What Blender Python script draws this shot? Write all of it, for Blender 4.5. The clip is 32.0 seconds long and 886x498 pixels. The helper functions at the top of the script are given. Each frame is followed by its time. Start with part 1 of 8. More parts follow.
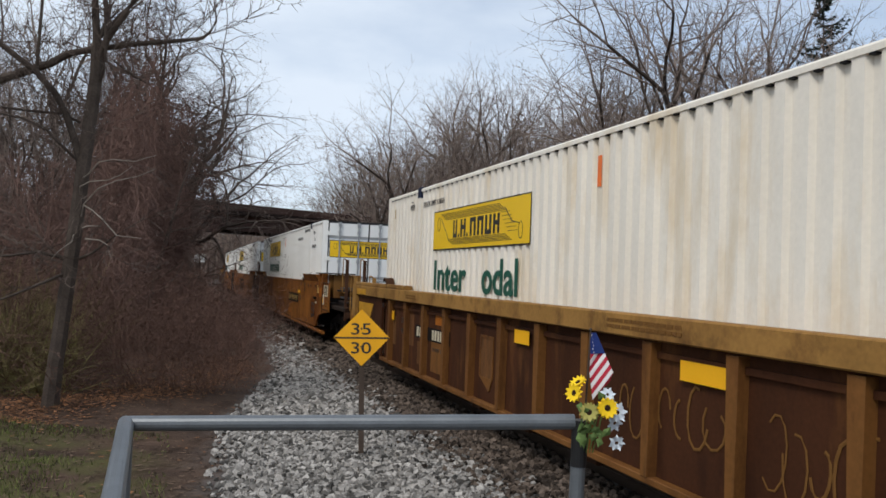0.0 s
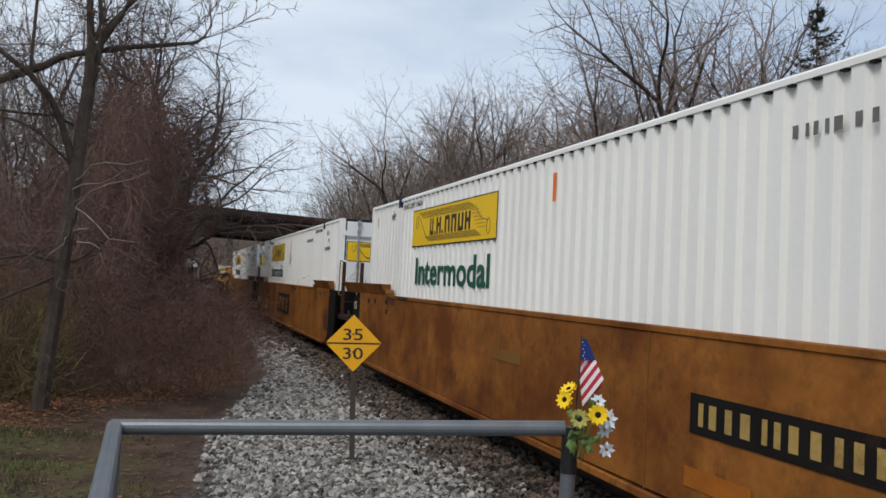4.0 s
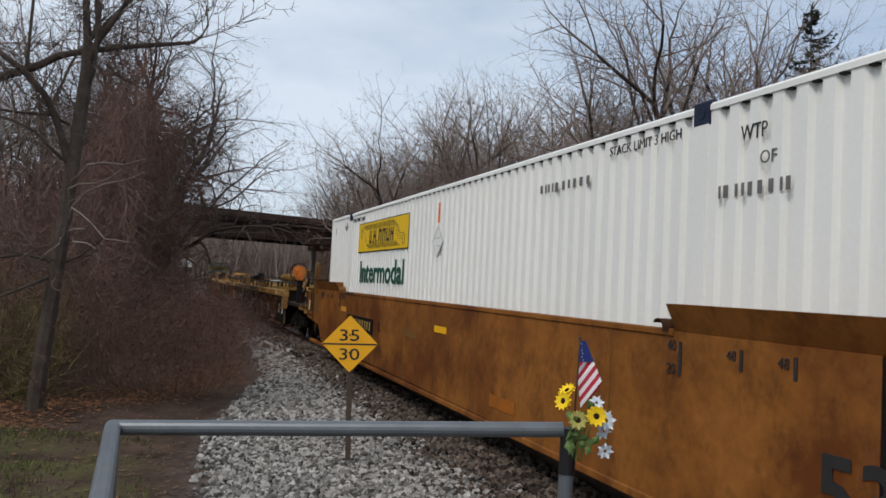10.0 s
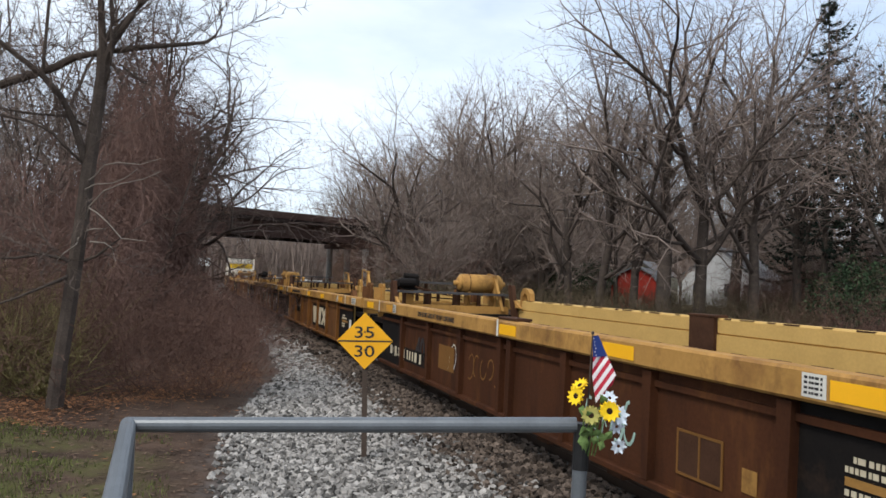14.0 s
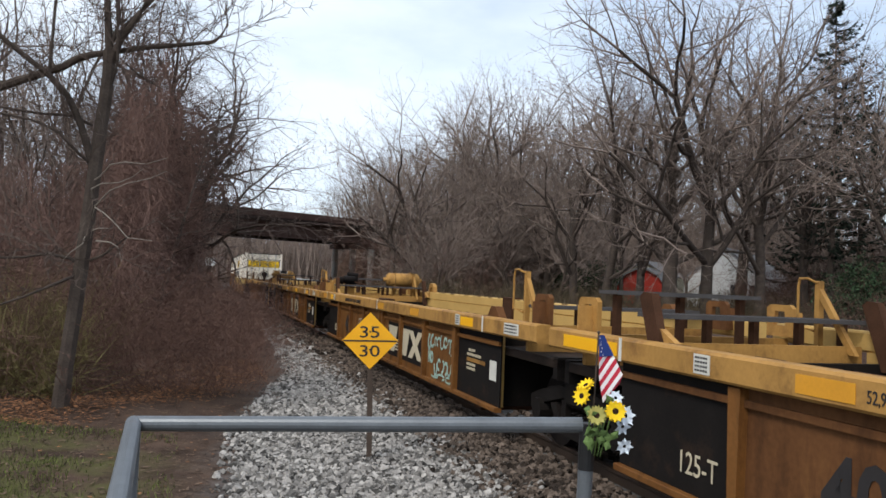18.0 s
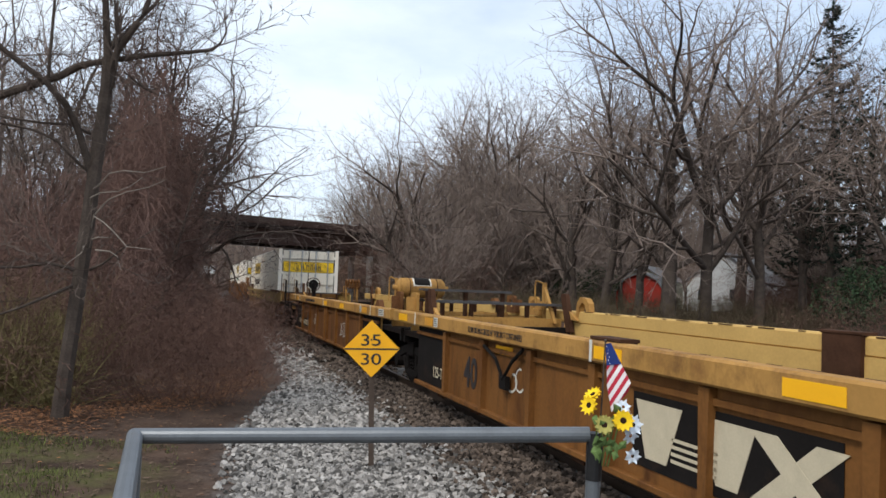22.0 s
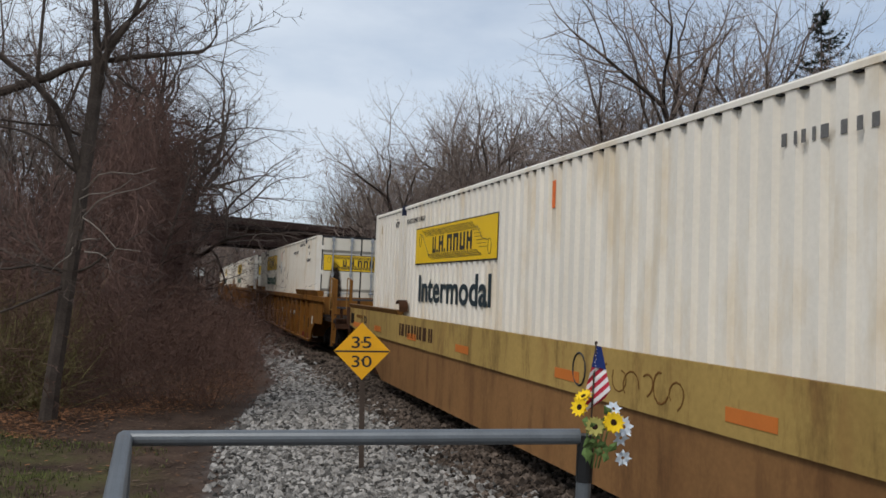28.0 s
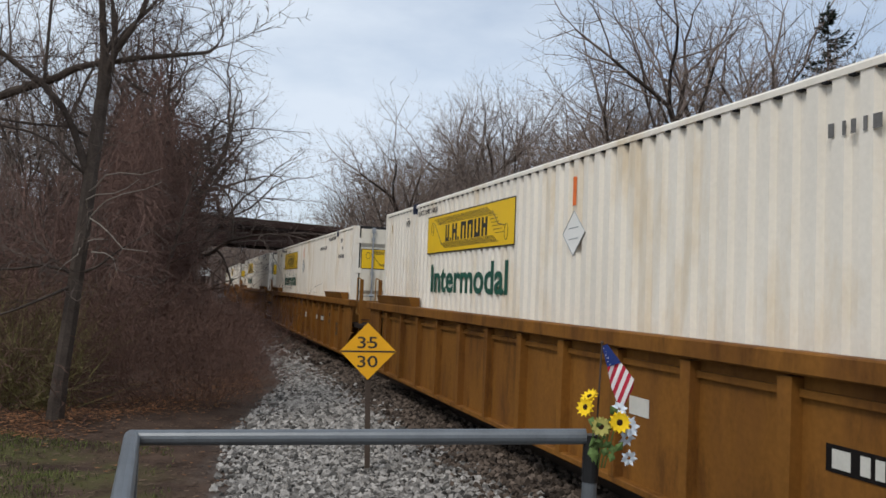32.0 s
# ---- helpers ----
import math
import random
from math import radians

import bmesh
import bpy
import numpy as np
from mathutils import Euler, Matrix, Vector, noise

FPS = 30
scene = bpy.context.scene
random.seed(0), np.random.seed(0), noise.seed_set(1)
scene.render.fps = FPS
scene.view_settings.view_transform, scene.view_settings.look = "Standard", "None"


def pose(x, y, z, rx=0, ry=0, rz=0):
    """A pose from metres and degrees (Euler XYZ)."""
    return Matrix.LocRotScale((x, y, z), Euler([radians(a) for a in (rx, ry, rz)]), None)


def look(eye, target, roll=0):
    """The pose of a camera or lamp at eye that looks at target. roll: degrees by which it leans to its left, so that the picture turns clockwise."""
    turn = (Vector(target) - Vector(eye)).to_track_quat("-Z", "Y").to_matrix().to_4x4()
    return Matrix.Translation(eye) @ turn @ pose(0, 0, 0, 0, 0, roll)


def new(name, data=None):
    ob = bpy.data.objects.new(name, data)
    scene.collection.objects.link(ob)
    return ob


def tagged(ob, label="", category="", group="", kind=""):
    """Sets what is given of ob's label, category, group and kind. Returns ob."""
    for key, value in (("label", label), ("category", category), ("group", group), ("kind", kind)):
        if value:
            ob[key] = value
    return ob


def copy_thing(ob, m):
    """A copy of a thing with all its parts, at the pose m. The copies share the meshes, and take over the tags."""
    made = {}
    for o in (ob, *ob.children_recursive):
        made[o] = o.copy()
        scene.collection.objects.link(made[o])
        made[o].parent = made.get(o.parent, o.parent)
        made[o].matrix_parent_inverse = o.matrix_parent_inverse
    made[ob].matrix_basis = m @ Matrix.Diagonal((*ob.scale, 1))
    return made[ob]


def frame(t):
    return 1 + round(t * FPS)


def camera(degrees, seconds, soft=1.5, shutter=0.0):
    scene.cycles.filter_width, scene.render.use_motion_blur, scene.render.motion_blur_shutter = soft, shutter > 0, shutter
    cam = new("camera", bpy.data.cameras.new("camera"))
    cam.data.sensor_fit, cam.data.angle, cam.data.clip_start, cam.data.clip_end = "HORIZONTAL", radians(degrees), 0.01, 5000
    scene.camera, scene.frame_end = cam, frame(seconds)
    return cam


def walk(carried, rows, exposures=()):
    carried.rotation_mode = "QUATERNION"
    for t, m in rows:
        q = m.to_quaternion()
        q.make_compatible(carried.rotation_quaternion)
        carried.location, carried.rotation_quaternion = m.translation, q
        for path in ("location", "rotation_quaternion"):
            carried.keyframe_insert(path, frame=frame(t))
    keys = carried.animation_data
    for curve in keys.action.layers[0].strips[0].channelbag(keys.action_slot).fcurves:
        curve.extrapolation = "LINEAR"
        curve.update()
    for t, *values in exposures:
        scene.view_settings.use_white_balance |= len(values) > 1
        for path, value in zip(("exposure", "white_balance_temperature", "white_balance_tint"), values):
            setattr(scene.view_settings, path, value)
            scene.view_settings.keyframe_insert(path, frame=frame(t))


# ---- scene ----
cam = camera(57.5, 32.0, soft=1.6)
# t, place, yaw, pitch, roll of the hand-held camera
PATH = [
    (0, -0.031, -0.040, 1.829, -0.016, 1.983, -2.203), (0.5, -0.019, -0.057, 1.832, -0.025, 2.040, -2.350),
    (1, -0.022, -0.041, 1.827, 0.018, 2.095, -2.230), (1.5, -0.019, -0.035, 1.825, -0.112, 1.997, -2.424),
    (2, -0.008, -0.041, 1.827, 0.001, 2.052, -2.405), (2.5, 0.001, -0.048, 1.827, -0.139, 2.392, -2.516),
    (3, -0.008, -0.047, 1.826, -0.015, 2.419, -2.396), (3.5, -0.018, -0.038, 1.822, -0.280, 2.430, -2.551),
    (5.5, -0.024, -0.054, 1.828, -0.704, 2.651, -2.832), (6, -0.022, -0.058, 1.826, -1.054, 2.641, -2.814),
    (6.5, -0.031, -0.048, 1.828, -1.084, 2.889, -2.909), (7, -0.034, -0.059, 1.828, -1.053, 3.166, -2.981),
    (7.5, -0.041, -0.060, 1.830, -0.839, 3.015, -2.946), (8, -0.042, -0.065, 1.825, -0.948, 2.804, -3.109),
    (8.5, -0.044, -0.057, 1.829, -1.061, 2.752, -3.283), (9, -0.049, -0.049, 1.829, -0.931, 2.653, -3.256),
    (9.5, -0.048, -0.049, 1.827, -1.027, 2.731, -3.224), (10, -0.045, -0.045, 1.824, -0.874, 2.552, -2.862),
    (10.5, -0.038, -0.061, 1.826, -0.873, 2.542, -2.791), (11, -0.037, -0.055, 1.825, -0.782, 2.601, -2.670),
    (11.5, -0.036, -0.047, 1.823, -0.517, 2.441, -2.553), (12, -0.034, -0.052, 1.822, -0.530, 2.759, -2.616),
    (12.5, -0.028, -0.061, 1.823, -0.558, 2.835, -2.547), (13, -0.024, -0.054, 1.824, -0.237, 2.548, -2.338),
    (13.5, -0.015, -0.056, 1.821, 0.124, 2.367, -2.445), (14, -0.019, -0.043, 1.820, 0.306, 2.282, -2.390),
    (14.5, -0.019, -0.035, 1.817, 0.401, 2.029, -2.517), (16.5, -0.023, -0.037, 1.817, 0.362, 1.851, -2.354),
    (17, -0.024, -0.038, 1.817, 0.398, 2.094, -2.371), (17.5, -0.026, -0.036, 1.814, 0.640, 2.350, -2.456),
    (18, -0.019, -0.032, 1.815, 0.687, 2.287, -2.483), (18.5, -0.010, -0.042, 1.811, 0.709, 1.981, -2.532),
    (19, -0.040, -0.018, 1.832, -0.106, 2.679, -2.609), (19.5, -0.068, -0.023, 1.835, -0.222, 2.703, -2.016),
    (20, -0.077, -0.014, 1.830, -1.255, 2.907, -1.878), (20.5, -0.062, -0.001, 1.824, -0.048, 2.423, -2.336),
    (21, -0.054, 0.008, 1.827, 0.285, 3.141, -2.720), (21.5, -0.050, 0.015, 1.828, 0.639, 2.861, -2.042),
    (22, -0.049, 0.009, 1.826, 0.601, 2.730, -2.120), (22.5, -0.059, 0.014, 1.830, 0.252, 2.818, -2.209),
    (23, -0.058, 0.006, 1.830, 0.371, 2.869, -2.130), (23.5, -0.061, 0.007, 1.829, 0.519, 2.935, -2.258),
    (24, -0.059, 0.027, 1.823, 0.617, 2.806, -2.317), (24.5, -0.055, 0.019, 1.820, 0.723, 3.059, -2.177),
    (25, -0.053, 0.015, 1.823, 0.536, 3.118, -2.264), (25.5, -0.048, 0.010, 1.828, 0.567, 3.276, -2.041),
    (27.5, -0.037, -0.003, 1.827, 0.032, 2.890, -2.165), (28, -0.053, 0.004, 1.824, -0.086, 2.931, -2.182),
    (28.5, -0.056, 0.008, 1.822, 0.038, 3.143, -2.412), (29, -0.066, 0.016, 1.822, 0.205, 3.219, -2.276),
    (29.5, -0.065, 0.010, 1.823, 0.482, 3.005, -2.145), (30, -0.058, 0.002, 1.823, 0.657, 3.063, -2.195),
    (30.5, -0.053, 0.006, 1.823, 0.832, 2.963, -2.172), (31, -0.055, 0.009, 1.824, 0.352, 2.769, -2.387),
    (31.5, -0.060, 0.007, 1.823, 0.203, 3.015, -2.175), (32, -0.056, -0.003, 1.822, 0.301, 2.944, -2.208),
]
EXPOSURE = [(0, 0.05), (2.0, 0.12), (3.0, 0.0), (6.0, -0.06), (9.0, -0.14), (11.5, 0.0), (12.6, 0.18), (13.0, 0.5), (13.4, 0.72), (14.0, 0.42), (19.0, 0.40), (24.0, 0.33), (25.5, 0.18), (27.5, -0.16), (29.0, -0.11), (29.6, 0.08), (30.4, 0.16), (31, 0.04), (32, -0.04)]
walk(cam, [(t, pose(x, y, z, 90 + pitch, roll, yaw)) for t, x, y, z, yaw, pitch, roll in PATH], EXPOSURE)

# ---- light ----
world = bpy.data.worlds.new("sky")
scene.world = world
world.use_nodes = True
wn = world.node_tree.nodes
wl = world.node_tree.links
sky = wn.new("ShaderNodeTexSky")
sky.sky_type, sky.sun_disc = 'NISHITA', False
SUN_EL, SUN_AZ = radians(48), radians(215)      # high, behind the camera, veiled by cloud
sky.sun_elevation, sky.sun_rotation = SUN_EL, SUN_AZ
wc = wn.new("ShaderNodeTexCoord")
wm = wn.new("ShaderNodeMapping")
wm.inputs["Scale"].default_value = (1.3, 1.3, 3.4)
wl.new(wc.outputs["Generated"], wm.inputs["Vector"])
wnoise = wn.new("ShaderNodeTexNoise")
wnoise.inputs["Scale"].default_value, wnoise.inputs["Detail"].default_value, wnoise.inputs["Roughness"].default_value = 2.2, 6, 0.55
wl.new(wm.outputs["Vector"], wnoise.inputs["Vector"])
wr = wn.new("ShaderNodeMapRange")
wr.inputs["From Min"].default_value, wr.inputs["From Max"].default_value = 0.30, 0.58
wr.inputs["To Min"].default_value, wr.inputs["To Max"].default_value = 0.55, 0.97
wl.new(wnoise.outputs["Fac"], wr.inputs["Value"])
wx = wn.new("ShaderNodeMix")
wx.data_type = 'RGBA'
# the cloud breaks to blue beyond the wood
wd = wn.new("ShaderNodeVectorMath")
wd.operation = 'DOT_PRODUCT'
wl.new(wc.outputs["Generated"], wd.inputs[0])
wd.inputs[1].default_value = Vector((0.40, 0.87, 0.29)).normalized()
wb = wn.new("ShaderNodeMapRange")
wb.inputs["From Min"].default_value, wb.inputs["From Max"].default_value = 0.955, 1.0
wb.inputs["To Min"].default_value, wb.inputs["To Max"].default_value = 0.0, 0.42
wl.new(wd.outputs["Value"], wb.inputs["Value"])
wsub = wn.new("ShaderNodeMath")
wsub.operation, wsub.use_clamp = 'SUBTRACT', True
wl.new(wr.outputs["Result"], wsub.inputs[0])
wl.new(wb.outputs["Result"], wsub.inputs[1])
wl.new(wsub.outputs[0], wx.inputs["Factor"])
ws = wn.new("ShaderNodeVectorMath")
ws.operation = 'SCALE'
ws.inputs["Scale"].default_value = 0.13
wl.new(sky.outputs["Color"], ws.inputs[0])
wl.new(ws.outputs["Vector"], wx.inputs["A"])
wx.inputs["B"].default_value = (0.755, 0.845, 0.965, 1)
bg = wn["Background"]
wl.new(wx.outputs["Result"], bg.inputs["Color"])
bg.inputs["Strength"].default_value = 1.0
sun = bpy.data.lights.new("sun", 'SUN')
sun.energy, sun.angle, sun.color = 1.85, radians(20), (1.0, 0.95, 0.87)
sun_ob = new("sun", sun)
sun_ob.matrix_world = look((-14, -22, 40), (6, 8, 0))


# ---- materials ----
def mat(name, color, rough=0.8, metal=0.0, dark=0.75, light=1.15, scale=8.0, fine=60.0, bump=0.15, bump_d=0.01, rust=None, rust_at=0.6, streak=False, island=False, per_object=0.0, spec=0.35, grime=None):
    """A node material: a base colour varied at a coarse and a fine scale, with an optional second colour for rust or dirt and a fine relief."""
    m = bpy.data.materials.new(name)
    m.use_nodes = True
    n, l = m.node_tree.nodes, m.node_tree.links
    b = n["Principled BSDF"]
    b.inputs["Roughness"].default_value, b.inputs["Metallic"].default_value = rough, metal
    b.inputs["Specular IOR Level"].default_value = spec if rough < 0.55 else 0.1
    co = n.new("ShaderNodeTexCoord")
    mp = n.new("ShaderNodeMapping")
    l.new(co.outputs["Object"], mp.inputs["Vector"])
    if streak:
        mp.inputs["Scale"].default_value = (1, 1, 0.3)
    big = n.new("ShaderNodeTexNoise")
    big.inputs["Scale"].default_value, big.inputs["Detail"].default_value = scale, 5
    l.new(mp.outputs["Vector"], big.inputs["Vector"])
    small = n.new("ShaderNodeTexNoise")
    small.inputs["Scale"].default_value, small.inputs["Detail"].default_value = fine, 4
    l.new(co.outputs["Object"], small.inputs["Vector"])
    add = n.new("ShaderNodeMath")
    add.operation = 'MULTIPLY_ADD'
    l.new(big.outputs["Fac"], add.inputs[0])
    add.inputs[1].default_value = 0.65
    half = n.new("ShaderNodeMath")
    half.operation = 'MULTIPLY'
    l.new(small.outputs["Fac"], half.inputs[0])
    half.inputs[1].default_value = 0.35
    l.new(half.outputs[0], add.inputs[2])
    ramp = n.new("ShaderNodeMapRange")
    ramp.inputs["From Min"].default_value, ramp.inputs["From Max"].default_value = 0.3, 0.7
    ramp.inputs["To Min"].default_value, ramp.inputs["To Max"].default_value = dark, light
    l.new(add.outputs[0], ramp.inputs["Value"])
    val = ramp.outputs["Result"]
    if island or per_object:
        src = n.new("ShaderNodeNewGeometry").outputs["Random Per Island"] if island else n.new("ShaderNodeObjectInfo").outputs["Random"]
        r2 = n.new("ShaderNodeMapRange")
        a = 0.82 if island else per_object
        r2.inputs["To Min"].default_value, r2.inputs["To Max"].default_value = 1 - a, 1 + a
        l.new(src, r2.inputs["Value"])
        mm = n.new("ShaderNodeMath")
        mm.operation = 'MULTIPLY'
        l.new(val, mm.inputs[0])
        l.new(r2.outputs["Result"], mm.inputs[1])
        val = mm.outputs[0]
    sc = n.new("ShaderNodeVectorMath")
    sc.operation = 'SCALE'
    sc.inputs[0].default_value = color
    l.new(val, sc.inputs["Scale"])
    out = sc.outputs["Vector"]
    if rust:
        rn = n.new("ShaderNodeTexNoise")
        rn.inputs["Scale"].default_value, rn.inputs["Detail"].default_value, rn.inputs["Roughness"].default_value = scale * 0.6 + 0.7, 8, 0.65
        l.new(mp.outputs["Vector"], rn.inputs["Vector"])
        rr = n.new("ShaderNodeMapRange")
        rr.inputs["From Min"].default_value, rr.inputs["From Max"].default_value = rust_at - 0.04, rust_at + 0.18
        l.new(rn.outputs["Fac"], rr.inputs["Value"])
        mx = n.new("ShaderNodeMix")
        mx.data_type = 'RGBA'
        l.new(rr.outputs["Result"], mx.inputs["Factor"])
        l.new(out, mx.inputs["A"])
        mx.inputs["B"].default_value = (*rust, 1)
        out = mx.outputs["Result"]
    if grime:
        # a second, darker layer in thin runs
        gm = n.new("ShaderNodeMapping")
        l.new(co.outputs["Object"], gm.inputs["Vector"])
        gm.inputs["Scale"].default_value, gm.inputs["Location"].default_value = (0.8, 0.8, 0.22 if streak else 0.6), (3.1, 1.7, 0.4)
        gn = n.new("ShaderNodeTexNoise")
        gn.inputs["Scale"].default_value, gn.inputs["Detail"].default_value, gn.inputs["Roughness"].default_value = 4.5, 7, 0.7
        l.new(gm.outputs["Vector"], gn.inputs["Vector"])
        gr = n.new("ShaderNodeMapRange")
        gr.inputs["From Min"].default_value, gr.inputs["From Max"].default_value = 0.50, 0.72
        gr.inputs["To Max"].default_value = 0.8
        l.new(gn.outputs["Fac"], gr.inputs["Value"])
        gx = n.new("ShaderNodeMix")
        gx.data_type = 'RGBA'
        l.new(gr.outputs["Result"], gx.inputs["Factor"])
        l.new(out, gx.inputs["A"])
        gx.inputs["B"].default_value = (*grime, 1)
        out = gx.outputs["Result"]
    l.new(out, b.inputs["Base Color"])
    if bump:
        bp = n.new("ShaderNodeBump")
        bp.inputs["Strength"].default_value, bp.inputs["Distance"].default_value = bump, bump_d
        l.new(add.outputs[0], bp.inputs["Height"])
        l.new(bp.outputs["Normal"], b.inputs["Normal"])
    return m


RUST = (0.075, 0.028, 0.012)
M_white = mat("white_container_paint", (0.78, 0.77, 0.735), 0.5, dark=0.93, light=1.03, scale=1.2, fine=30, bump=0.03, rust=(0.50, 0.42, 0.30), rust_at=0.70, streak=True)
M_cream = mat("cream_container_paint", (0.80, 0.74, 0.645), 0.5, dark=0.86, light=1.04, scale=1.6, fine=30, bump=0.03, rust=(0.62, 0.50, 0.34), rust_at=0.55, streak=True)
M_door = mat("door_white_paint", (0.76, 0.77, 0.76), 0.5, dark=0.9, light=1.03, scale=2, fine=40, bump=0.03, rust=(0.42, 0.38, 0.32), rust_at=0.66, streak=True)
M_gasket = mat("black_rubber_and_slot_shade", (0.03, 0.03, 0.032), 0.7, scale=12, bump=0.05)
M_logo = mat("yellow_decal", (0.80, 0.50, 0.012), 0.45, dark=0.94, light=1.03, scale=2, bump=0)
M_ink = mat("black_decal", (0.025, 0.022, 0.022), 0.5, scale=6, bump=0)
M_thinink = mat("thin_black_stencil", (0.15, 0.145, 0.14), 0.6, dark=0.7, light=1.3, scale=6, bump=0)
M_green = mat("dark_green_decal", (0.012, 0.085, 0.055), 0.5, scale=6, bump=0)
M_orange_tape = mat("orange_tape", (0.75, 0.16, 0.03), 0.5, scale=6, bump=0)
M_steel = mat("galvanised_steel", (0.36, 0.37, 0.38), 0.45, 0.6, scale=5, bump=0.05)
M_ochre = mat("faded_ochre_paint", (0.185, 0.080, 0.023), 0.6, dark=0.6, light=1.12, scale=1.3, fine=25, bump=0.06, rust=(0.10, 0.038, 0.012), rust_at=0.53, streak=True, grime=(0.045, 0.018, 0.008))
M_orange = mat("weathered_orange_brown_paint", (0.285, 0.108, 0.023), 0.6, dark=0.60, light=1.16, scale=0.6, fine=14, bump=0.06, rust=(0.118, 0.036, 0.009), rust_at=0.45, grime=(0.070, 0.024, 0.009))
M_rusty = mat("rusted_brown_paint", (0.058, 0.021, 0.009), 0.75, dark=0.6, light=1.3, scale=1.6, fine=30, bump=0.12, rust=(0.15, 0.062, 0.018), rust_at=0.60, streak=True, grime=(0.022, 0.009, 0.005))
M_rustplate = mat("rust_brown_plate_paint", (0.125, 0.054, 0.021), 0.7, dark=0.6, light=1.2, scale=1.4, fine=25, bump=0.08, rust=(0.20, 0.092, 0.03), rust_at=0.56, streak=True, grime=(0.035, 0.015, 0.008))
M_gold = mat("golden_yellow_paint", (0.225, 0.096, 0.020), 0.6, dark=0.62, light=1.12, scale=1.3, fine=25, bump=0.06, rust=(0.14, 0.058, 0.017), rust_at=0.53, streak=True, grime=(0.06, 0.024, 0.009))
M_chord = mat("dull_yellow_paint", (0.32, 0.168, 0.048), 0.6, dark=0.66, light=1.12, scale=1.5, fine=30, bump=0.06, rust=(0.14, 0.062, 0.020), rust_at=0.55, grime=(0.06, 0.027, 0.011))
# brighter copy of dull_yellow_paint with the sun on the chords put into it
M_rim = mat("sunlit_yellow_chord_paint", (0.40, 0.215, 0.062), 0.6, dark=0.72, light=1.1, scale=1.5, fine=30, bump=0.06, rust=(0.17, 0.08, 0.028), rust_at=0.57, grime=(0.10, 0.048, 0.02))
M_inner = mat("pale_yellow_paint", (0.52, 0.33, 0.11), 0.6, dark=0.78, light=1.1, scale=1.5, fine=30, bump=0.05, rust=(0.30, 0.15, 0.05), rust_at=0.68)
M_tan = mat("tan_yellow_paint", (0.40, 0.265, 0.085), 0.6, dark=0.72, light=1.1, scale=1.2, fine=25, bump=0.06, rust=(0.24, 0.12, 0.045), rust_at=0.58, streak=True, grime=(0.09, 0.045, 0.02))
M_lower = mat("brown_lower_paint", (0.165, 0.078, 0.022), 0.65, dark=0.75, light=1.15, scale=1.2, fine=25, bump=0.06, rust=(0.12, 0.05, 0.02), rust_at=0.6, streak=True)
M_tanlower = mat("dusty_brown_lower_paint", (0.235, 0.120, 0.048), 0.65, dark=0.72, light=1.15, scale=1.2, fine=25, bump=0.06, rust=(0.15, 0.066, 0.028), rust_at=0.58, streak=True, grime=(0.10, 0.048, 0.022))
# sooted black panels; also put where recesses between the cars are only in shade
M_black = mat("black_soot_and_shade_paint", (0.0095, 0.0078, 0.007), 0.75, dark=0.7, light=1.4, scale=3, fine=40, bump=0.08, rust=(0.035, 0.02, 0.013), rust_at=0.6)
M_brown = mat("rust_brown_steel", (0.058, 0.027, 0.015), 0.8, dark=0.6, light=1.3, scale=5, fine=50, bump=0.15)
M_truck = mat("grimy_cast_steel", (0.011, 0.009, 0.008), 0.85, dark=0.6, light=1.4, scale=6, fine=60, bump=0.2)
M_wheel = mat("worn_wheel_steel", (0.014, 0.011, 0.010), 0.7, 0.1, scale=6, bump=0.1)
M_grate = mat("grey_grating_steel", (0.075, 0.07, 0.07), 0.7, 0.1, scale=6, fine=80, bump=0.2)
M_yreflect = mat("yellow_reflective_sheet", (0.85, 0.42, 0.01), 0.4, dark=0.95, light=1.03, scale=3, bump=0)
M_yworn = mat("worn_yellow_sheet", (0.52, 0.25, 0.02), 0.5, dark=0.7, light=1.08, scale=3, bump=0, rust=(0.16, 0.07, 0.02), rust_at=0.58)
M_yfaded = mat("faded_orange_sheet", (0.60, 0.27, 0.02), 0.5, dark=0.85, light=1.08, scale=3, bump=0, rust=(0.40, 0.2, 0.05), rust_at=0.6)
M_oreflect = mat("orange_red_sheet", (0.55, 0.16, 0.03), 0.45, dark=0.9, light=1.05, scale=3, bump=0)
M_stencil = mat("pale_stencil_paint", (0.52, 0.45, 0.32), 0.6, dark=0.85, light=1.05, scale=6, bump=0)
M_whitemark = mat("white_stencil_paint", (0.60, 0.58, 0.52), 0.6, dark=0.85, light=1.05, scale=6, bump=0)
M_teal = mat("pale_teal_spray_paint", (0.30, 0.42, 0.36), 0.6, dark=0.8, light=1.1, scale=6, bump=0)
M_brakewheel = mat("orange_brake_paint", (0.50, 0.15, 0.03), 0.6, dark=0.7, light=1.15, scale=6, bump=0.1, rust=RUST, rust_at=0.6)
M_rail = mat("rail_steel", (0.06, 0.042, 0.032), 0.55, 0.3, scale=3, bump=0.1)
M_tie = mat("creosoted_timber", (0.032, 0.023, 0.017), 0.9, dark=0.6, light=1.4, scale=4, fine=50, bump=0.4, per_object=0.25)
M_stone = mat("grey_ballast_stone", (0.225, 0.212, 0.197), 0.9, dark=0.6, light=1.3, scale=20, fine=120, bump=0.2, island=True)
M_stone_dark = mat("brown_stained_ballast_stone", (0.078, 0.060, 0.048), 0.9, dark=0.6, light=1.4, scale=20, fine=120, bump=0.2, island=True)
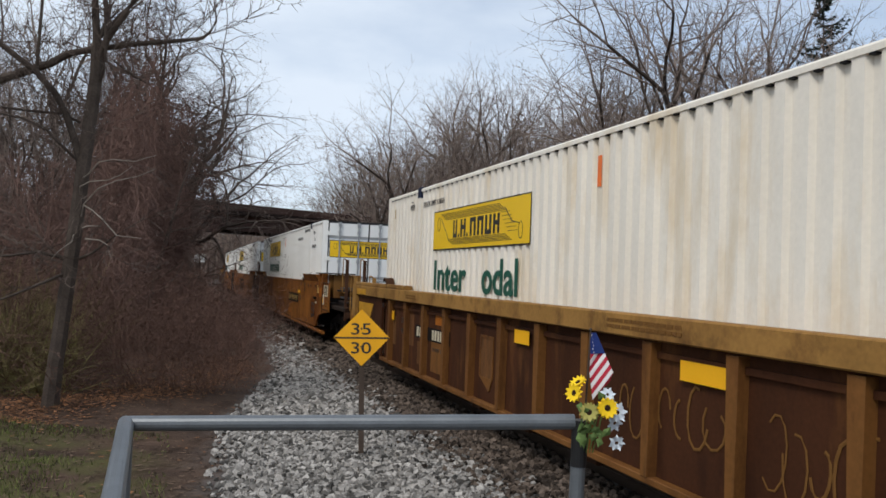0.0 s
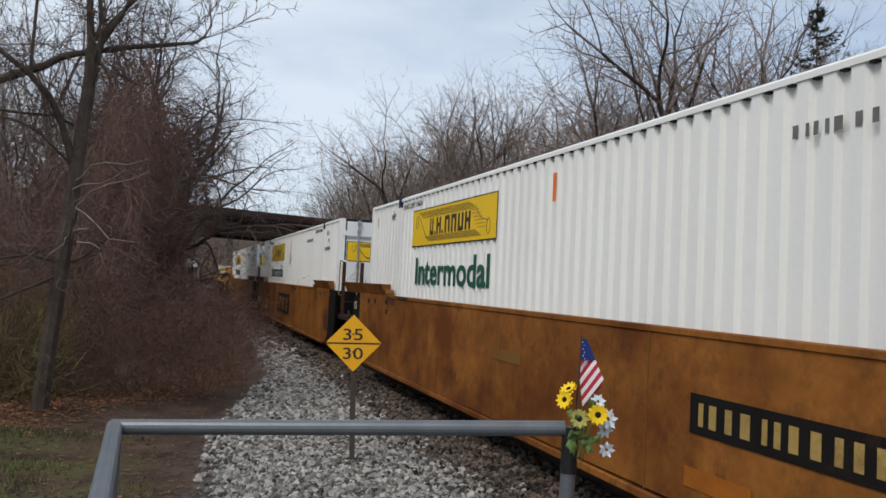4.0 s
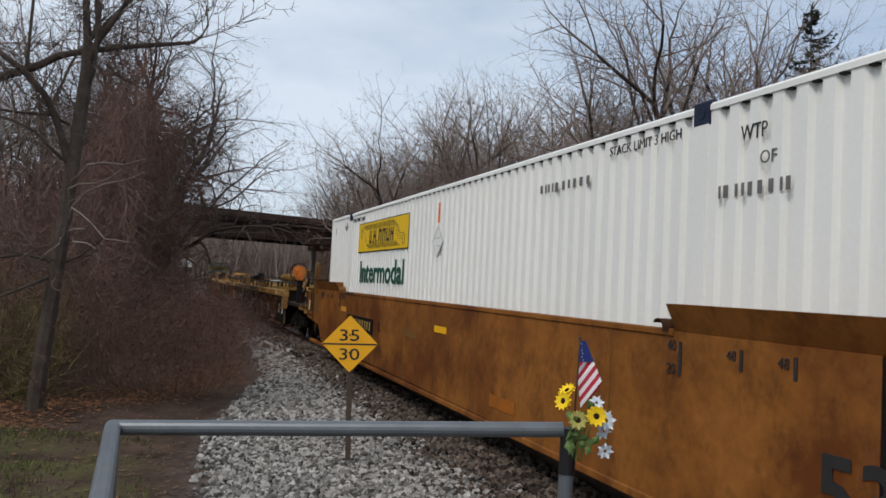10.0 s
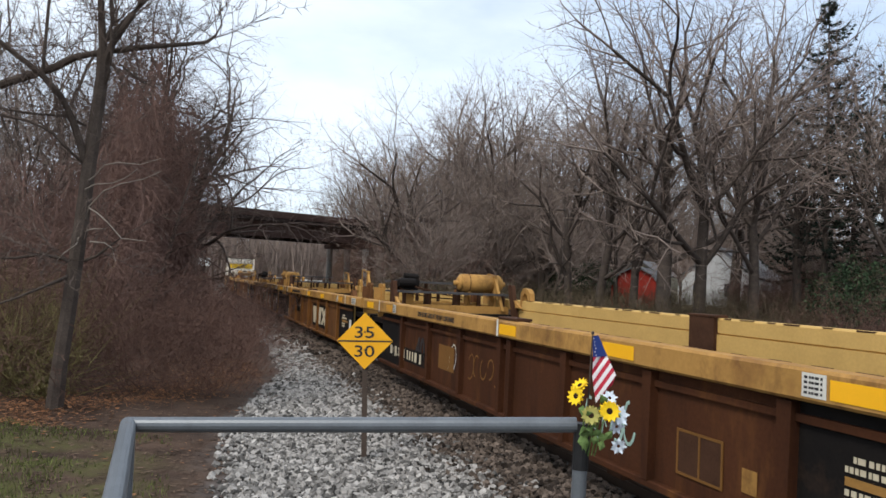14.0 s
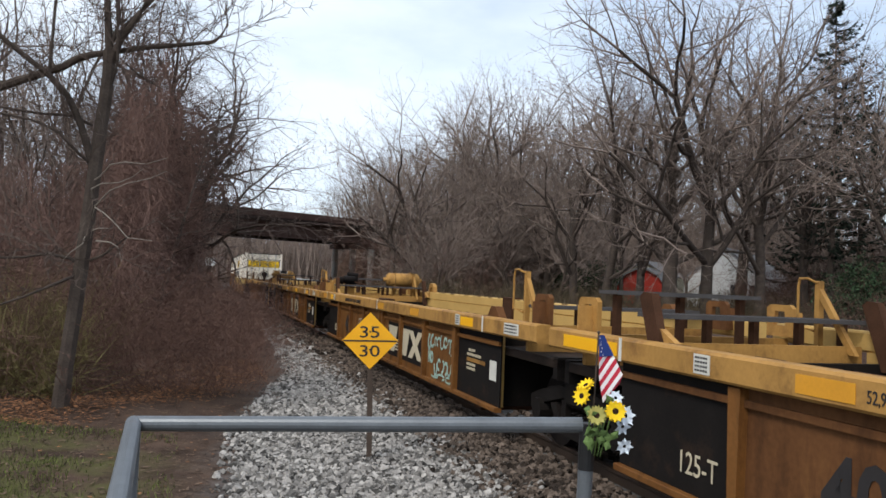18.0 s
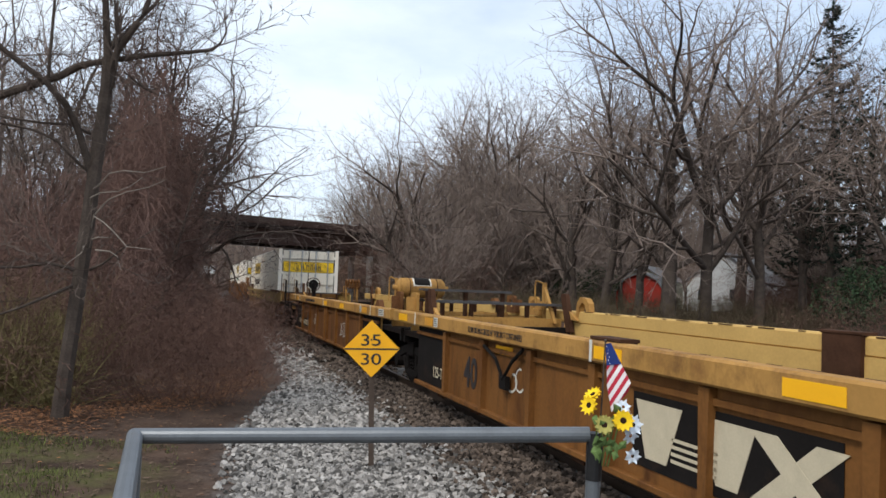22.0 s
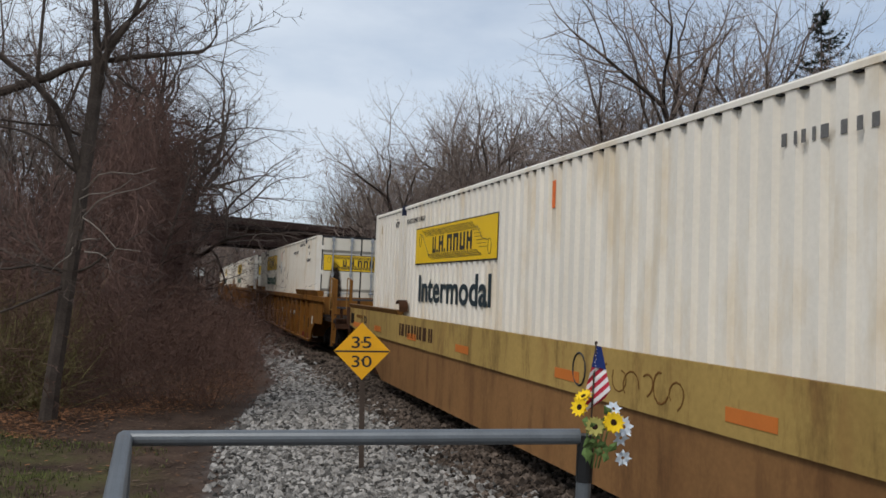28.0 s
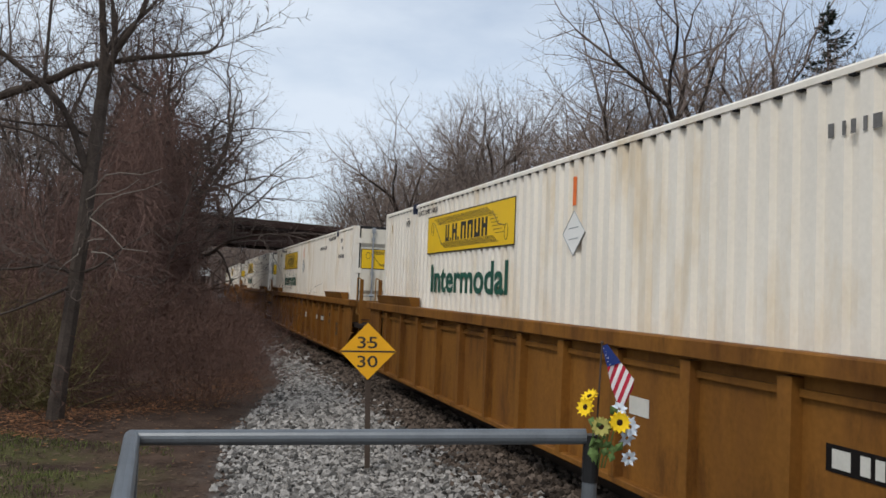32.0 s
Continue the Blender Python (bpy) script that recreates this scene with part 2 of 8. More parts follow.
M_bark = mat("grey_brown_bark", (0.070, 0.055, 0.046), 0.95, dark=0.6, light=1.4, scale=5, fine=40, bump=0.6, bump_d=0.02, per_object=0.25)
M_twig = mat("brown_twig_bark", (0.205, 0.160, 0.136), 0.95, dark=0.7, light=1.3, scale=2, fine=20, bump=0, per_object=0.22)
M_darktwig = mat("dark_grey_brown_twig_bark", (0.088, 0.067, 0.057), 0.95, dark=0.7, light=1.3, scale=2, fine=20, bump=0, per_object=0.22)
M_deadtwig = mat("pale_dead_wood", (0.21, 0.18, 0.155), 0.95, dark=0.7, light=1.2, scale=6, fine=40, bump=0.1)
M_vine = mat("reddish_brown_vine", (0.136, 0.083, 0.068), 0.95, dark=0.7, light=1.4, scale=1.5, fine=20, bump=0, per_object=0.25)
M_shrub = mat("dark_reddish_brush_stems", (0.106, 0.062, 0.048), 0.95, dark=0.6, light=1.5, scale=1.2, fine=20, bump=0, per_object=0.35)
M_needle = mat("dark_conifer_needles", (0.020, 0.028, 0.021), 0.9, dark=0.6, light=1.5, scale=3, fine=30, bump=0, island=True)
M_ivy = mat("dark_ivy_leaf", (0.022, 0.038, 0.018), 0.7, dark=0.6, light=1.5, scale=3, fine=30, bump=0, island=True)
M_girder = mat("rusty_dark_girder", (0.058, 0.035, 0.029), 0.85, dark=0.6, light=1.35, scale=0.35, fine=8, bump=0.05)
# darker copy of the girder colour, holding the shade under the bridge deck
M_girderdark = mat("shaded_black_girder", (0.022, 0.015, 0.013), 0.85, dark=0.6, light=1.35, scale=0.35, fine=8, bump=0.05)
M_concrete = mat("weathered_concrete", (0.33, 0.31, 0.28), 0.9, dark=0.7, light=1.15, scale=0.8, fine=20, bump=0.2, streak=True)
M_pipe = mat("grey_painted_pipe", (0.125, 0.137, 0.15), 0.42, 0.25, dark=0.8, light=1.15, scale=6, fine=70, bump=0.05, rust=(0.11, 0.07, 0.05), rust_at=0.72)
M_tape = mat("black_tape", (0.012, 0.012, 0.013), 0.5, scale=20, bump=0.1)
M_signyellow = mat("amber_sign_face", (0.75, 0.36, 0.006), 0.5, dark=0.9, light=1.04, scale=4, bump=0)
M_post = mat("brown_steel_post", (0.075, 0.056, 0.045), 0.7, 0.2, scale=8, bump=0.1)
M_red = mat("barn_red_boards", (0.30, 0.035, 0.025), 0.8, dark=0.8, light=1.15, scale=2, bump=0.1, streak=True)
M_roof = mat("grey_shingles", (0.16, 0.16, 0.165), 0.9, scale=3, fine=20, bump=0.3)
M_siding = mat("white_siding", (0.55, 0.56, 0.56), 0.7, dark=0.85, light=1.03, scale=1, bump=0.05)
M_creamsiding = mat("cream_siding", (0.50, 0.46, 0.34), 0.7, dark=0.85, light=1.03, scale=1, bump=0.05)
M_glass = mat("dark_window_glass", (0.03, 0.035, 0.04), 0.1, scale=2, bump=0)
M_olive = mat("dry_olive_brush", (0.15, 0.128, 0.055), 0.9, dark=0.6, light=1.4, scale=1.2, fine=20, bump=0)
M_brush = mat("dark_brown_brush", (0.075, 0.058, 0.036), 0.95, dark=0.6, light=1.5, scale=0.25, fine=8, bump=0)
M_leaf = mat("dry_oak_leaf", (0.165, 0.078, 0.038), 0.85, dark=0.7, light=1.3, scale=3, fine=30, bump=0, island=True)
M_debris = mat("brown_soil_debris", (0.085, 0.058, 0.042), 0.95, dark=0.6, light=1.5, scale=4, fine=30, bump=0, island=True)
M_grassblade = mat("spring_grass_blade", (0.085, 0.10, 0.03), 0.8, dark=0.7, light=1.3, scale=3, bump=0, island=True)
M_petal = mat("yellow_petal", (0.85, 0.56, 0.02), 0.6, dark=0.85, light=1.08, scale=20, bump=0)
M_limepetal = mat("dull_lime_petal", (0.34, 0.31, 0.09), 0.6, dark=0.8, light=1.1, scale=20, bump=0)
M_seed = mat("dark_seed_head", (0.03, 0.016, 0.01), 0.9, scale=60, bump=0.3)
M_wpetal = mat("pale_blue_white_petal", (0.62, 0.68, 0.74), 0.6, dark=0.85, light=1.08, scale=20, bump=0)
M_fleaf = mat("green_cloth_leaf", (0.11, 0.17, 0.055), 0.7, dark=0.75, light=1.2, scale=15, bump=0)
M_fred = mat("flag_red", (0.50, 0.035, 0.06), 0.7, scale=10, bump=0)
M_fwhite = mat("flag_white", (0.78, 0.74, 0.74), 0.7, dark=0.92, light=1.04, scale=10, bump=0)
M_fblue = mat("flag_blue", (0.022, 0.04, 0.16), 0.7, scale=10, bump=0)


def ground_material():
    m = mat("ground_soil", (0.062, 0.040, 0.029), 0.95, dark=0.45, light=1.65, scale=1.6, fine=38, bump=0.9, bump_d=0.04)
    n, l = m.node_tree.nodes, m.node_tree.links
    b = n["Principled BSDF"]
    base = b.inputs["Base Color"].links[0].from_socket
    at = n.new("ShaderNodeAttribute")
    at.attribute_name = "cover"
    gx = n.new("ShaderNodeMix")
    gx.data_type = 'RGBA'
    gn = n.new("ShaderNodeTexNoise")
    gn.inputs["Scale"].default_value, gn.inputs["Detail"].default_value = 1.8, 9
    co = n.new("ShaderNodeTexCoord")
    l.new(co.outputs["Object"], gn.inputs["Vector"])
    gr = n.new("ShaderNodeMapRange")
    gr.inputs["From Min"].default_value, gr.inputs["From Max"].default_value = 0.38, 0.62
    l.new(gn.outputs["Fac"], gr.inputs["Value"])
    gm = n.new("ShaderNodeMath")
    gm.operation = 'MULTIPLY'
    sep = n.new("ShaderNodeSeparateColor")
    l.new(at.outputs["Color"], sep.inputs["Color"])
    l.new(gr.outputs["Result"], gm.inputs[0])
    l.new(sep.outputs["Green"], gm.inputs[1])
    l.new(gm.outputs[0], gx.inputs["Factor"])
    l.new(base, gx.inputs["A"])
    gx.inputs["B"].default_value = (0.078, 0.076, 0.028, 1)
    bx = n.new("ShaderNodeMix")
    bx.data_type = 'RGBA'
    l.new(sep.outputs["Red"], bx.inputs["Factor"])
    l.new(gx.outputs["Result"], bx.inputs["A"])
    sx = n.new("ShaderNodeTexVoronoi")
    sx.inputs["Scale"].default_value = 14
    l.new(co.outputs["Object"], sx.inputs["Vector"])
    sv = n.new("ShaderNodeMapRange")
    sv.inputs["To Min"].default_value, sv.inputs["To Max"].default_value = 0.03, 0.15
    l.new(sx.outputs["Color"], sv.inputs["Value"])
    l.new(sv.outputs["Result"], bx.inputs["B"])
    l.new(bx.outputs["Result"], b.inputs["Base Color"])
    return m


M_ground = ground_material()


# ---- mesh helpers ----
def part(name, bm, material, parent=None, label=""):
    """Links a bmesh as one mesh object under a thing or a part."""
    me = bpy.data.meshes.new(name)
    bm.normal_update()
    bm.to_mesh(me)
    bm.free()
    me.materials.append(material)
    ob = new(name, me)
    if parent:
        ob.parent = parent
    if label:
        ob["label"] = label
    return ob


def share(name, src, parent, m=None):
    """Another object on the mesh of src."""
    ob = new(name, src.data)
    ob.parent = parent
    if m is not None:
        ob.matrix_local = m
    return ob


def thing(name, label, category, group="", m=None, kind=""):
    ob = new(name)
    if m is not None:
        ob.matrix_world = m
    return tagged(ob, label, category, group, kind)


def box(bm, x0, x1, y0, y1, z0, z1, b=0.0):
    """A box, its long edges chamfered by b."""
    if b <= 0:
        vs = [bm.verts.new((x, y, z)) for x in (x0, x1) for y in (y0, y1) for z in (z0, z1)]
        for f in ((0, 1, 3, 2), (4, 6, 7, 5), (0, 4, 5, 1), (2, 3, 7, 6), (0, 2, 6, 4), (1, 5, 7, 3)):
            bm.faces.new([vs[i] for i in f])
        return
    prism(bm, [(y0 + b, z0), (y1 - b, z0), (y1, z0 + b), (y1, z1 - b), (y1 - b, z1), (y0 + b, z1), (y0, z1 - b), (y0, z0 + b)], x0, x1, 'x')


def prism(bm, profile, a0, a1, axis='x'):
    """A closed profile drawn out along an axis: (y, z) along x, (x, z) along y, (x, y) along z."""
    def at(u, w, a):
        return (a, u, w) if axis == 'x' else (u, a, w) if axis == 'y' else (u, w, a)
    p = [bm.verts.new(at(u, w, a0)) for u, w in profile]
    q = [bm.verts.new(at(u, w, a1)) for u, w in profile]
    n = len(profile)
    bm.faces.new(p)
    bm.faces.new(q[::-1])
    for i in range(n):
        bm.faces.new((p[i], q[i], q[(i + 1) % n], p[(i + 1) % n]))


def tube(bm, pts, r, n=8, r2=None, cap=True):
    """A round bar along a line of points, tapering from r to r2."""
    pts = [Vector(p) for p in pts]
    rings = []
    for i, p in enumerate(pts):
        d = (pts[min(i + 1, len(pts) - 1)] - pts[max(i - 1, 0)]).normalized()
        u = d.cross(Vector((0, 0, 1)) if abs(d.z) < 0.9 else Vector((1, 0, 0))).normalized()
        w = d.cross(u)
        rr = r if r2 is None else r + (r2 - r) * i / (len(pts) - 1)
        rings.append([bm.verts.new(p + u * (rr * math.cos(2 * math.pi * k / n)) + w * (rr * math.sin(2 * math.pi * k / n))) for k in range(n)])
    for a, b in zip(rings, rings[1:]):
        for k in range(n):
            bm.faces.new((a[k], a[(k + 1) % n], b[(k + 1) % n], b[k]))
    if cap:
        bm.faces.new(rings[0][::-1])
        bm.faces.new(rings[-1])


def raw(name, verts, faces, material, smooth=False):
    """A mesh object from arrays."""
    me = bpy.data.meshes.new(name)
    me.from_pydata(verts, [], faces)
    me.materials.append(material)
    if smooth:
        me.shade_smooth()
    me.update()
    return new(name, me)


# ---- the line of the track ----
# arc length a runs away from the camera; a = 0 lies abreast of it
PHI, K1, K2, OFF = 17.8428, -0.0003749, 0.000007543, 4.9097
STEP = 0.5
A_MIN, A_MAX = -230.0, 340.0


def heading(a):
    a = min(max(a, -25.0), 125.0)
    return radians(PHI) - K1 * a - K2 * a * abs(a)


def make_line():
    aa = np.arange(A_MIN, A_MAX + STEP, STEP)
    hh = np.array([heading(a + STEP / 2) for a in aa])
    xs = np.concatenate([[0], np.cumsum(-np.sin(hh) * STEP)])[:-1]
    ys = np.concatenate([[0], np.cumsum(np.cos(hh) * STEP)])[:-1]
    i0 = int(round(-A_MIN / STEP))
    return aa, xs - xs[i0] + OFF * math.cos(radians(PHI)), ys - ys[i0] + OFF * math.sin(radians(PHI))


LINE_A, LINE_X, LINE_Y = make_line()


def on_line(a, off=0.0, z=0.0):
    """The point at arc length a, off metres to the camera's side of the centre line."""
    h = heading(a)
    return Vector((float(np.interp(a, LINE_A, LINE_X)) - off * math.cos(h), float(np.interp(a, LINE_A, LINE_Y)) - off * math.sin(h), z))


SPEED_T = np.linspace(0, 32, 7)
SPEED = [5.5887, 5.7818, 5.9812, 6.0256, 6.0439, 5.9713, 5.8956]


def travelled(t):
    tt = np.linspace(0, t, 60)
    vv = np.interp(tt, SPEED_T, SPEED)
    return float(np.sum((vv[1:] + vv[:-1]) / 2 * np.diff(tt)))


def on_track(a_front, a_back, a_origin):
    """Pose of a rigid vehicle: x along the track away from the camera, y towards the camera's side, z up."""
    p, q = on_line(a_front), on_line(a_back)
    d = (q - p).normalized()
    o = p + d * (a_origin - a_front)
    return Matrix(((d.x, -d.y, 0, o.x), (d.y, d.x, 0, o.y), (0, 0, 1, 0), (0, 0, 0, 1)))


ROLLING = []    # (thing, arc length of its origin at the start, front bearing, back bearing)

# ---- ground, ballast, track ----
def to_track(xs, ys):
    """Arc length and signed distance (positive on the camera's side) of points."""
    pts = np.stack([xs, ys], 1)
    line = np.stack([LINE_X, LINE_Y], 1)
    a_out, d_out = np.empty(len(xs)), np.empty(len(xs))
    hh = np.array([heading(a) for a in LINE_A])
    for i in range(0, len(pts), 2000):
        p = pts[i:i + 2000]
        k = np.argmin(((p[:, None, :] - line[None]) ** 2).sum(2), 1)
        v = p - line[k]
        a_out[i:i + 2000] = LINE_A[k]
        d_out[i:i + 2000] = -(v[:, 0] * np.cos(hh[k]) + v[:, 1] * np.sin(hh[k]))
        far = np.hypot(v[:, 0], v[:, 1]) > 60
        d_out[i:i + 2000][far] = np.hypot(v[far, 0], v[far, 1]) * np.sign(d_out[i:i + 2000][far])
    return a_out, d_out


def bed_edge(a):
    """How far the stones reach on the camera's side."""
    return np.interp(a, [-20, 8, 11, 14, 17, 25, 32, 50], [4.6, 4.5, 4.25, 3.6, 2.85, 2.5, 2.25, 2.15])


def ground_height(xs, ys):
    a, d = to_track(xs, ys)
    h = np.interp(d, [-40, -16, -6, -3.2, -1.7, -1.4, 1.4, 1.8, 2.6, 4.4, 5.4, 7.5, 30], [0.25, -0.2, -0.55, -0.4, -0.16, -0.14, -0.14, -0.19, -0.22, -0.25, -0.17, -0.06, 0.1])
    wob = 0.05 * np.sin(xs * 0.9 + 1.3) * np.cos(ys * 0.7) + 0.03 * np.sin(xs * 2.3) * np.sin(ys * 2.9 + 0.5)
    return h + wob * np.clip((np.abs(d) - 4.2) / 2, 0, 1), a, d


def make_ground():
    u = np.linspace(-1, 1, 231)
    gx = -2 + 12 * np.sinh(u * 5.6) / math.sinh(5.6) * 75 * 0.9 + 14 * u
    gy = 9 + 12 * np.sinh(u * 5.6) / math.sinh(5.6) * 75 * 0.9 + 14 * u
    X, Y = np.meshgrid(gx, gy)
    xs, ys = X.ravel(), Y.ravel()
    h, a, d = ground_height(xs, ys)
    n = len(gx)
    faces = [(j * n + i, j * n + i + 1, (j + 1) * n + i + 1, (j + 1) * n + i) for j in range(n - 1) for i in range(n - 1)]
    ob = raw("ground", list(zip(xs.tolist(), ys.tolist(), h.tolist())), faces, M_ground, True)
    stones = np.clip((bed_edge(a) + 0.25 - d) / 0.5, 0, 1) * np.clip((d + 3.3) / 0.5, 0, 1)
    lawn = np.clip((9.8 - ys) / 1.2, 0, 1) * np.clip((d - 4.9) / 0.8, 0, 1) * np.clip((-1.4 - xs) / 1.6 + 0.35, 0, 1)
    verge = np.clip((-d - 5) / 2, 0, 1) * np.clip((14 + d) / 3, 0, 1) * 0.7
    col = ob.data.color_attributes.new("cover", 'FLOAT_COLOR', 'POINT')
    rgba = np.ones((len(xs), 4))
    rgba[:, 0], rgba[:, 1], rgba[:, 2] = stones, np.maximum(lawn, verge), 0
    col.data.foreach_set("color", rgba.ravel())
    return tagged(ob, "bare brown soil with thin grass, leaf litter and a stone bed", "ground", kind="structure")


make_ground()


def scatter_blocks(name, xs, ys, zs, size, flat, material, seed):
    """Many small irregular stones in one mesh."""
    rng = np.random.default_rng(seed)
    n = len(xs)
    cube = np.array([(x, y, z) for x in (-1, 1) for y in (-1, 1) for z in (-1, 1)], float)
    v = cube[None] * (0.5 + 0.28 * rng.random((n, 8, 3)))
    v *= size[:, None, None] * (0.7 + 0.6 * rng.random((n, 1, 3)))
    v[:, :, 2] *= flat
    ang = rng.random((n, 3)) * 6.28
    for ax in range(3):
        c, s = np.cos(ang[:, ax])[:, None], np.sin(ang[:, ax])[:, None]
        i, j = ((0, 1), (1, 2), (2, 0))[ax]
        if ax:
            c, s = np.cos(ang[:, ax] * 0.28 - 0.88)[:, None], np.sin(ang[:, ax] * 0.28 - 0.88)[:, None]
        vi, vj = v[:, :, i].copy(), v[:, :, j].copy()
        v[:, :, i], v[:, :, j] = vi * c - vj * s, vi * s + vj * c
    v += np.stack([xs, ys, zs], 1)[:, None]
    f = np.array([(0, 1, 3, 2), (4, 6, 7, 5), (0, 4, 5, 1), (2, 3, 7, 6), (0, 2, 6, 4), (1, 5, 7, 3)])
    faces = (f[None] + 8 * np.arange(n)[:, None, None]).reshape(-1, 4)
    me = bpy.data.meshes.new(name)
    me.from_pydata(v.reshape(-1, 3).tolist(), [], faces.tolist())
    me.materials.append(material)
    return new(name, me)


def make_ballast():
    rng = np.random.default_rng(3)
    out = []
    for a0, a1, count, s0 in ((2.0, 11, 22000, 0.036), (11, 20, 12000, 0.044), (20, 50, 6000, 0.075), (50, 100, 2500, 0.12)):
        a = a0 + (a1 - a0) * rng.random(count)
        d = 0.85 + (bed_edge(a) + 0.35 - 0.85) * rng.random(count) ** 0.9
        keep = rng.random(count) < np.clip((bed_edge(a) + 0.1 - d) / 0.5 + 0.15, 0, 1)
        a, d = a[keep], d[keep]
        out.append((a, d, s0 * (0.55 + 0.75 * rng.random(len(a)))))
    # the far shoulder, and between the rails
    a = 2 + 38 * rng.random(4000)
    out.append((a, -2.9 + 3.6 * rng.random(4000), 0.05 * (0.6 + 0.7 * rng.random(4000))))
    a, d, s = (np.concatenate(c) for c in zip(*out))
    pts = np.array([on_line(q, w)[:2] for q, w in zip(a, d)])
    h, _, _ = ground_height(pts[:, 0], pts[:, 1])
    z = h + s * 0.25 + 0.02 * rng.random(len(s))
    worn = d + rng.normal(0, 0.20, len(d)) < 1.97
    for name, sel, material, text in (("ballast", ~worn, M_stone, "loose grey and white crushed stone track ballast"), ("stained_ballast", worn, M_stone_dark, "dark brown stained ballast beside the rails")):
        ob = scatter_blocks(name, pts[sel, 0], pts[sel, 1], z[sel], s[sel], 0.75, material, 4)
        tagged(ob, text, "gravel", kind="stuff")


make_ballast()


def make_track():
    track = thing("railway_track", "single railway track with worn steel rails on dark timber ties", "track", kind="structure")
    prof = [(-0.066, -0.17), (0.066, -0.17), (0.066, -0.158), (0.012, -0.14), (0.012, -0.045), (0.036, -0.03), (0.036, -0.004), (0.03, 0), (-0.03, 0), (-0.036, -0.004), (-0.036, -0.03), (-0.012, -0.045), (-0.012, -0.14), (-0.066, -0.158)]
    for side in (0.755, -0.755):
        bm = bmesh.new()
        rings = []
        for a in np.arange(-200, 321, 4.0):
            rings.append([bm.verts.new(on_line(a, side + y, z)) for y, z in prof])
        for p, q in zip(rings, rings[1:]):
            for i in range(len(prof)):
                bm.faces.new((p[i], p[(i + 1) % len(prof)], q[(i + 1) % len(prof)], q[i]))
        part("rail", bm, M_rail, track)
    bm = bmesh.new()
    box(bm, -0.11, 0.11, -1.3, 1.3, -0.34, -0.165, 0.015)
    first = None
    for i in range(90):
        a = 1.5 + 0.52 * i
        h = heading(a)
        m = Matrix.Translation(on_line(a, random.uniform(-0.05, 0.05))) @ Matrix.Rotation(h + math.pi / 2 + random.uniform(-0.02, 0.02), 4, 'Z')
        if first is None:
            first = part("tie", bm, M_tie, track)
            first.matrix_local = m
        else:
            share("tie", first, track, m)
    bm = bmesh.new()
    for a in list(np.arange(48.5, 130, 0.55)) + list(np.arange(-30, 1.2, 0.55)):
        h = heading(a)
        m = Matrix.Translation(on_line(a)) @ Matrix.Rotation(h + math.pi / 2, 4, 'Z')
        k = len(bm.verts)
        box(bm, -0.11, 0.11, -1.3, 1.3, -0.34, -0.165)
        bm.verts.ensure_lookup_table()
        bmesh.ops.transform(bm, matrix=m, verts=bm.verts[k:])
    far = part("far_tie", bm, M_tie, track)
    far["kind"] = "stuff"


make_track()


# ---- bare trees ----
def grow(rng, limbs, twigs, start, direction, length, radius, level, spec):
    """Adds a branch and its children as tapered bars to the vertex and face lists."""
    nseg, sides, kids, bend = spec["seg"][level], spec["sides"][level], spec["kids"][level], spec["bend"][level]
    last = len(spec["seg"]) - 1
    store = limbs if level <= spec["split"] else twigs
    p = start.copy()
    d = direction / np.linalg.norm(direction)
    pts, dirs = [p.copy()], [d.copy()]
    for i in range(nseg):
        d = d + rng.normal(0, bend, 3) + np.array([0, 0, spec["lift"][level]])
        d /= np.linalg.norm(d)
        p = p + d * length / nseg
        pts.append(p.copy())
        dirs.append(d.copy())
    verts, faces = store
    base = len(verts)
    if level == last:
        # the finest twigs are slivers
        u = np.cross(pts[-1] - pts[0], rng.normal(0, 1, 3))
        u *= radius * 1.2 / np.linalg.norm(u)
        verts.extend([tuple(pts[0] - u), tuple(pts[0] + u), tuple(pts[-1])])
        faces.append((base, base + 1, base + 2))
        return
    r_end = radius * spec["taper"][level]
    for i, q in enumerate(pts):
        dd = dirs[i]
        u = np.cross(dd, (0.31, 0.12, 0.94) if abs(dd[2]) < 0.9 else (1.0, 0.1, 0))
        u /= np.linalg.norm(u)
        w = np.cross(dd, u)
        r = radius + (r_end - radius) * i / nseg
        if sides == 2:
            verts.extend((tuple(q - u * r), tuple(q + w * r)))
            continue
        for k in range(sides):
            c, n = math.cos(6.283 * k / sides), math.sin(6.283 * k / sides)
            verts.append(tuple(q + u * (r * c) + w * (r * n)))
    for i in range(nseg):
        b0 = base + i * sides
        if sides == 2:
            faces.append((b0, b0 + 1, b0 + 3, b0 + 2))
            continue
        for k in range(sides):
            k2 = (k + 1) % sides
            faces.append((b0 + k, b0 + k2, b0 + sides + k2, b0 + sides + k))
    lo = spec["from"][level]
    for j in range(kids):
        f = lo + (1 - lo) * (j + rng.random()) / kids
        i = min(int(f * nseg), nseg - 1)
        q = pts[i] + (pts[i + 1] - pts[i]) * (f * nseg - i)
        dd = dirs[i + 1]
        u = np.cross(dd, rng.normal(0, 1, 3))
        u /= np.linalg.norm(u)
        ang = radians(spec["angle"][level]) * (0.75 + 0.5 * rng.random())
        cd = dd * math.cos(ang) + u * math.sin(ang)
        ll = length * spec["ratio"][level] * (0.6 + 0.6 * rng.random()) * (1.15 - 0.55 * f)
        grow(rng, limbs, twigs, q, cd, ll, max(radius * (1 - (1 - spec["taper"][level]) * f) * spec["thin"][level], spec.get("least", 0.010)), level + 1, spec)


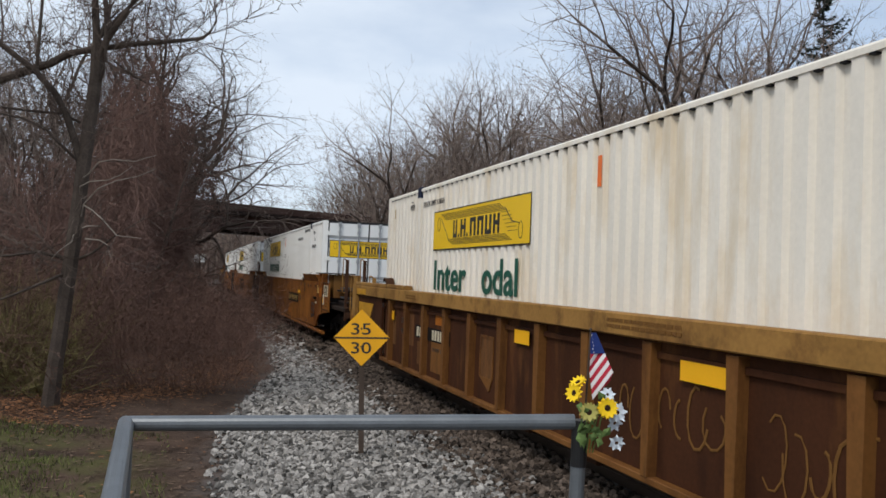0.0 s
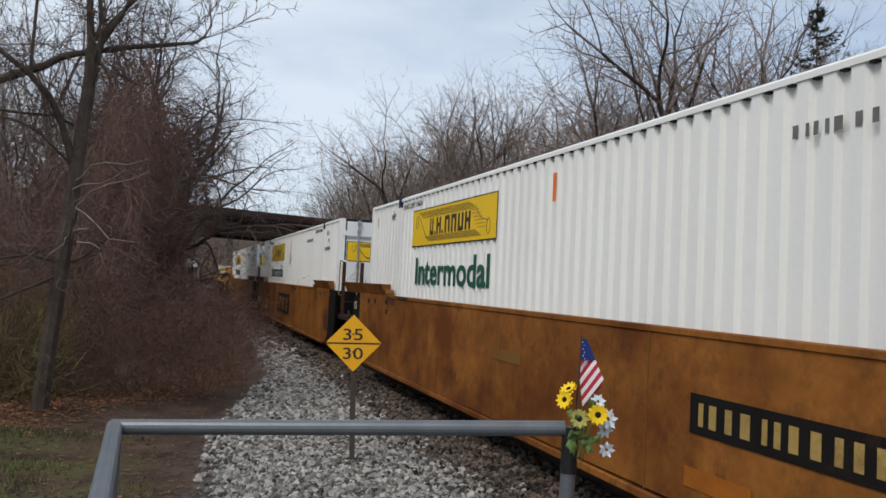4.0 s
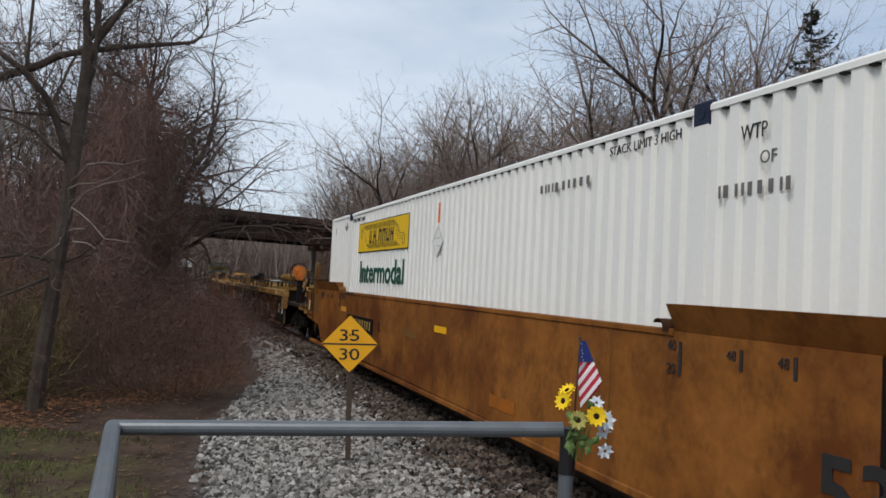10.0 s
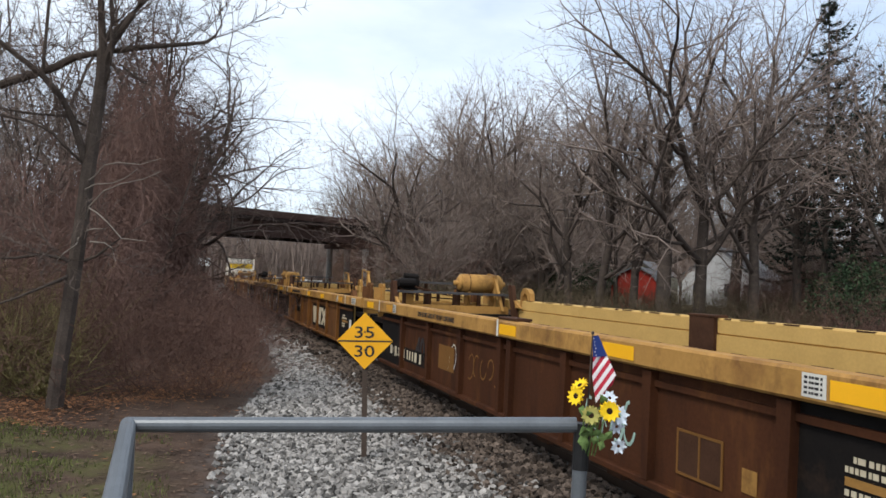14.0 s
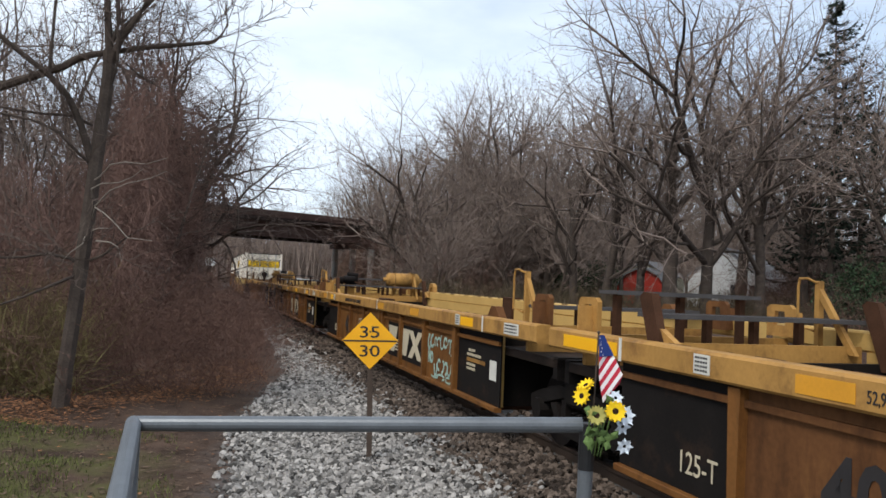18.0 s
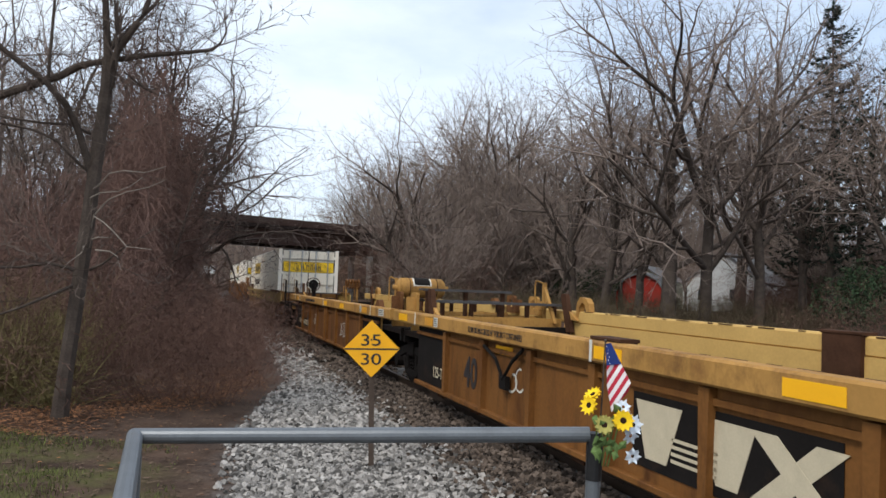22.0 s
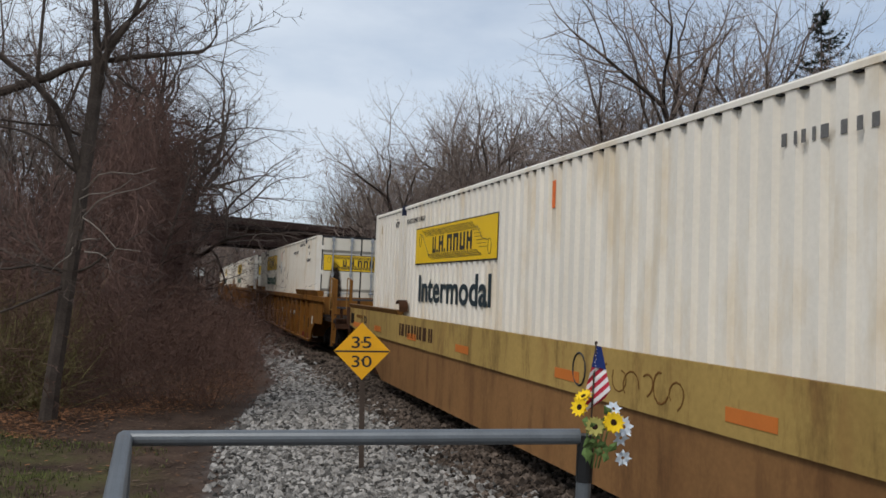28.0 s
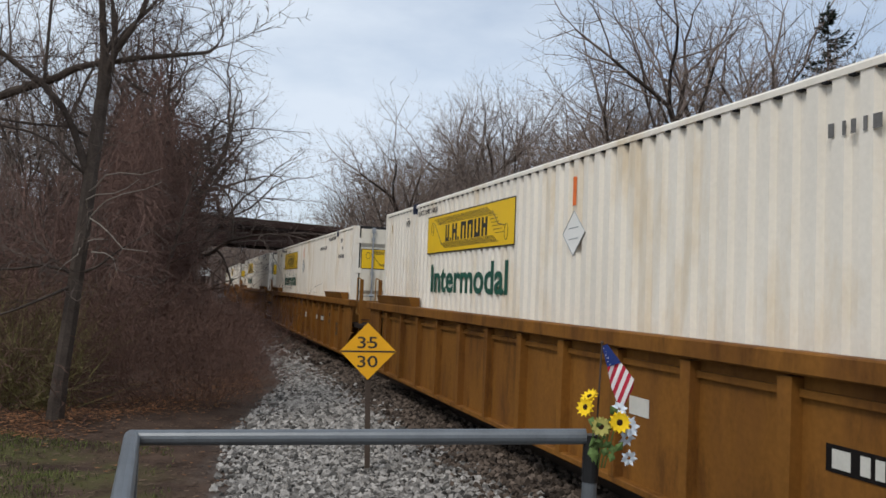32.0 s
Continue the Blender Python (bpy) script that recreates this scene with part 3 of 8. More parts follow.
def fork(rng, limbs, twigs, p, d, length, r, level, s):
    """Adds a branch that forks at its end, with a few side shoots, down to the finest twigs."""
    last = len(s["kids"])
    d = d.normalized()
    if level == last:
        tip = p + (d + Vector((rng.gauss(0, 0.15), rng.gauss(0, 0.15), s["lift"][level]))) * length
        u = d.cross(Vector((rng.gauss(0, 1), rng.gauss(0, 1), rng.gauss(0, 1)))).normalized() * s["tip"]
        k = len(twigs[0])
        twigs[0].extend((tuple(p - u), tuple(p + u), tuple(tip)))
        twigs[1].append((k, k + 1, k + 2))
        return
    nseg, sides = s["seg"][level], s["sides"][level]
    verts, faces = limbs if level < s["split"] else twigs
    base = len(verts)
    r_end = max(r * s["taper"][level], s["tip"])
    pts = [p]
    for i in range(nseg + 1):
        q = r + (r_end - r) * i / nseg
        u = d.cross(Vector((0.31, 0.12, 0.94)) if abs(d.z) < 0.9 else Vector((1, 0.1, 0))).normalized()
        w = d.cross(u)
        if sides == 2:
            verts.extend((tuple(p - u * q), tuple(p + w * q)))
        else:
            for k in range(sides):
                verts.append(tuple(p + u * (q * math.cos(6.283 * k / sides)) + w * (q * math.sin(6.283 * k / sides))))
        if i < nseg:
            d = (d + Vector((rng.gauss(0, 1), rng.gauss(0, 1), rng.gauss(0, 0.7))) * s["bend"][level] + Vector((0, 0, s["lift"][level]))).normalized()
            p = p + d * (length / nseg)
            pts.append(p)
    for i in range(nseg):
        k0 = base + i * sides
        for k in range(1 if sides == 2 else sides):
            k2 = (k + 1) % sides
            faces.append((k0 + k, k0 + k2, k0 + sides + k2, k0 + sides + k))
    ends, shoots = s["kids"][level]
    turn = rng.random() * 6.28
    side = d.cross(Vector((0.2, 0.9, 0.3))).normalized()
    for j in range(ends + shoots):
        ang = radians(s["angle"][level]) * (0.7 + 0.6 * rng.random())
        if j == 0:
            ang *= 0.45
        turn += 2.4 + rng.uniform(-0.5, 0.5)
        way = Matrix.Rotation(turn, 3, d) @ side
        if j < ends:
            q, k, thin = p, 1.0 - 0.12 * j, 0.86 - 0.14 * j
        else:
            f = rng.uniform(s["low"][level], 0.92) * nseg
            i = int(f)
            q, k, thin, ang = pts[i].lerp(pts[i + 1], f - i), 0.8, 0.5, ang * 1.35
        fork(rng, limbs, twigs, q, d * math.cos(ang) + way * math.sin(ang), length * s["ratio"][level] * k * rng.uniform(0.75, 1.2), max((r if j >= ends else r_end) * thin, s["tip"] * 1.2), level + 1, s)


# kids: forks at the end and side shoots, level by level
VASE = dict(kids=[(3, 3), (2, 2), (2, 2), (2, 2), (2, 2), (2, 3)], seg=[5, 5, 4, 3, 2, 1], sides=[8, 6, 5, 4, 3, 2], taper=[0.75, 0.7, 0.65, 0.6, 0.6, 0.6], bend=[0.03, 0.07, 0.11, 0.14, 0.16, 0.18], lift=[0.02, 0.06, 0.06, 0.05, 0.04, 0.03, 0.1],
            angle=[24, 28, 32, 36, 40, 42], ratio=[0.86, 0.80, 0.74, 0.70, 0.66, 0.62], low=[0.45, 0.25, 0.2, 0.15, 0.1, 0.1], trunk=0.27, tip=0.0062, split=3)
TALL = dict(VASE, kids=[(2, 4), (2, 3), (2, 2), (2, 2), (2, 2), (2, 2)], angle=[16, 22, 30, 36, 40, 42], trunk=0.34, low=[0.35, 0.2, 0.2, 0.15, 0.1, 0.1])
ROUND = dict(VASE, kids=[(4, 2), (2, 2), (2, 2), (2, 2), (2, 2), (2, 2)], angle=[36, 34, 36, 38, 42, 44], lift=[0.02, 0.06, 0.05, 0.03, 0.03, 0.02, 0.05], ratio=[1.0, 0.82, 0.74, 0.70, 0.66, 0.62], trunk=0.22)
CURL = dict(VASE, kids=[(3, 3), (2, 3), (2, 2), (2, 2), (2, 2), (2, 2)], seg=[5, 5, 4, 4, 3, 2], angle=[44, 44, 44, 46, 46, 46], bend=[0.06, 0.13, 0.18, 0.22, 0.24, 0.26], lift=[0.02, 0.07, 0.03, 0.0, -0.04, -0.08, -0.5], ratio=[0.86, 0.78, 0.72, 0.70, 0.66, 0.62], trunk=0.27, tip=0.0048)
OUTER = dict(CURL, kids=[(3, 4), (2, 3), (2, 2), (2, 2), (2, 2), (2, 2)], low=[0.75, 0.2, 0.15, 0.15, 0.1, 0.1], angle=[50, 46, 44, 46, 46, 46], ratio=[0.40, 0.84, 0.74, 0.70, 0.66, 0.62], trunk=0.5)
LOW = dict(VASE, kids=[(4, 4), (3, 3), (2, 3), (2, 3)], seg=[3, 4, 3, 2], sides=[6, 4, 3, 2], taper=[0.7, 0.6, 0.6, 0.6], bend=[0.05, 0.1, 0.15, 0.18], lift=[0.02, 0.06, 0.05, 0.03, 0.1], angle=[38, 38, 40, 42], ratio=[1.0, 0.8, 0.72, 0.68], low=[0.3, 0.15, 0.1, 0.1], trunk=0.2, split=1)
DROOP = dict(seg=[6, 5, 4, 2, 1], sides=[7, 5, 3, 2, 3], kids=[18, 7, 7, 5, 0], ratio=[0.34, 0.54, 0.55, 0.6, 0], angle=[60, 46, 48, 50, 0], lift=[0.02, 0.02, -0.07, -0.12, 0], bend=[0.07, 0.13, 0.2, 0.25, 0.3], taper=[0.07, 0.12, 0.2, 0.4, 0],
             thin=[0.5, 0.45, 0.5, 0.7, 0], split=1, least=0.0055, trunk=0.8, **{"from": [0.05, 0.12, 0.08, 0.1, 0]})


def tree(name, label, seed, height, radius, spec, bark, twig, lean=(0, 0)):
    limbs, twigs = ([], []), ([], [])
    if "from" in spec:
        grow(np.random.default_rng(seed), limbs, twigs, np.array([0.0, 0, -0.15]), np.array([lean[0], lean[1], 1.0]), height * spec["trunk"], radius, 0, spec)
    else:
        fork(random.Random(seed), limbs, twigs, Vector((0, 0, -0.15)), Vector((lean[0], lean[1], 1.0)), height * spec["trunk"], radius, 0, spec)
    ob = thing(name, label, "tree", "bare woodland trees")
    a = raw("trunk", *limbs, bark, True)
    b = raw("crown", *twigs, twig)
    a.parent = b.parent = ob
    ob["height"] = float(np.percentile([v[2] for v in twigs[0]], 99.6))
    return ob


TREES = [
    tree("bare_tree", "tall leafless grey-brown deciduous tree with upswept branches", 11, 18, 0.25, VASE, M_bark, M_twig),
    tree("bare_tree", "tall leafless grey-brown deciduous tree with upswept branches", 12, 18, 0.22, VASE, M_bark, M_twig, (0.08, 0)),
    tree("bare_tree", "slender tall leafless brown woodland tree", 13, 18, 0.17, TALL, M_bark, M_twig),
    tree("bare_tree", "slender tall leafless brown woodland tree", 14, 18, 0.15, TALL, M_bark, M_twig, (-0.05, 0.03)),
    tree("vine_covered_tree", "leafless tree draped in drooping reddish-brown vines", 15, 16, 0.20, DROOP, M_bark, M_vine),
    tree("vine_covered_tree", "leafless tree draped in drooping reddish-brown vines", 16, 16, 0.17, DROOP, M_bark, M_vine, (0.05, 0.02)),
    tree("spreading_tree", "leafless tree with a wide crown of curling, drooping twigs", 17, 14, 0.19, CURL, M_bark, M_darktwig),
    tree("spreading_tree", "leafless tree with a wide crown of curling, drooping twigs", 18, 14, 0.17, CURL, M_bark, M_darktwig, (0.1, -0.04)),
    tree("understorey_tree", "low-branched leafless brown understorey tree", 19, 8, 0.08, LOW, M_bark, M_twig),
    tree("understorey_tree", "low-branched leafless brown understorey tree", 20, 8, 0.07, LOW, M_bark, M_twig, (0.1, 0.05)),
    tree("rounded_tree", "leafless tree with a full rounded crown of upswept branches", 23, 16, 0.22, ROUND, M_bark, M_twig),
    tree("rounded_tree", "leafless tree with a full rounded crown of upswept branches", 24, 16, 0.20, ROUND, M_bark, M_twig, (0.06, 0.03)),
    tree("leaning_tree", "leafless tree leaning out over the line with long curling limbs", 27, 14, 0.17, OUTER, M_bark, M_darktwig, (0.16, -0.1)),
    tree("leaning_tree", "leafless tree leaning out over the line with long curling limbs", 28, 14, 0.16, OUTER, M_bark, M_darktwig, (0.2, -0.08)),
]
SPARE = list(TREES)


def spot(px, depth, off=0.0):
    """A place on the ground seen in the direction px (as at the clip's start), depth metres ahead."""
    return (px - 784 + off) / 1429.0 * depth + 0.0, depth


def ground_z(x, y):
    return float(ground_height(np.array([x]), np.array([y]))[0][0])


def plant(kind, px, depth, height, rng, turn=None):
    x, y = spot(px, depth)
    _, d = to_track(np.array([x]), np.array([y]))
    if -5.0 < d[0] < 4.8:
        return
    src = TREES[kind]
    s = height / src["height"]
    m = Matrix.Translation((x, y, ground_z(x, y))) @ Matrix.Rotation(rng.random() * 6.28 if turn is None else turn, 4, 'Z')
    if src in SPARE:
        SPARE.remove(src)
        ob = src
        ob.matrix_basis = m
    else:
        ob = copy_thing(src, m)
        del ob["height"]
    w = s * (0.85 + 0.3 * rng.random())
    ob.scale = (w, w, s)


def woods():
    rng = np.random.default_rng(21)
    # the wood beyond the track: its skyline
    sk_x = [575, 600, 625, 680, 745, 793, 840, 900, 940, 1000, 1060, 1150, 1300, 1420, 1600, 1900]
    sk_y = [395, 325, 279, 240, 205, 150, 138, 175, 185, 95, 30, -40, -60, 0, 10, 0]
    def right(kind, q, depth, low):
        hor = 491.6 + (q - 784) * 0.038
        plant(kind, q, depth, (hor - np.interp(q, sk_x, sk_y) - low) / 1429 * depth + 1.8, rng)
    for q in np.arange(590, 668, 15):
        right(int(rng.choice([10, 11, 1])), q, rng.uniform(124, 138), rng.uniform(-26, 0))
    for q in np.arange(672, 950, 25):
        right(int(rng.choice([0, 10, 11, 10])), q + rng.uniform(-7, 7), rng.uniform(72, 88), rng.uniform(-34, 0))
    for q in np.arange(690, 960, 45):
        right(int(rng.choice([2, 3, 11])), q + rng.uniform(-9, 9), rng.uniform(92, 116), rng.uniform(10, 70))
    for q in np.arange(684, 1000, 21):
        right(int(rng.integers(8, 10)), q + rng.uniform(-8, 8), rng.uniform(60, 84), rng.uniform(90, 200))
    # the tall fanned trees before the houses
    for q, depth, low in ((1000, 56, 25), (1052, 54, 10), (1112, 52, 5), (1166, 50, -20), (1228, 48, -30), (1325, 50, -20), (1400, 56, 40), (1560, 46, 0), (1640, 52, 0), (1740, 50, 20)):
        right(int(rng.choice([0, 1, 10, 11])), q, depth, low)
    for q in (985, 1080, 1290, 1450, 1520, 1600, 1690):
        right(int(rng.choice([2, 3, 10])), q + rng.uniform(-8, 8), rng.uniform(66, 90), rng.uniform(30, 110))
    for q in np.arange(1000, 1420, 70):
        right(int(rng.choice([10, 11, 3])), q + rng.uniform(-9, 9), rng.uniform(104, 122), rng.uniform(150, 230))
    for q in np.arange(1385, 1800, 24):
        right(int(rng.integers(8, 10)), q + rng.uniform(-8, 8), rng.uniform(52, 78), rng.uniform(300, 430))
    for q, depth, low in ((1010, 60, 280), (1045, 66, 340), (1068, 70, 380), (1195, 62, 425)):
        right(8, q, depth + 14, low + 15)
    # the thicket of vine-hung trees on the camera's side
    def left(kind, px, depth, top):
        hor = 491.6 + (px - 784) * 0.038
        plant(kind, px, depth, (hor - top) / 1429 * depth + 1.8, rng)
    for px in np.arange(180, 300, 20):
        left(4 + int(rng.integers(0, 2)), px + rng.uniform(-5, 5), rng.uniform(23, 38), rng.uniform(70, 220))
    for px in np.arange(-120, 190, 26):
        left(4 + int(rng.integers(0, 2)), px + rng.uniform(-8, 8), rng.uniform(19, 30), rng.uniform(200, 340))
    for px in np.arange(-160, 200, 62):
        left(int(rng.choice([0, 6, 7, 11])), px + rng.uniform(-15, 15), rng.uniform(26, 44), rng.uniform(-120, 60))
    for px, depth, top in ((300, 33, 20), (248, 34, -40), (206, 31, -30)):
        left(6 + int(rng.integers(0, 2)), px, depth, top)
    for kind, px, depth, top, turn in ((12, 236, 34, 0, 0.1), (12, 222, 31, 50, 0.2), (12, 248, 37, 60, -0.15)):
        plant(kind, px, depth, (474 - top) / 1429 * depth + 1.8, rng, turn)
    # beyond the bridge
    for px in np.arange(352, 660, 24):
        plant(int(rng.integers(0, 4)), px + rng.uniform(-6, 6), rng.uniform(170, 230), rng.uniform(9, 14), rng)


woods()
for pattern in SPARE:
    for o in (*pattern.children_recursive, pattern):
        bpy.data.objects.remove(o)


def slivers(name, label, rng, px, depth, low, high, lean, material, twigs, width=0.03, down=False):
    """Thin stems with side twigs, each a sliver, in one mesh."""
    n = len(px)
    x, y = (px - 784) / 1429 * depth, depth
    h = rng.uniform(low, high, n)
    root = np.stack([x, y, np.full(n, -0.4)], 1)
    tip = root + np.stack([rng.normal(0, 1, n) * lean * h, rng.normal(0, 1, n) * lean * h, h], 1)
    if down:
        root[:, 2] = rng.uniform(0.5, 1.0, n) * h
        tip = root + np.stack([rng.normal(0, 0.3, n), rng.normal(0, 0.3, n), -rng.uniform(0.3, 1.6, n)], 1)
        tip[:, 2] = np.maximum(tip[:, 2], -0.2)
    p, q, w = [root], [tip], [width * (0.5 + 0.12 * h)]
    for k in range(twigs):
        f = rng.uniform(0.15, 0.98, n)[:, None]
        b = root + (tip - root) * f
        p.append(b)
        q.append(b + rng.normal(0, 0.5, (n, 3)) * (1.7 - f) + np.array([0, 0, -0.3 if down else 0.45]))
        w.append(np.full(n, width * 0.75))
    p, q, w = np.concatenate(p), np.concatenate(q), np.concatenate(w)
    u = np.cross(q - p, rng.normal(0, 1, p.shape))
    u *= (w / np.linalg.norm(u, axis=1))[:, None]
    verts = np.stack([p - u, p + u, q], 1).reshape(-1, 3)
    ob = raw(name, verts.tolist(), np.arange(len(verts)).reshape(-1, 3).tolist(), material)
    return tagged(ob, label, "woodland", kind="stuff")


def far_woods():
    rng = np.random.default_rng(5)
    text = "distant dense leafless brown woodland brush"
    n = 14000
    q = rng.uniform(664, 1060, n)
    top = np.interp(q, [664, 720, 800, 950, 1060], [9, 14, 16, 15, 8])
    slivers("far_woods", text, rng, q, rng.uniform(80, 120, n), 0.25 * top, top * rng.uniform(0.5, 1, n), 0.13, M_twig, 9, 0.034)
    slivers("far_woods", text, rng, rng.uniform(1000, 1430, 12000), rng.uniform(100, 135, 12000), 3, 17, 0.16, M_twig, 9, 0.035)
    slivers("far_woods", text, rng, rng.uniform(1380, 2300, 7000), rng.uniform(62, 115, 7000), 2, 12, 0.16, M_twig, 9, 0.035)
    slivers("far_woods", text, rng, rng.uniform(-700, 340, 5500), rng.uniform(34, 80, 5500), 2, 8, 0.16, M_twig, 8, 0.025)
    slivers("far_woods", text, rng, rng.uniform(335, 668, 14000), rng.uniform(150, 300, 14000), 4, 15, 0.14, M_twig, 6, 0.07)
    slivers("far_woods", text, rng, rng.uniform(-500, 215, 5000), rng.uniform(27, 55, 5000), 2.5, 9, 0.15, M_darktwig, 8, 0.016)
    text = "low dry olive-brown brush and weeds at the wood's foot"
    n = 7000
    slivers("low_brush", text, rng, rng.uniform(640, 2000, n), rng.uniform(44, 68, n), 0.6, 2.3, 0.3, M_brush, 6, 0.014)
    n = 3400
    slivers("low_brush", text, rng, rng.uniform(-400, 110, n), rng.uniform(11.5, 20, n), 0.3, 1.4, 0.3, M_olive, 6, 0.009)
    text = "hanging tangle of reddish-brown vines among the trees"
    n = 9000
    q = np.where(rng.random(n) < 0.75, rng.uniform(165, 312, n), rng.uniform(110, 200, n))
    tall = np.interp(q, [110, 150, 190, 230, 285, 302, 312], [4.0, 5.6, 8.0, 9.2, 9.2, 8.6, 7.0]) * (1 + 0.13 * np.sin(q * 0.21) + 0.09 * np.sin(q * 0.093 + 2))
    slivers("vine_curtain", text, rng, q, np.where(q > 260, rng.uniform(27, 36, n), rng.uniform(21, 36, n)), 0.35 * tall, tall * rng.uniform(0.8, 1.12, n), 0.1, M_vine, 5, 0.0075, True)
    n = 5200
    q = rng.uniform(-250, 305, n)
    slivers("vine_curtain", text, rng, q, np.where(q > 240, rng.uniform(26, 34, n), rng.uniform(17, 34, n)), 1.6, 5.0, 0.1, M_vine, 5, 0.008, True)


far_woods()


def shrub_mesh(seed, height, stems, spread):
    rng = np.random.default_rng(seed)
    verts, faces = [], []
    spec = dict(seg=[3, 1, 1], sides=[2, 2, 3], kids=[6, 8, 0], bend=[0.22, 0.3, 0.2], lift=[-0.07, -0.05, 0], taper=[0.25, 0.3, 0], angle=[48, 50, 0], ratio=[0.4, 0.5, 0], thin=[0.6, 0.6, 0], split=9, least=0.0032, **{"from": [0.1, 0.1, 0]})
    for i in range(stems):
        a, r = rng.random() * 6.28, spread * rng.random() ** 0.5
        p = np.array([r * math.cos(a), r * math.sin(a), -0.1])
        d = np.array([math.cos(a) * 0.5, math.sin(a) * 0.5, 1.0]) + rng.normal(0, 0.25, 3)
        grow(rng, (verts, faces), (verts, faces), p, d, height * rng.uniform(0.5, 1.15), 0.0065, 0, spec)
    return verts, faces


def shrubs():
    rng = np.random.default_rng(31)
    protos = []
    for seed in (41, 42, 43):
        th = thing("shrub", "tangled leafless reddish-brown brush shrub on the bank", "shrub", "brush along the line")
        for k, nm in enumerate(("stem_tangle", "twig_tangle")):
            o = raw(nm, *shrub_mesh(seed + 10 * k, 2.3 - 0.3 * k, 28 - 8 * k, 1.0 + 0.2 * k), M_shrub)
            o.parent = th
            o["kind"] = "stuff"
        protos.append(th)
    used = set()
    places = []
    # bank of brush along the path, from the near tree to the track
    for i in range(62):
        f = rng.random()
        a = 12.5 + 32 * f ** 1.3
        s = rng.uniform(0.6, 1.0) if i < 24 else rng.uniform(0.8, 1.3)
        off = bed_edge(a) + 1.25 * s + (rng.uniform(0, 0.5) if i < 24 else rng.uniform(1, 5.5 + 6 * f))
        p = on_line(a, off)
        if p.x > -5.0 and p.y < 12.6:
            continue
        places.append((p.x, p.y, s))
    for i in range(20):
        places.append((rng.uniform(-15, -6.2), rng.uniform(12.2, 21), rng.uniform(0.6, 1.3)))
    for i in range(46):
        p = on_line(rng.uniform(10, 70), -rng.uniform(5.5, 15))
        places.append((p.x, p.y, rng.uniform(0.45, 0.85)))
    for i in range(16):
        p = on_line(rng.uniform(4, 26), -rng.uniform(16, 34))
        places.append((p.x, p.y, rng.uniform(0.9, 1.9)))
    for i in range(14):
        s = rng.uniform(0.5, 0.9)
        p = on_line(rng.uniform(45, 80), 3.6 + 1.3 * s + rng.uniform(0, 5))
        places.append((p.x, p.y, s))
    # taller growth at the foot of the far wood and beside the bridge
    for i in range(34):
        px = rng.uniform(690, 1680)
        depth = rng.uniform(58, 100)
        if 1050 < px < 1420:
            depth = rng.uniform(98, 112)
        x, y = spot(px, depth)
        places.append((x, y, rng.uniform(2.0, 3.6)))
    for i in range(14):
        x, y = spot(rng.uniform(1310, 1440), rng.uniform(58, 74))
        places.append((x, y, rng.uniform(1.0, 2.2)))
    for i in range(12):
        x, y = spot(rng.uniform(700, 830), rng.uniform(84, 100))
        places.append((x, y, rng.uniform(2.6, 4.2)))
    for i in range(12):
        x, y = spot(rng.uniform(345, 660), rng.uniform(150, 220))
        places.append((x, y, rng.uniform(2.6, 4.2)))
    for x, y, s in places:
        k = int(rng.integers(0, 3))
        m = Matrix.Translation((x, y, ground_z(x, y))) @ Matrix.Rotation(rng.random() * 6.28, 4, 'Z')
        ob = protos[k]
        if k in used:
            ob = copy_thing(ob, m)
        used.add(k)
        ob.matrix_basis = m
        ob.scale = (s, s, s * rng.uniform(0.8, 1.2))


shrubs()


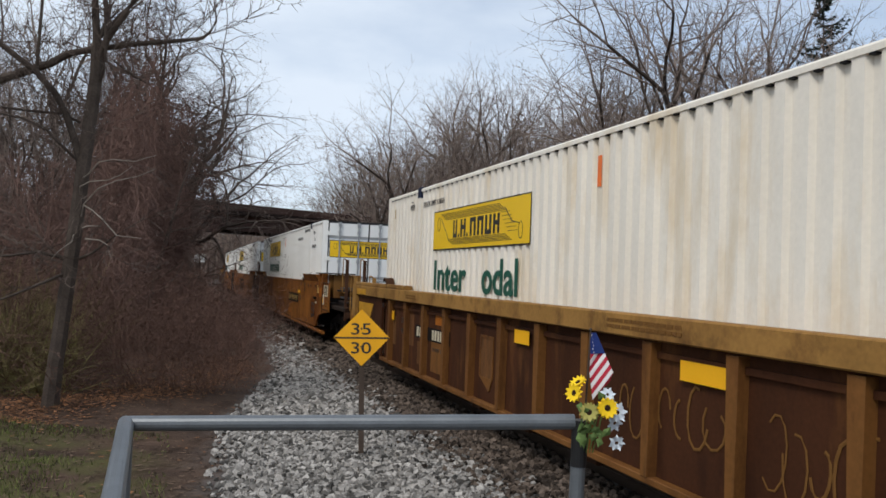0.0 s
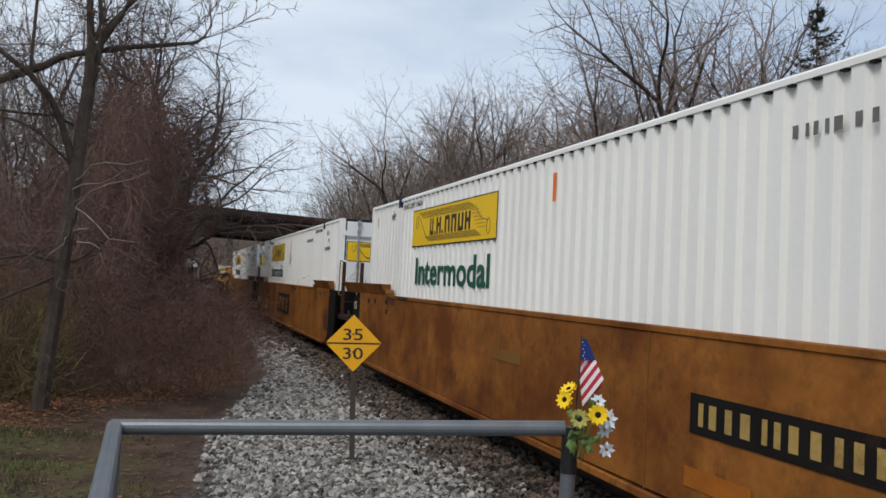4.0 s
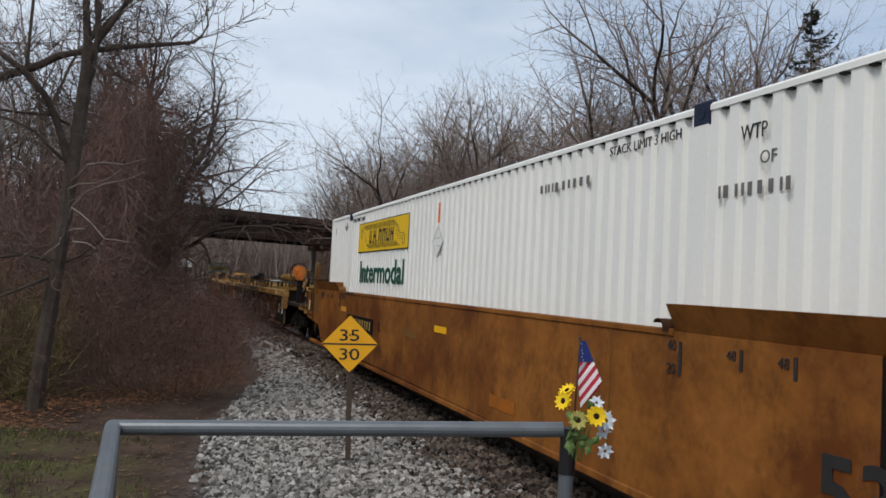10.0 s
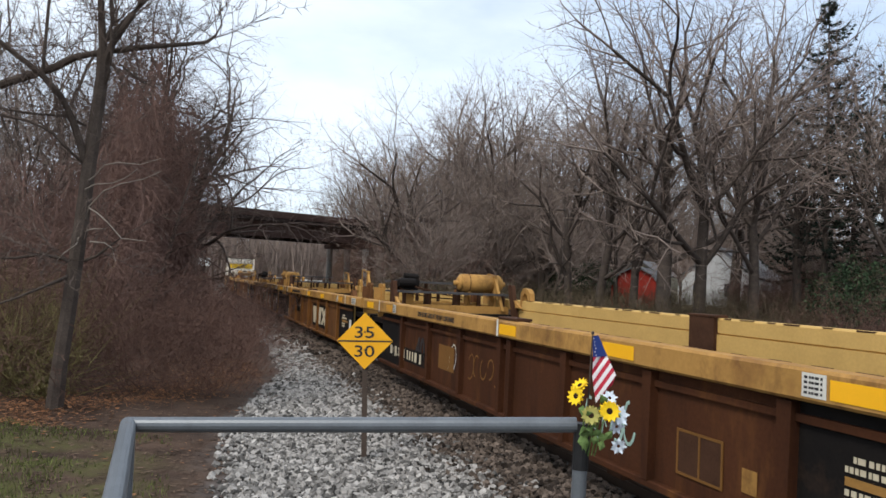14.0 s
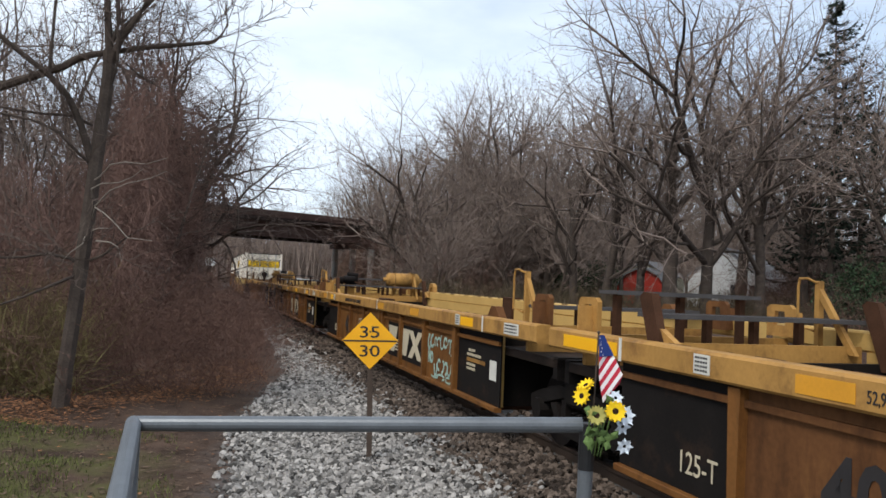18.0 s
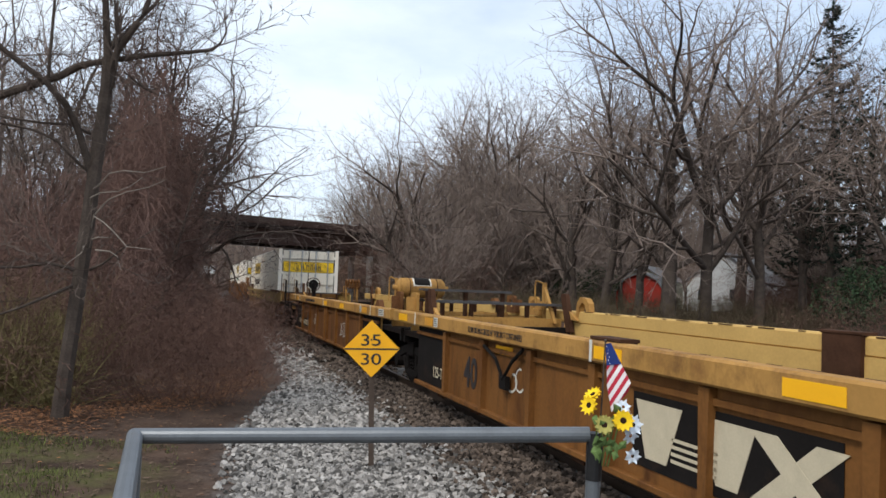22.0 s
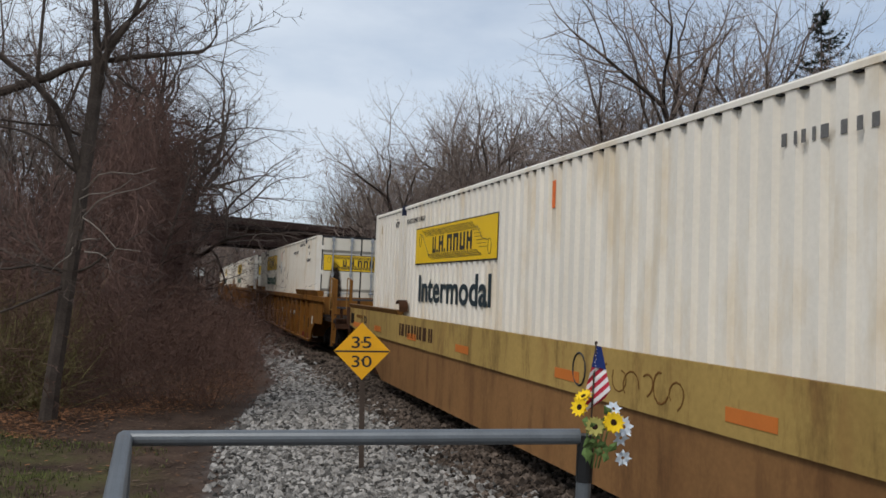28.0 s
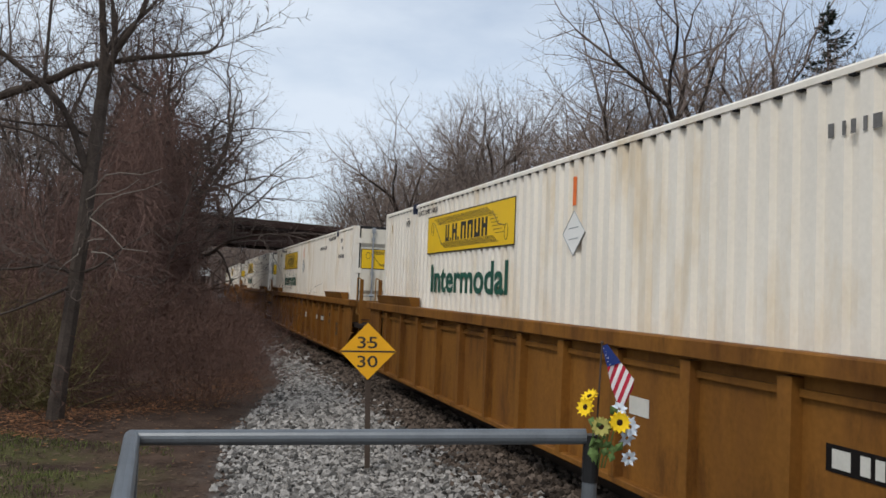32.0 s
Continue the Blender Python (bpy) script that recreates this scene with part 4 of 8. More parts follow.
# ---- road bridge ----
def bridge():
    pl, pr = Vector((-28.6, 93, 0)), Vector((-10.4, 110.5, 0))
    d = (pr - pl).normalized()
    m = Matrix(((d.x, -d.y, 0, pl.x), (d.y, d.x, 0, pl.y), (0, 0, 1, 0), (0, 0, 0, 1)))
    span = (pr - pl).length
    ob = thing("road_bridge", "dark rusty steel girder road bridge over the railway", "bridge", m=m, kind="structure")
    # front girder is brown; rear girders and deck have the underside's shade painted in
    for y0 in (0.0, 4.2, 8.4):
        bm = bmesh.new()
        prism(bm, [(y0, 6.4), (y0 + 0.5, 6.4), (y0 + 0.5, 6.47), (y0 + 0.27, 6.5), (y0 + 0.27, 8.15), (y0 + 0.5, 8.2), (y0 + 0.5, 8.26), (y0, 8.26), (y0, 8.2), (y0 + 0.22, 8.15), (y0 + 0.22, 6.5), (y0, 6.47)], -12, span + 3, 'x')
        part("girder", bm, M_girder if y0 == 0.0 else M_girderdark, ob)
    for i in range(5):
        bm = bmesh.new()
        x = -3 + i * 7.0
        box(bm, x, x + 0.06, 0.14, 0.22, 6.5, 8.2)
        part("stiffener", bm, M_girder, ob)
    bm = bmesh.new()
    box(bm, -12, span + 4, -0.7, 9.6, 8.26, 8.75, 0.04)
    part("deck", bm, M_girderdark, ob)
    bm = bmesh.new()
    box(bm, -12, span + 4, -0.75, -0.5, 8.75, 9.6, 0.04)
    part("parapet", bm, M_girder, ob)
    for x in (0.4, span - 1.0):
        for k, y in enumerate((0.3, 4.4, 8.6)):
            bm = bmesh.new()
            tube(bm, [(x, y, -0.6), (x, y, 6.0)], 0.42, 14)
            part("pier", bm, M_concrete if x > 1 else M_girder, ob)
        bm = bmesh.new()
        box(bm, x - 0.55, x + 0.55, -0.3, 9.3, 5.75, 6.4, 0.05)
        part("pier_cap", bm, M_girder, ob)
    # earth ramps that carry the road
    for x0, x1 in ((-12, -5), (span + 5, span + 70)):
        bm = bmesh.new()
        prism(bm, [(-13, -1), (21, -1), (10.5, 8.3), (-1.2, 8.3)], x0, x1, 'x')
        r = part("embankment", bm, M_ground, ob)
    return ob


bridge()


# ---- the train ----
SIDE = Matrix(((-1, 0, 0, 0), (0, 0, 1, 0), (0, 1, 0, 0), (0, 0, 0, 1)))      # lettering that faces the camera's side
FACE = Matrix(((0, 0, -1, 0), (-1, 0, 0, 0), (0, 1, 0, 0), (0, 0, 0, 1)))     # lettering on the leading end


def words(name, body, size, x, y, z, material, parent, turn=SIDE, width=None, heavy=0.0, depth=0.002, label=""):
    """Lettering in the built-in font; its lower left corner stands at (x, y, z)."""
    cu = bpy.data.curves.new(name, 'FONT')
    cu.body, cu.size, cu.extrude, cu.offset = body, size / 0.72, depth, heavy
    cu.resolution_u = 3
    tmp = bpy.data.objects.new(name, cu)
    me = bpy.data.meshes.new_from_object(tmp)
    bpy.data.objects.remove(tmp)
    bpy.data.curves.remove(cu)
    me.name = name
    xs = [v.co.x for v in me.vertices]
    k = width / (max(xs) - min(xs)) if width else 1.0
    for v in me.vertices:
        v.co.x = (v.co.x - min(xs)) * k
    me.materials.clear()
    me.materials.append(material)
    ob = new(name, me)
    ob.parent = parent
    ob.matrix_local = Matrix.Translation((x, y, z)) @ turn
    if label:
        ob["label"] = label
    if size < 0.2:
        ob["kind"] = "stuff"
    return ob


def bars(name, x, y, z, width, height, count, material, parent, turn=SIDE, fill=0.66):
    """Unreadable or unlettered writing: plain bars of uneven width."""
    rng = random.Random(int(x * 977) + count)
    step = [rng.uniform(0.55, 1.45) for i in range(count)]
    k, q = width / sum(step), 0.0
    bm = bmesh.new()
    for w in step:
        box(bm, q, q + w * k * fill, 0, height, -0.002, 0.002)
        q += w * k
    ob = part(name, bm, material, parent)
    ob.matrix_local = Matrix.Translation((x, y, z)) @ turn
    ob["kind"] = "stuff"
    return ob


def patch(name, x0, x1, z0, z1, y, material, parent, label=""):
    """A thin sheet fixed to a side that faces the camera's side."""
    bm = bmesh.new()
    box(bm, x0, x1, y - 0.002, y + 0.002, z0, z1)
    return part(name, bm, material, parent, label)


def logo(parent, x, y, z, w, h, turn):
    """A yellow panel with a black border, block marks and two scrolls of thin lines."""
    def local(name, bm, material, kind=""):
        ob = part(name, bm, material, parent)
        ob.matrix_local = Matrix.Translation((x, y, z)) @ turn
        if kind:
            ob["kind"] = kind
    bm = bmesh.new()
    box(bm, 0, w, 0, h, -0.001, 0.001)
    local("panel_border", bm, M_ink)
    bm = bmesh.new()
    b = 0.018
    box(bm, b, w - b, b, h - b, -0.001, 0.004)
    local("panel", bm, M_logo)
    cw = w * 0.50 / 8
    for i, (k, wide) in enumerate(((0, .8), (0.95, .25), (1.4, 1), (2.5, .25), (3.1, 1.05), (4.35, 1.05), (5.6, 1.05), (6.85, 1.0))):
        x0 = w * 0.26 + k * cw
        bm = bmesh.new()
        if wide < 0.5:
            box(bm, x0, x0 + wide * cw, h * 0.28, h * 0.36, 0, 0.007)
            local("block_mark", bm, M_ink)
            continue
        # two uprights and a bar make a plain block mark
        box(bm, x0, x0 + 0.3 * wide * cw, h * 0.28, h * 0.70, 0, 0.007)
        box(bm, x0 + 0.62 * wide * cw, x0 + 0.92 * wide * cw, h * 0.28, h * 0.70, 0, 0.007)
        lv = (0.28, 0.46, 0.46, 0.28, 0.6, 0.6)[i % 6]
        box(bm, x0 + 0.3 * wide * cw, x0 + 0.62 * wide * cw, h * lv, h * (lv + 0.1), 0, 0.007)
        local("block_mark", bm, M_ink)
    bm = bmesh.new()
    for i in range(6):
        zz = h * (0.74 + 0.03 * i)
        box(bm, w * (0.16 - 0.012 * i), w * (0.80 - 0.012 * i), zz, zz + 0.006, 0, 0.0065)
        zz = h * (0.12 + 0.026 * i)
        box(bm, w * (0.25 - 0.012 * i), w * (0.86 - 0.012 * i), zz, zz + 0.006, 0, 0.0065)
        zz = h * (0.3 + 0.08 * i)
        box(bm, w * (0.82 - 0.014 * i), w * 0.90 - w * 0.014 * i, zz, zz + 0.006, 0, 0.0065)
    for cx, cz in ((0.075, 0.66), (0.925, 0.30)):
        pts = [(w * cx + 0.10 * h * math.cos(a), h * cz + 0.17 * h * math.sin(a), 0.004) for a in np.linspace(0, 6.283, 15)]
        tube(bm, pts, 0.005, 4, cap=False)
    tube(bm, [(w * 0.10, h * 0.80, 0.004), (w * 0.16, h * 0.5, 0.004), (w * 0.215, h * 0.2, 0.004)], 0.006, 4)
    tube(bm, [(w * 0.79, h * 0.80, 0.004), (w * 0.85, h * 0.5, 0.004), (w * 0.91, h * 0.44, 0.004)], 0.006, 4)
    local("scroll_line", bm, M_ink, "stuff")


CL, CW, CH = 16.15, 1.295, 2.90        # a 53-foot container: length, half width, height


def corrugated(x0, x1, side, z0, z1, pitch=0.215):
    bm = bmesh.new()
    n = int(round((x1 - x0) / pitch))
    p = (x1 - x0) / n
    xy = []
    for i in range(n):
        x = x0 + i * p
        xy += [(x, 1.284), (x + p * 0.46, 1.284), (x + p * 0.60, 1.243), (x + p * 0.88, 1.243)]
    xy.append((x1, 1.284))
    lo = [bm.verts.new((x, side * y, z0)) for x, y in xy]
    hi = [bm.verts.new((x, side * y, z1)) for x, y in xy]
    for i in range(len(xy) - 1):
        f = (lo[i], lo[i + 1], hi[i + 1], hi[i])
        bm.faces.new(f if side < 0 else f[::-1])
    return bm


def container_base(paint, drop=0.0):
    """The white steel box with its posts, rails, doors and locking rods; x runs from the doors to the far end."""
    ob = thing("intermodal_container", "white corrugated steel freight container with yellow sign panels", "container", "containers on the train")
    for side in (1, -1):
        part("side_wall", corrugated(0.16, CL - 0.16, side, 0.16, CH - 0.055), paint, ob)
        bm = bmesh.new()
        prism(bm, [(side * 1.19, CH - 0.06), (side * CW, CH - 0.06), (side * CW, CH - 0.02), (side * (CW - 0.02), CH), (side * 1.19, CH)][::side], 0.1, CL - 0.1, 'x')
        part("top_rail", bm, paint, ob)
        bm = bmesh.new()
        box(bm, 0.1, CL - 0.1, *sorted((side * 1.18, side * CW)), 0.0, 0.17, 0.01)
        part("bottom_rail", bm, paint, ob)
        for x in (0.0, CL - 0.16):
            bm = bmesh.new()
            box(bm, x, x + 0.16, *sorted((side * 1.15, side * (CW + 0.002))), 0.0, CH, 0.012)
            part("corner_post", bm, paint, ob)
        for x in (1.97, CL - 2.13):
            bm = bmesh.new()
            box(bm, x, x + 0.16, *sorted((side * 1.2, side * (CW + 0.002))), 0.0, CH + 0.003, 0.01)
            part("lifting_post", bm, paint, ob)
            bm = bmesh.new()
            box(bm, x - 0.01, x + 0.17, *sorted((side * 1.15, side * (CW + 0.008))), CH - 0.16, CH + 0.02, 0.012)
            tube(bm, [(x + 0.08, side * (CW + 0.0), CH - 0.07), (x + 0.08, side * (CW + 0.014), CH - 0.07)], 0.045, 10)
            part("corner_casting", bm, M_casting, ob, "dark steel lifting casting")
        # black dashes that paint the shadow at each corrugation under the top rail
        bm = bmesh.new()
        n = int(round((CL - 0.32) / 0.215))
        for k in range(n):
            x = 0.16 + (k + 0.62) * (CL - 0.32) / n
            box(bm, x, x + 0.05, *sorted((side * 1.245, side * (CW - 0.006))), CH - 0.072, CH - 0.058)
        part("rail_slot", bm, M_gasket, ob)["kind"] = "stuff"
    bm = bmesh.new()
    box(bm, 0.1, CL - 0.1, -1.2, 1.2, CH - 0.05, CH - 0.015)
    part("roof", bm, paint, ob)
    bm = bmesh.new()
    box(bm, 0.1, CL - 0.1, -1.2, 1.2, 0.06, 0.14)
    part("underframe", bm, M_black, ob)
    bm = bmesh.new()
    box(bm, CL - 0.06, CL - 0.02, -1.16, 1.16, 0.0, CH)
    part("end_wall", bm, paint, ob)
    # doors
    bm = bmesh.new()
    box(bm, 0.055, 0.10, -1.16, 1.16, 0.03, CH - 0.01)
    part("door_frame", bm, M_gasket, ob)
    bm = bmesh.new()
    box(bm, 0.0, 0.055, -1.15, 1.15, CH - 0.05, CH, 0.008)
    part("door_header", bm, M_gasket, ob)
    for s in (1, -1):
        bm = bmesh.new()
        y0, y1 = sorted((s * 0.024, s * 1.11))
        zs = [0.06, 0.22, 0.30, 0.62, 0.70, 0.92, 1.00, 1.32, 1.40, 2.10, 2.18, 2.42, 2.50, 2.72, 2.84]
        xs = [0.0, 0.0, 0.05, 0.05, 0.0, 0.0, 0.05, 0.05, 0.0, 0.0, 0.05, 0.05, 0.0, 0.0, 0.0]
        prof = list(zip(xs, zs))
        prism(bm, [(0.07, zs[0])] + prof + [(0.07, zs[-1])], y0, y1, 'y')
        door = part("door", bm, M_door if paint is M_white else M_creamdoor, ob)
        for y in (s * 0.30, s * 0.83):
            bm = bmesh.new()
            tube(bm, [(-0.035, y, 0.02), (-0.035, y, CH - 0.03)], 0.02, 8)
            for z in (0.08, 0.95, 1.75, 2.55, CH - 0.12):
                box(bm, -0.05, 0.0, y - 0.035, y + 0.035, z, z + 0.09)
            box(bm, -0.065, -0.02, y - 0.04, y + 0.04, CH - 0.16, CH - 0.03)
            tube(bm, [(-0.05, y, 1.28), (-0.06, y + s * 0.25, 1.26)], 0.014, 6)
            tube(bm, [(-0.045, y - 0.05, 1.28), (-0.045, y + 0.05, 1.28)], 0.035, 8)
            part("lock_rod", bm, M_steel, door)
        for z in (0.25, 0.95, 1.8, 2.5):
            bm = bmesh.new()
            box(bm, -0.012, 0.05, *sorted((s * 1.08, s * 1.22)), z, z + 0.12, 0.008)
            part("hinge", bm, paint, door)
    logo(ob, -0.004, 1.10, 1.90, 2.2, 0.47, FACE)
    bars("stencil", 0.0 - 0.004, -0.55, 0.5, 0.38, 0.08, 6, M_ink, ob, FACE)
    # marks on the camera's side
    yy = CW - 0.004
    z0 = -0.355
    logo(ob, CL - 2.88, yy, 2.39 + z0 - drop, 3.62, 0.59, SIDE)
    words("lettering", "STACK LIMIT 3 HIGH", 0.085, CL - 2.28, yy, 2.69 - drop * 0.7, M_ink, ob, width=1.06)
    words("lettering", "STACK LIMIT 3 HIGH", 0.085, CL - 12.78, yy, 2.69 - drop * 0.7, M_ink, ob, width=1.06)
    words("lettering", "WTP", 0.11, CL - 1.50, yy, 2.56, M_ink, ob, width=0.26)
    words("lettering", "WTP", 0.11, 1.62, yy, 2.56, M_ink, ob, width=0.26)
    bars("number_bar", CL - 11.38, yy, 2.48, 1.12, 0.085, 10, M_thinink, ob, fill=0.4)
    patch("overline", CL - 1.68, CL - 1.55, 2.70, 2.712, yy, M_ink, ob)
    patch("rust_stain", CL - 0.51, CL - 0.47, 2.50, 2.66, yy, M_tan, ob)
    bars("number_bar", 1.84, yy, 2.18, 0.76, 0.09, 9, M_thinink, ob, fill=0.4)
    patch("orange_stripe", CL - 8.055, CL - 7.985, 2.37, 2.66, yy, M_orange_tape, ob)
    return ob


M_casting = mat("dark_blue_casting_paint", (0.022, 0.028, 0.055), 0.6, scale=8, bump=0.1)
M_purple = mat("dull_purple_brown_paint", (0.085, 0.034, 0.026), 0.7, dark=0.8, light=1.15, scale=3, bump=0.03)
M_orangeworn = mat("bright_worn_orange", (0.34, 0.105, 0.014), 0.6, dark=0.7, light=1.1, scale=3, bump=0.03, rust=(0.2, 0.07, 0.015), rust_at=0.55)
M_creamdoor = mat("cream_door_paint", (0.72, 0.66, 0.55), 0.5, dark=0.85, light=1.04, scale=2, fine=40, bump=0.03, rust=(0.36, 0.28, 0.19), rust_at=0.58, streak=True)


def soot_smear(wide, high):
    """A dark smear, thick in its middle and thin at its ragged edge."""
    m = mat("brown_soot", (0.022, 0.017, 0.014), 0.9, dark=0.6, light=1.5, scale=5, fine=30, bump=0)
    n, l = m.node_tree.nodes, m.node_tree.links
    co = n.new("ShaderNodeTexCoord")
    mp = n.new("ShaderNodeMapping")
    mp.inputs["Scale"].default_value = (1, 1 / wide, 1 / high)
    l.new(co.outputs["Object"], mp.inputs["Vector"])
    g = n.new("ShaderNodeTexGradient")
    g.gradient_type = 'SPHERICAL'
    l.new(mp.outputs["Vector"], g.inputs["Vector"])
    z = n.new("ShaderNodeTexNoise")
    z.inputs["Scale"].default_value, z.inputs["Detail"].default_value = 7, 6
    l.new(co.outputs["Object"], z.inputs["Vector"])
    s = n.new("ShaderNodeMath")
    s.operation = 'ADD'
    l.new(g.outputs["Fac"], s.inputs[0])
    l.new(z.outputs["Fac"], s.inputs[1])
    r = n.new("ShaderNodeMapRange")
    r.inputs["From Min"].default_value, r.inputs["From Max"].default_value, r.inputs["To Max"].default_value = 0.42, 0.95, 0.9
    l.new(s.outputs[0], r.inputs["Value"])
    k = n.new("ShaderNodeMapRange")
    k.inputs["From Max"].default_value = 0.25
    l.new(g.outputs["Fac"], k.inputs["Value"])
    p = n.new("ShaderNodeMath")
    p.operation = 'MULTIPLY'
    l.new(r.outputs["Result"], p.inputs[0])
    l.new(k.outputs["Result"], p.inputs[1])
    l.new(p.outputs[0], n["Principled BSDF"].inputs["Alpha"])
    return m



def container_bits(ob, word="Intermodal", placard=True, tint=M_green, drop=0.0, door_placard=False):
    yy = CW - 0.004
    if door_placard:
        bm = bmesh.new()
        prism(bm, [(-0.25, 0), (0, -0.25), (0.25, 0), (0, 0.25)], -0.004, 0.004, 'z')
        d = part("placard", bm, M_door, ob, "white diamond placard holder")
        d.matrix_local = Matrix.Translation((-0.012, 0.84, 1.42)) @ FACE
        for q0, q1 in (((-0.25, 0), (0, 0.25)), ((-0.25, 0), (0, -0.25)), ((0.25, 0), (0, 0.25)), ((0.25, 0), (0, -0.25)), ((-0.13, 0.06), (0.13, 0.06)), ((-0.13, -0.06), (0.13, -0.06))):
            bm = bmesh.new()
            tube(bm, [(*q0, 0.006), (*q1, 0.006)], 0.006, 4)
            part("placard_edge", bm, M_steel, d)
    words("lettering", "OF", 0.09, 1.42, yy, 2.38, M_thinink, ob)
    zl = 1.455 - drop
    if word == "Intermodal":
        words("lettering", word, 0.42, CL - 3.14, yy, zl, tint, ob, width=3.18, heavy=0.012)
    else:
        words("lettering", "Inter", 0.44, CL - 2.98, yy, zl, tint, ob, width=1.44, heavy=0.012)
        words("lettering", "odal", 0.44, CL - 5.02, yy, zl, tint, ob, width=1.16, heavy=0.012)
    if placard:
        bm = bmesh.new()
        prism(bm, [(-0.24, 0), (0, -0.225), (0.24, 0), (0, 0.225)], -0.002, 0.004, 'z')
        d = part("placard", bm, M_white, ob, "white diamond placard holder")
        d.matrix_local = Matrix.Translation((CL - 8.03, yy, 2.09)) @ SIDE
        bm = bmesh.new()
        for q0, q1 in (((-0.24, 0), (0, 0.225)), ((-0.24, 0), (0, -0.225)), ((0.24, 0), (0, 0.225)), ((0.24, 0), (0, -0.225)), ((-0.1, 0.05), (0.1, 0.06)), ((-0.1, -0.06), (0.1, -0.05))):
            tube(bm, [(*q0, 0.004), (*q1, 0.004)], 0.005, 4)
        d = part("placard_edge", bm, M_steel, ob)
        d.matrix_local = Matrix.Translation((CL - 8.03, yy, 2.09)) @ SIDE


def make_truck():
    """A two-axle freight truck, its origin midway between the axles at rail height."""
    ob = thing("rail_truck", "grimy cast steel two-axle freight truck on the rails", "rail truck", "trucks under the train")
    wheel = axle = frame_ = spring = None
    for x in (-0.89, 0.89):
        bm = bmesh.new()
        tube(bm, [(x, -0.95, 0.42), (x, 0.95, 0.42)], 0.08, 10)
        a = part("axle", bm, M_truck, ob)
        for s in (0.755, -0.755):
            bm = bmesh.new()
            o = 1 if s > 0 else -1
            tube(bm, [(0, -0.075 * o, 0), (0, -0.05 * o, 0)], 0.455, 28)
            tube(bm, [(0, -0.05 * o, 0), (0, 0.06 * o, 0)], 0.42, 28)
            tube(bm, [(0, 0.06 * o, 0), (0, 0.10 * o, 0)], 0.12, 14)
            if wheel is None:
                wheel = part("wheel", bm, M_wheel, ob)
                wheel.location = (x, s, 0.42)
            else:
                bm.free()
                w = share("wheel", wheel, ob)
                w.matrix_local = Matrix.Translation((x, s, 0.42)) @ (Matrix.Rotation(math.pi, 4, 'Z') if s < 0 else Matrix())
    for s in (1, -1):
        bm = bmesh.new()
        y0, y1 = sorted((s * 0.93, s * 1.07))
        for prof in ([(-1.15, 0.40), (-1.15, 0.55), (-0.95, 0.62), (-0.45, 0.74), (0.45, 0.74), (0.95, 0.62), (1.15, 0.55), (1.15, 0.40), (0.8, 0.5), (0.4, 0.60), (-0.4, 0.60), (-0.8, 0.5)],
                     [(-0.62, 0.52), (-0.36, 0.22), (0.36, 0.22), (0.62, 0.52), (0.50, 0.55), (0.30, 0.32), (-0.30, 0.32), (-0.50, 0.55)]):
            prism(bm, prof[::-1], y0, y1, 'y')
        for x in (-0.34, 0.24):
            box(bm, x, x + 0.1, y0, y1, 0.3, 0.62)
        part("side_frame", bm, M_truck, ob)
        for x in (-0.89, 0.89):
            bm = bmesh.new()
            tube(bm, [(x, s * 0.95, 0.42), (x, s * 1.12, 0.42)], 0.12, 10)
            part("bearing_cap", bm, M_truck, ob)
        for x in (-0.13, 0.0, 0.13):
            bm = bmesh.new()
            pts = [(x + 0.045 * math.cos(k * 1.05), s * 1.0 + 0.045 * math.sin(k * 1.05), 0.33 + 0.011 * k) for k in range(25)]
            tube(bm, pts, 0.014, 4)
            part("spring", bm, M_truck, ob)
    bm = bmesh.new()
    box(bm, -0.2, 0.2, -1.1, 1.1, 0.55, 0.85, 0.04)
    part("bolster", bm, M_truck, ob)
    return ob


TRUCK = make_truck()
TRUCK_USED = []

def put_truck(a):
    ob = TRUCK if not TRUCK_USED else copy_thing(TRUCK, Matrix())
    TRUCK_USED.append(a)
    ROLLING.append((ob, a, -0.9, 0.9, 0.0))


def flat_side(parent, name, outline, y0, y1, material, label=""):
    bm = bmesh.new()
    prism(bm, outline, y0, y1, 'y')
    return part(name, bm, material, parent, label)


def ladder(parent, x, y, z0, z1, material, wide=0.42, top=True, sides=(0, 1)):
    """Two uprights across the car's end with rungs and a grab iron each."""
    for k in sides:
        bm = bmesh.new()
        yy = y - k * wide
        box(bm, x - 0.035, x + 0.035, yy - 0.035, yy + 0.035, z0, z1, 0.006)
        part("upright", bm, material, parent)
        if top:
            bm = bmesh.new()
            o = 0.07
            tube(bm, [(x, yy, z1 - 0.01), (x + 0.04, yy + o, z1 + 0.03), (x + 0.13, yy + o, z1 + 0.03), (x + 0.15, yy + o, z1 - 0.02), (x + 0.15, yy + o, z1 - 0.75), (x, yy + o * 0.4, z1 - 0.78)], 0.013, 6)
            part("grab_iron", bm, M_chord, parent)
    n = max(2, int((z1 - z0 - 0.4) / 0.36)) if len(sides) > 1 else 0
    for i in range(n):
        bm = bmesh.new()
        z = z0 + 0.05 + i * 0.36
        tube(bm, [(x - 0.05, y, z), (x - 0.05, y - wide, z)], 0.012, 6)
        part("rung", bm, M_brown, parent)


M_deck = mat("sooty_brown_deck", (0.026, 0.018, 0.014), 0.8, dark=0.5, light=1.6, scale=3, fine=40, bump=0.15)


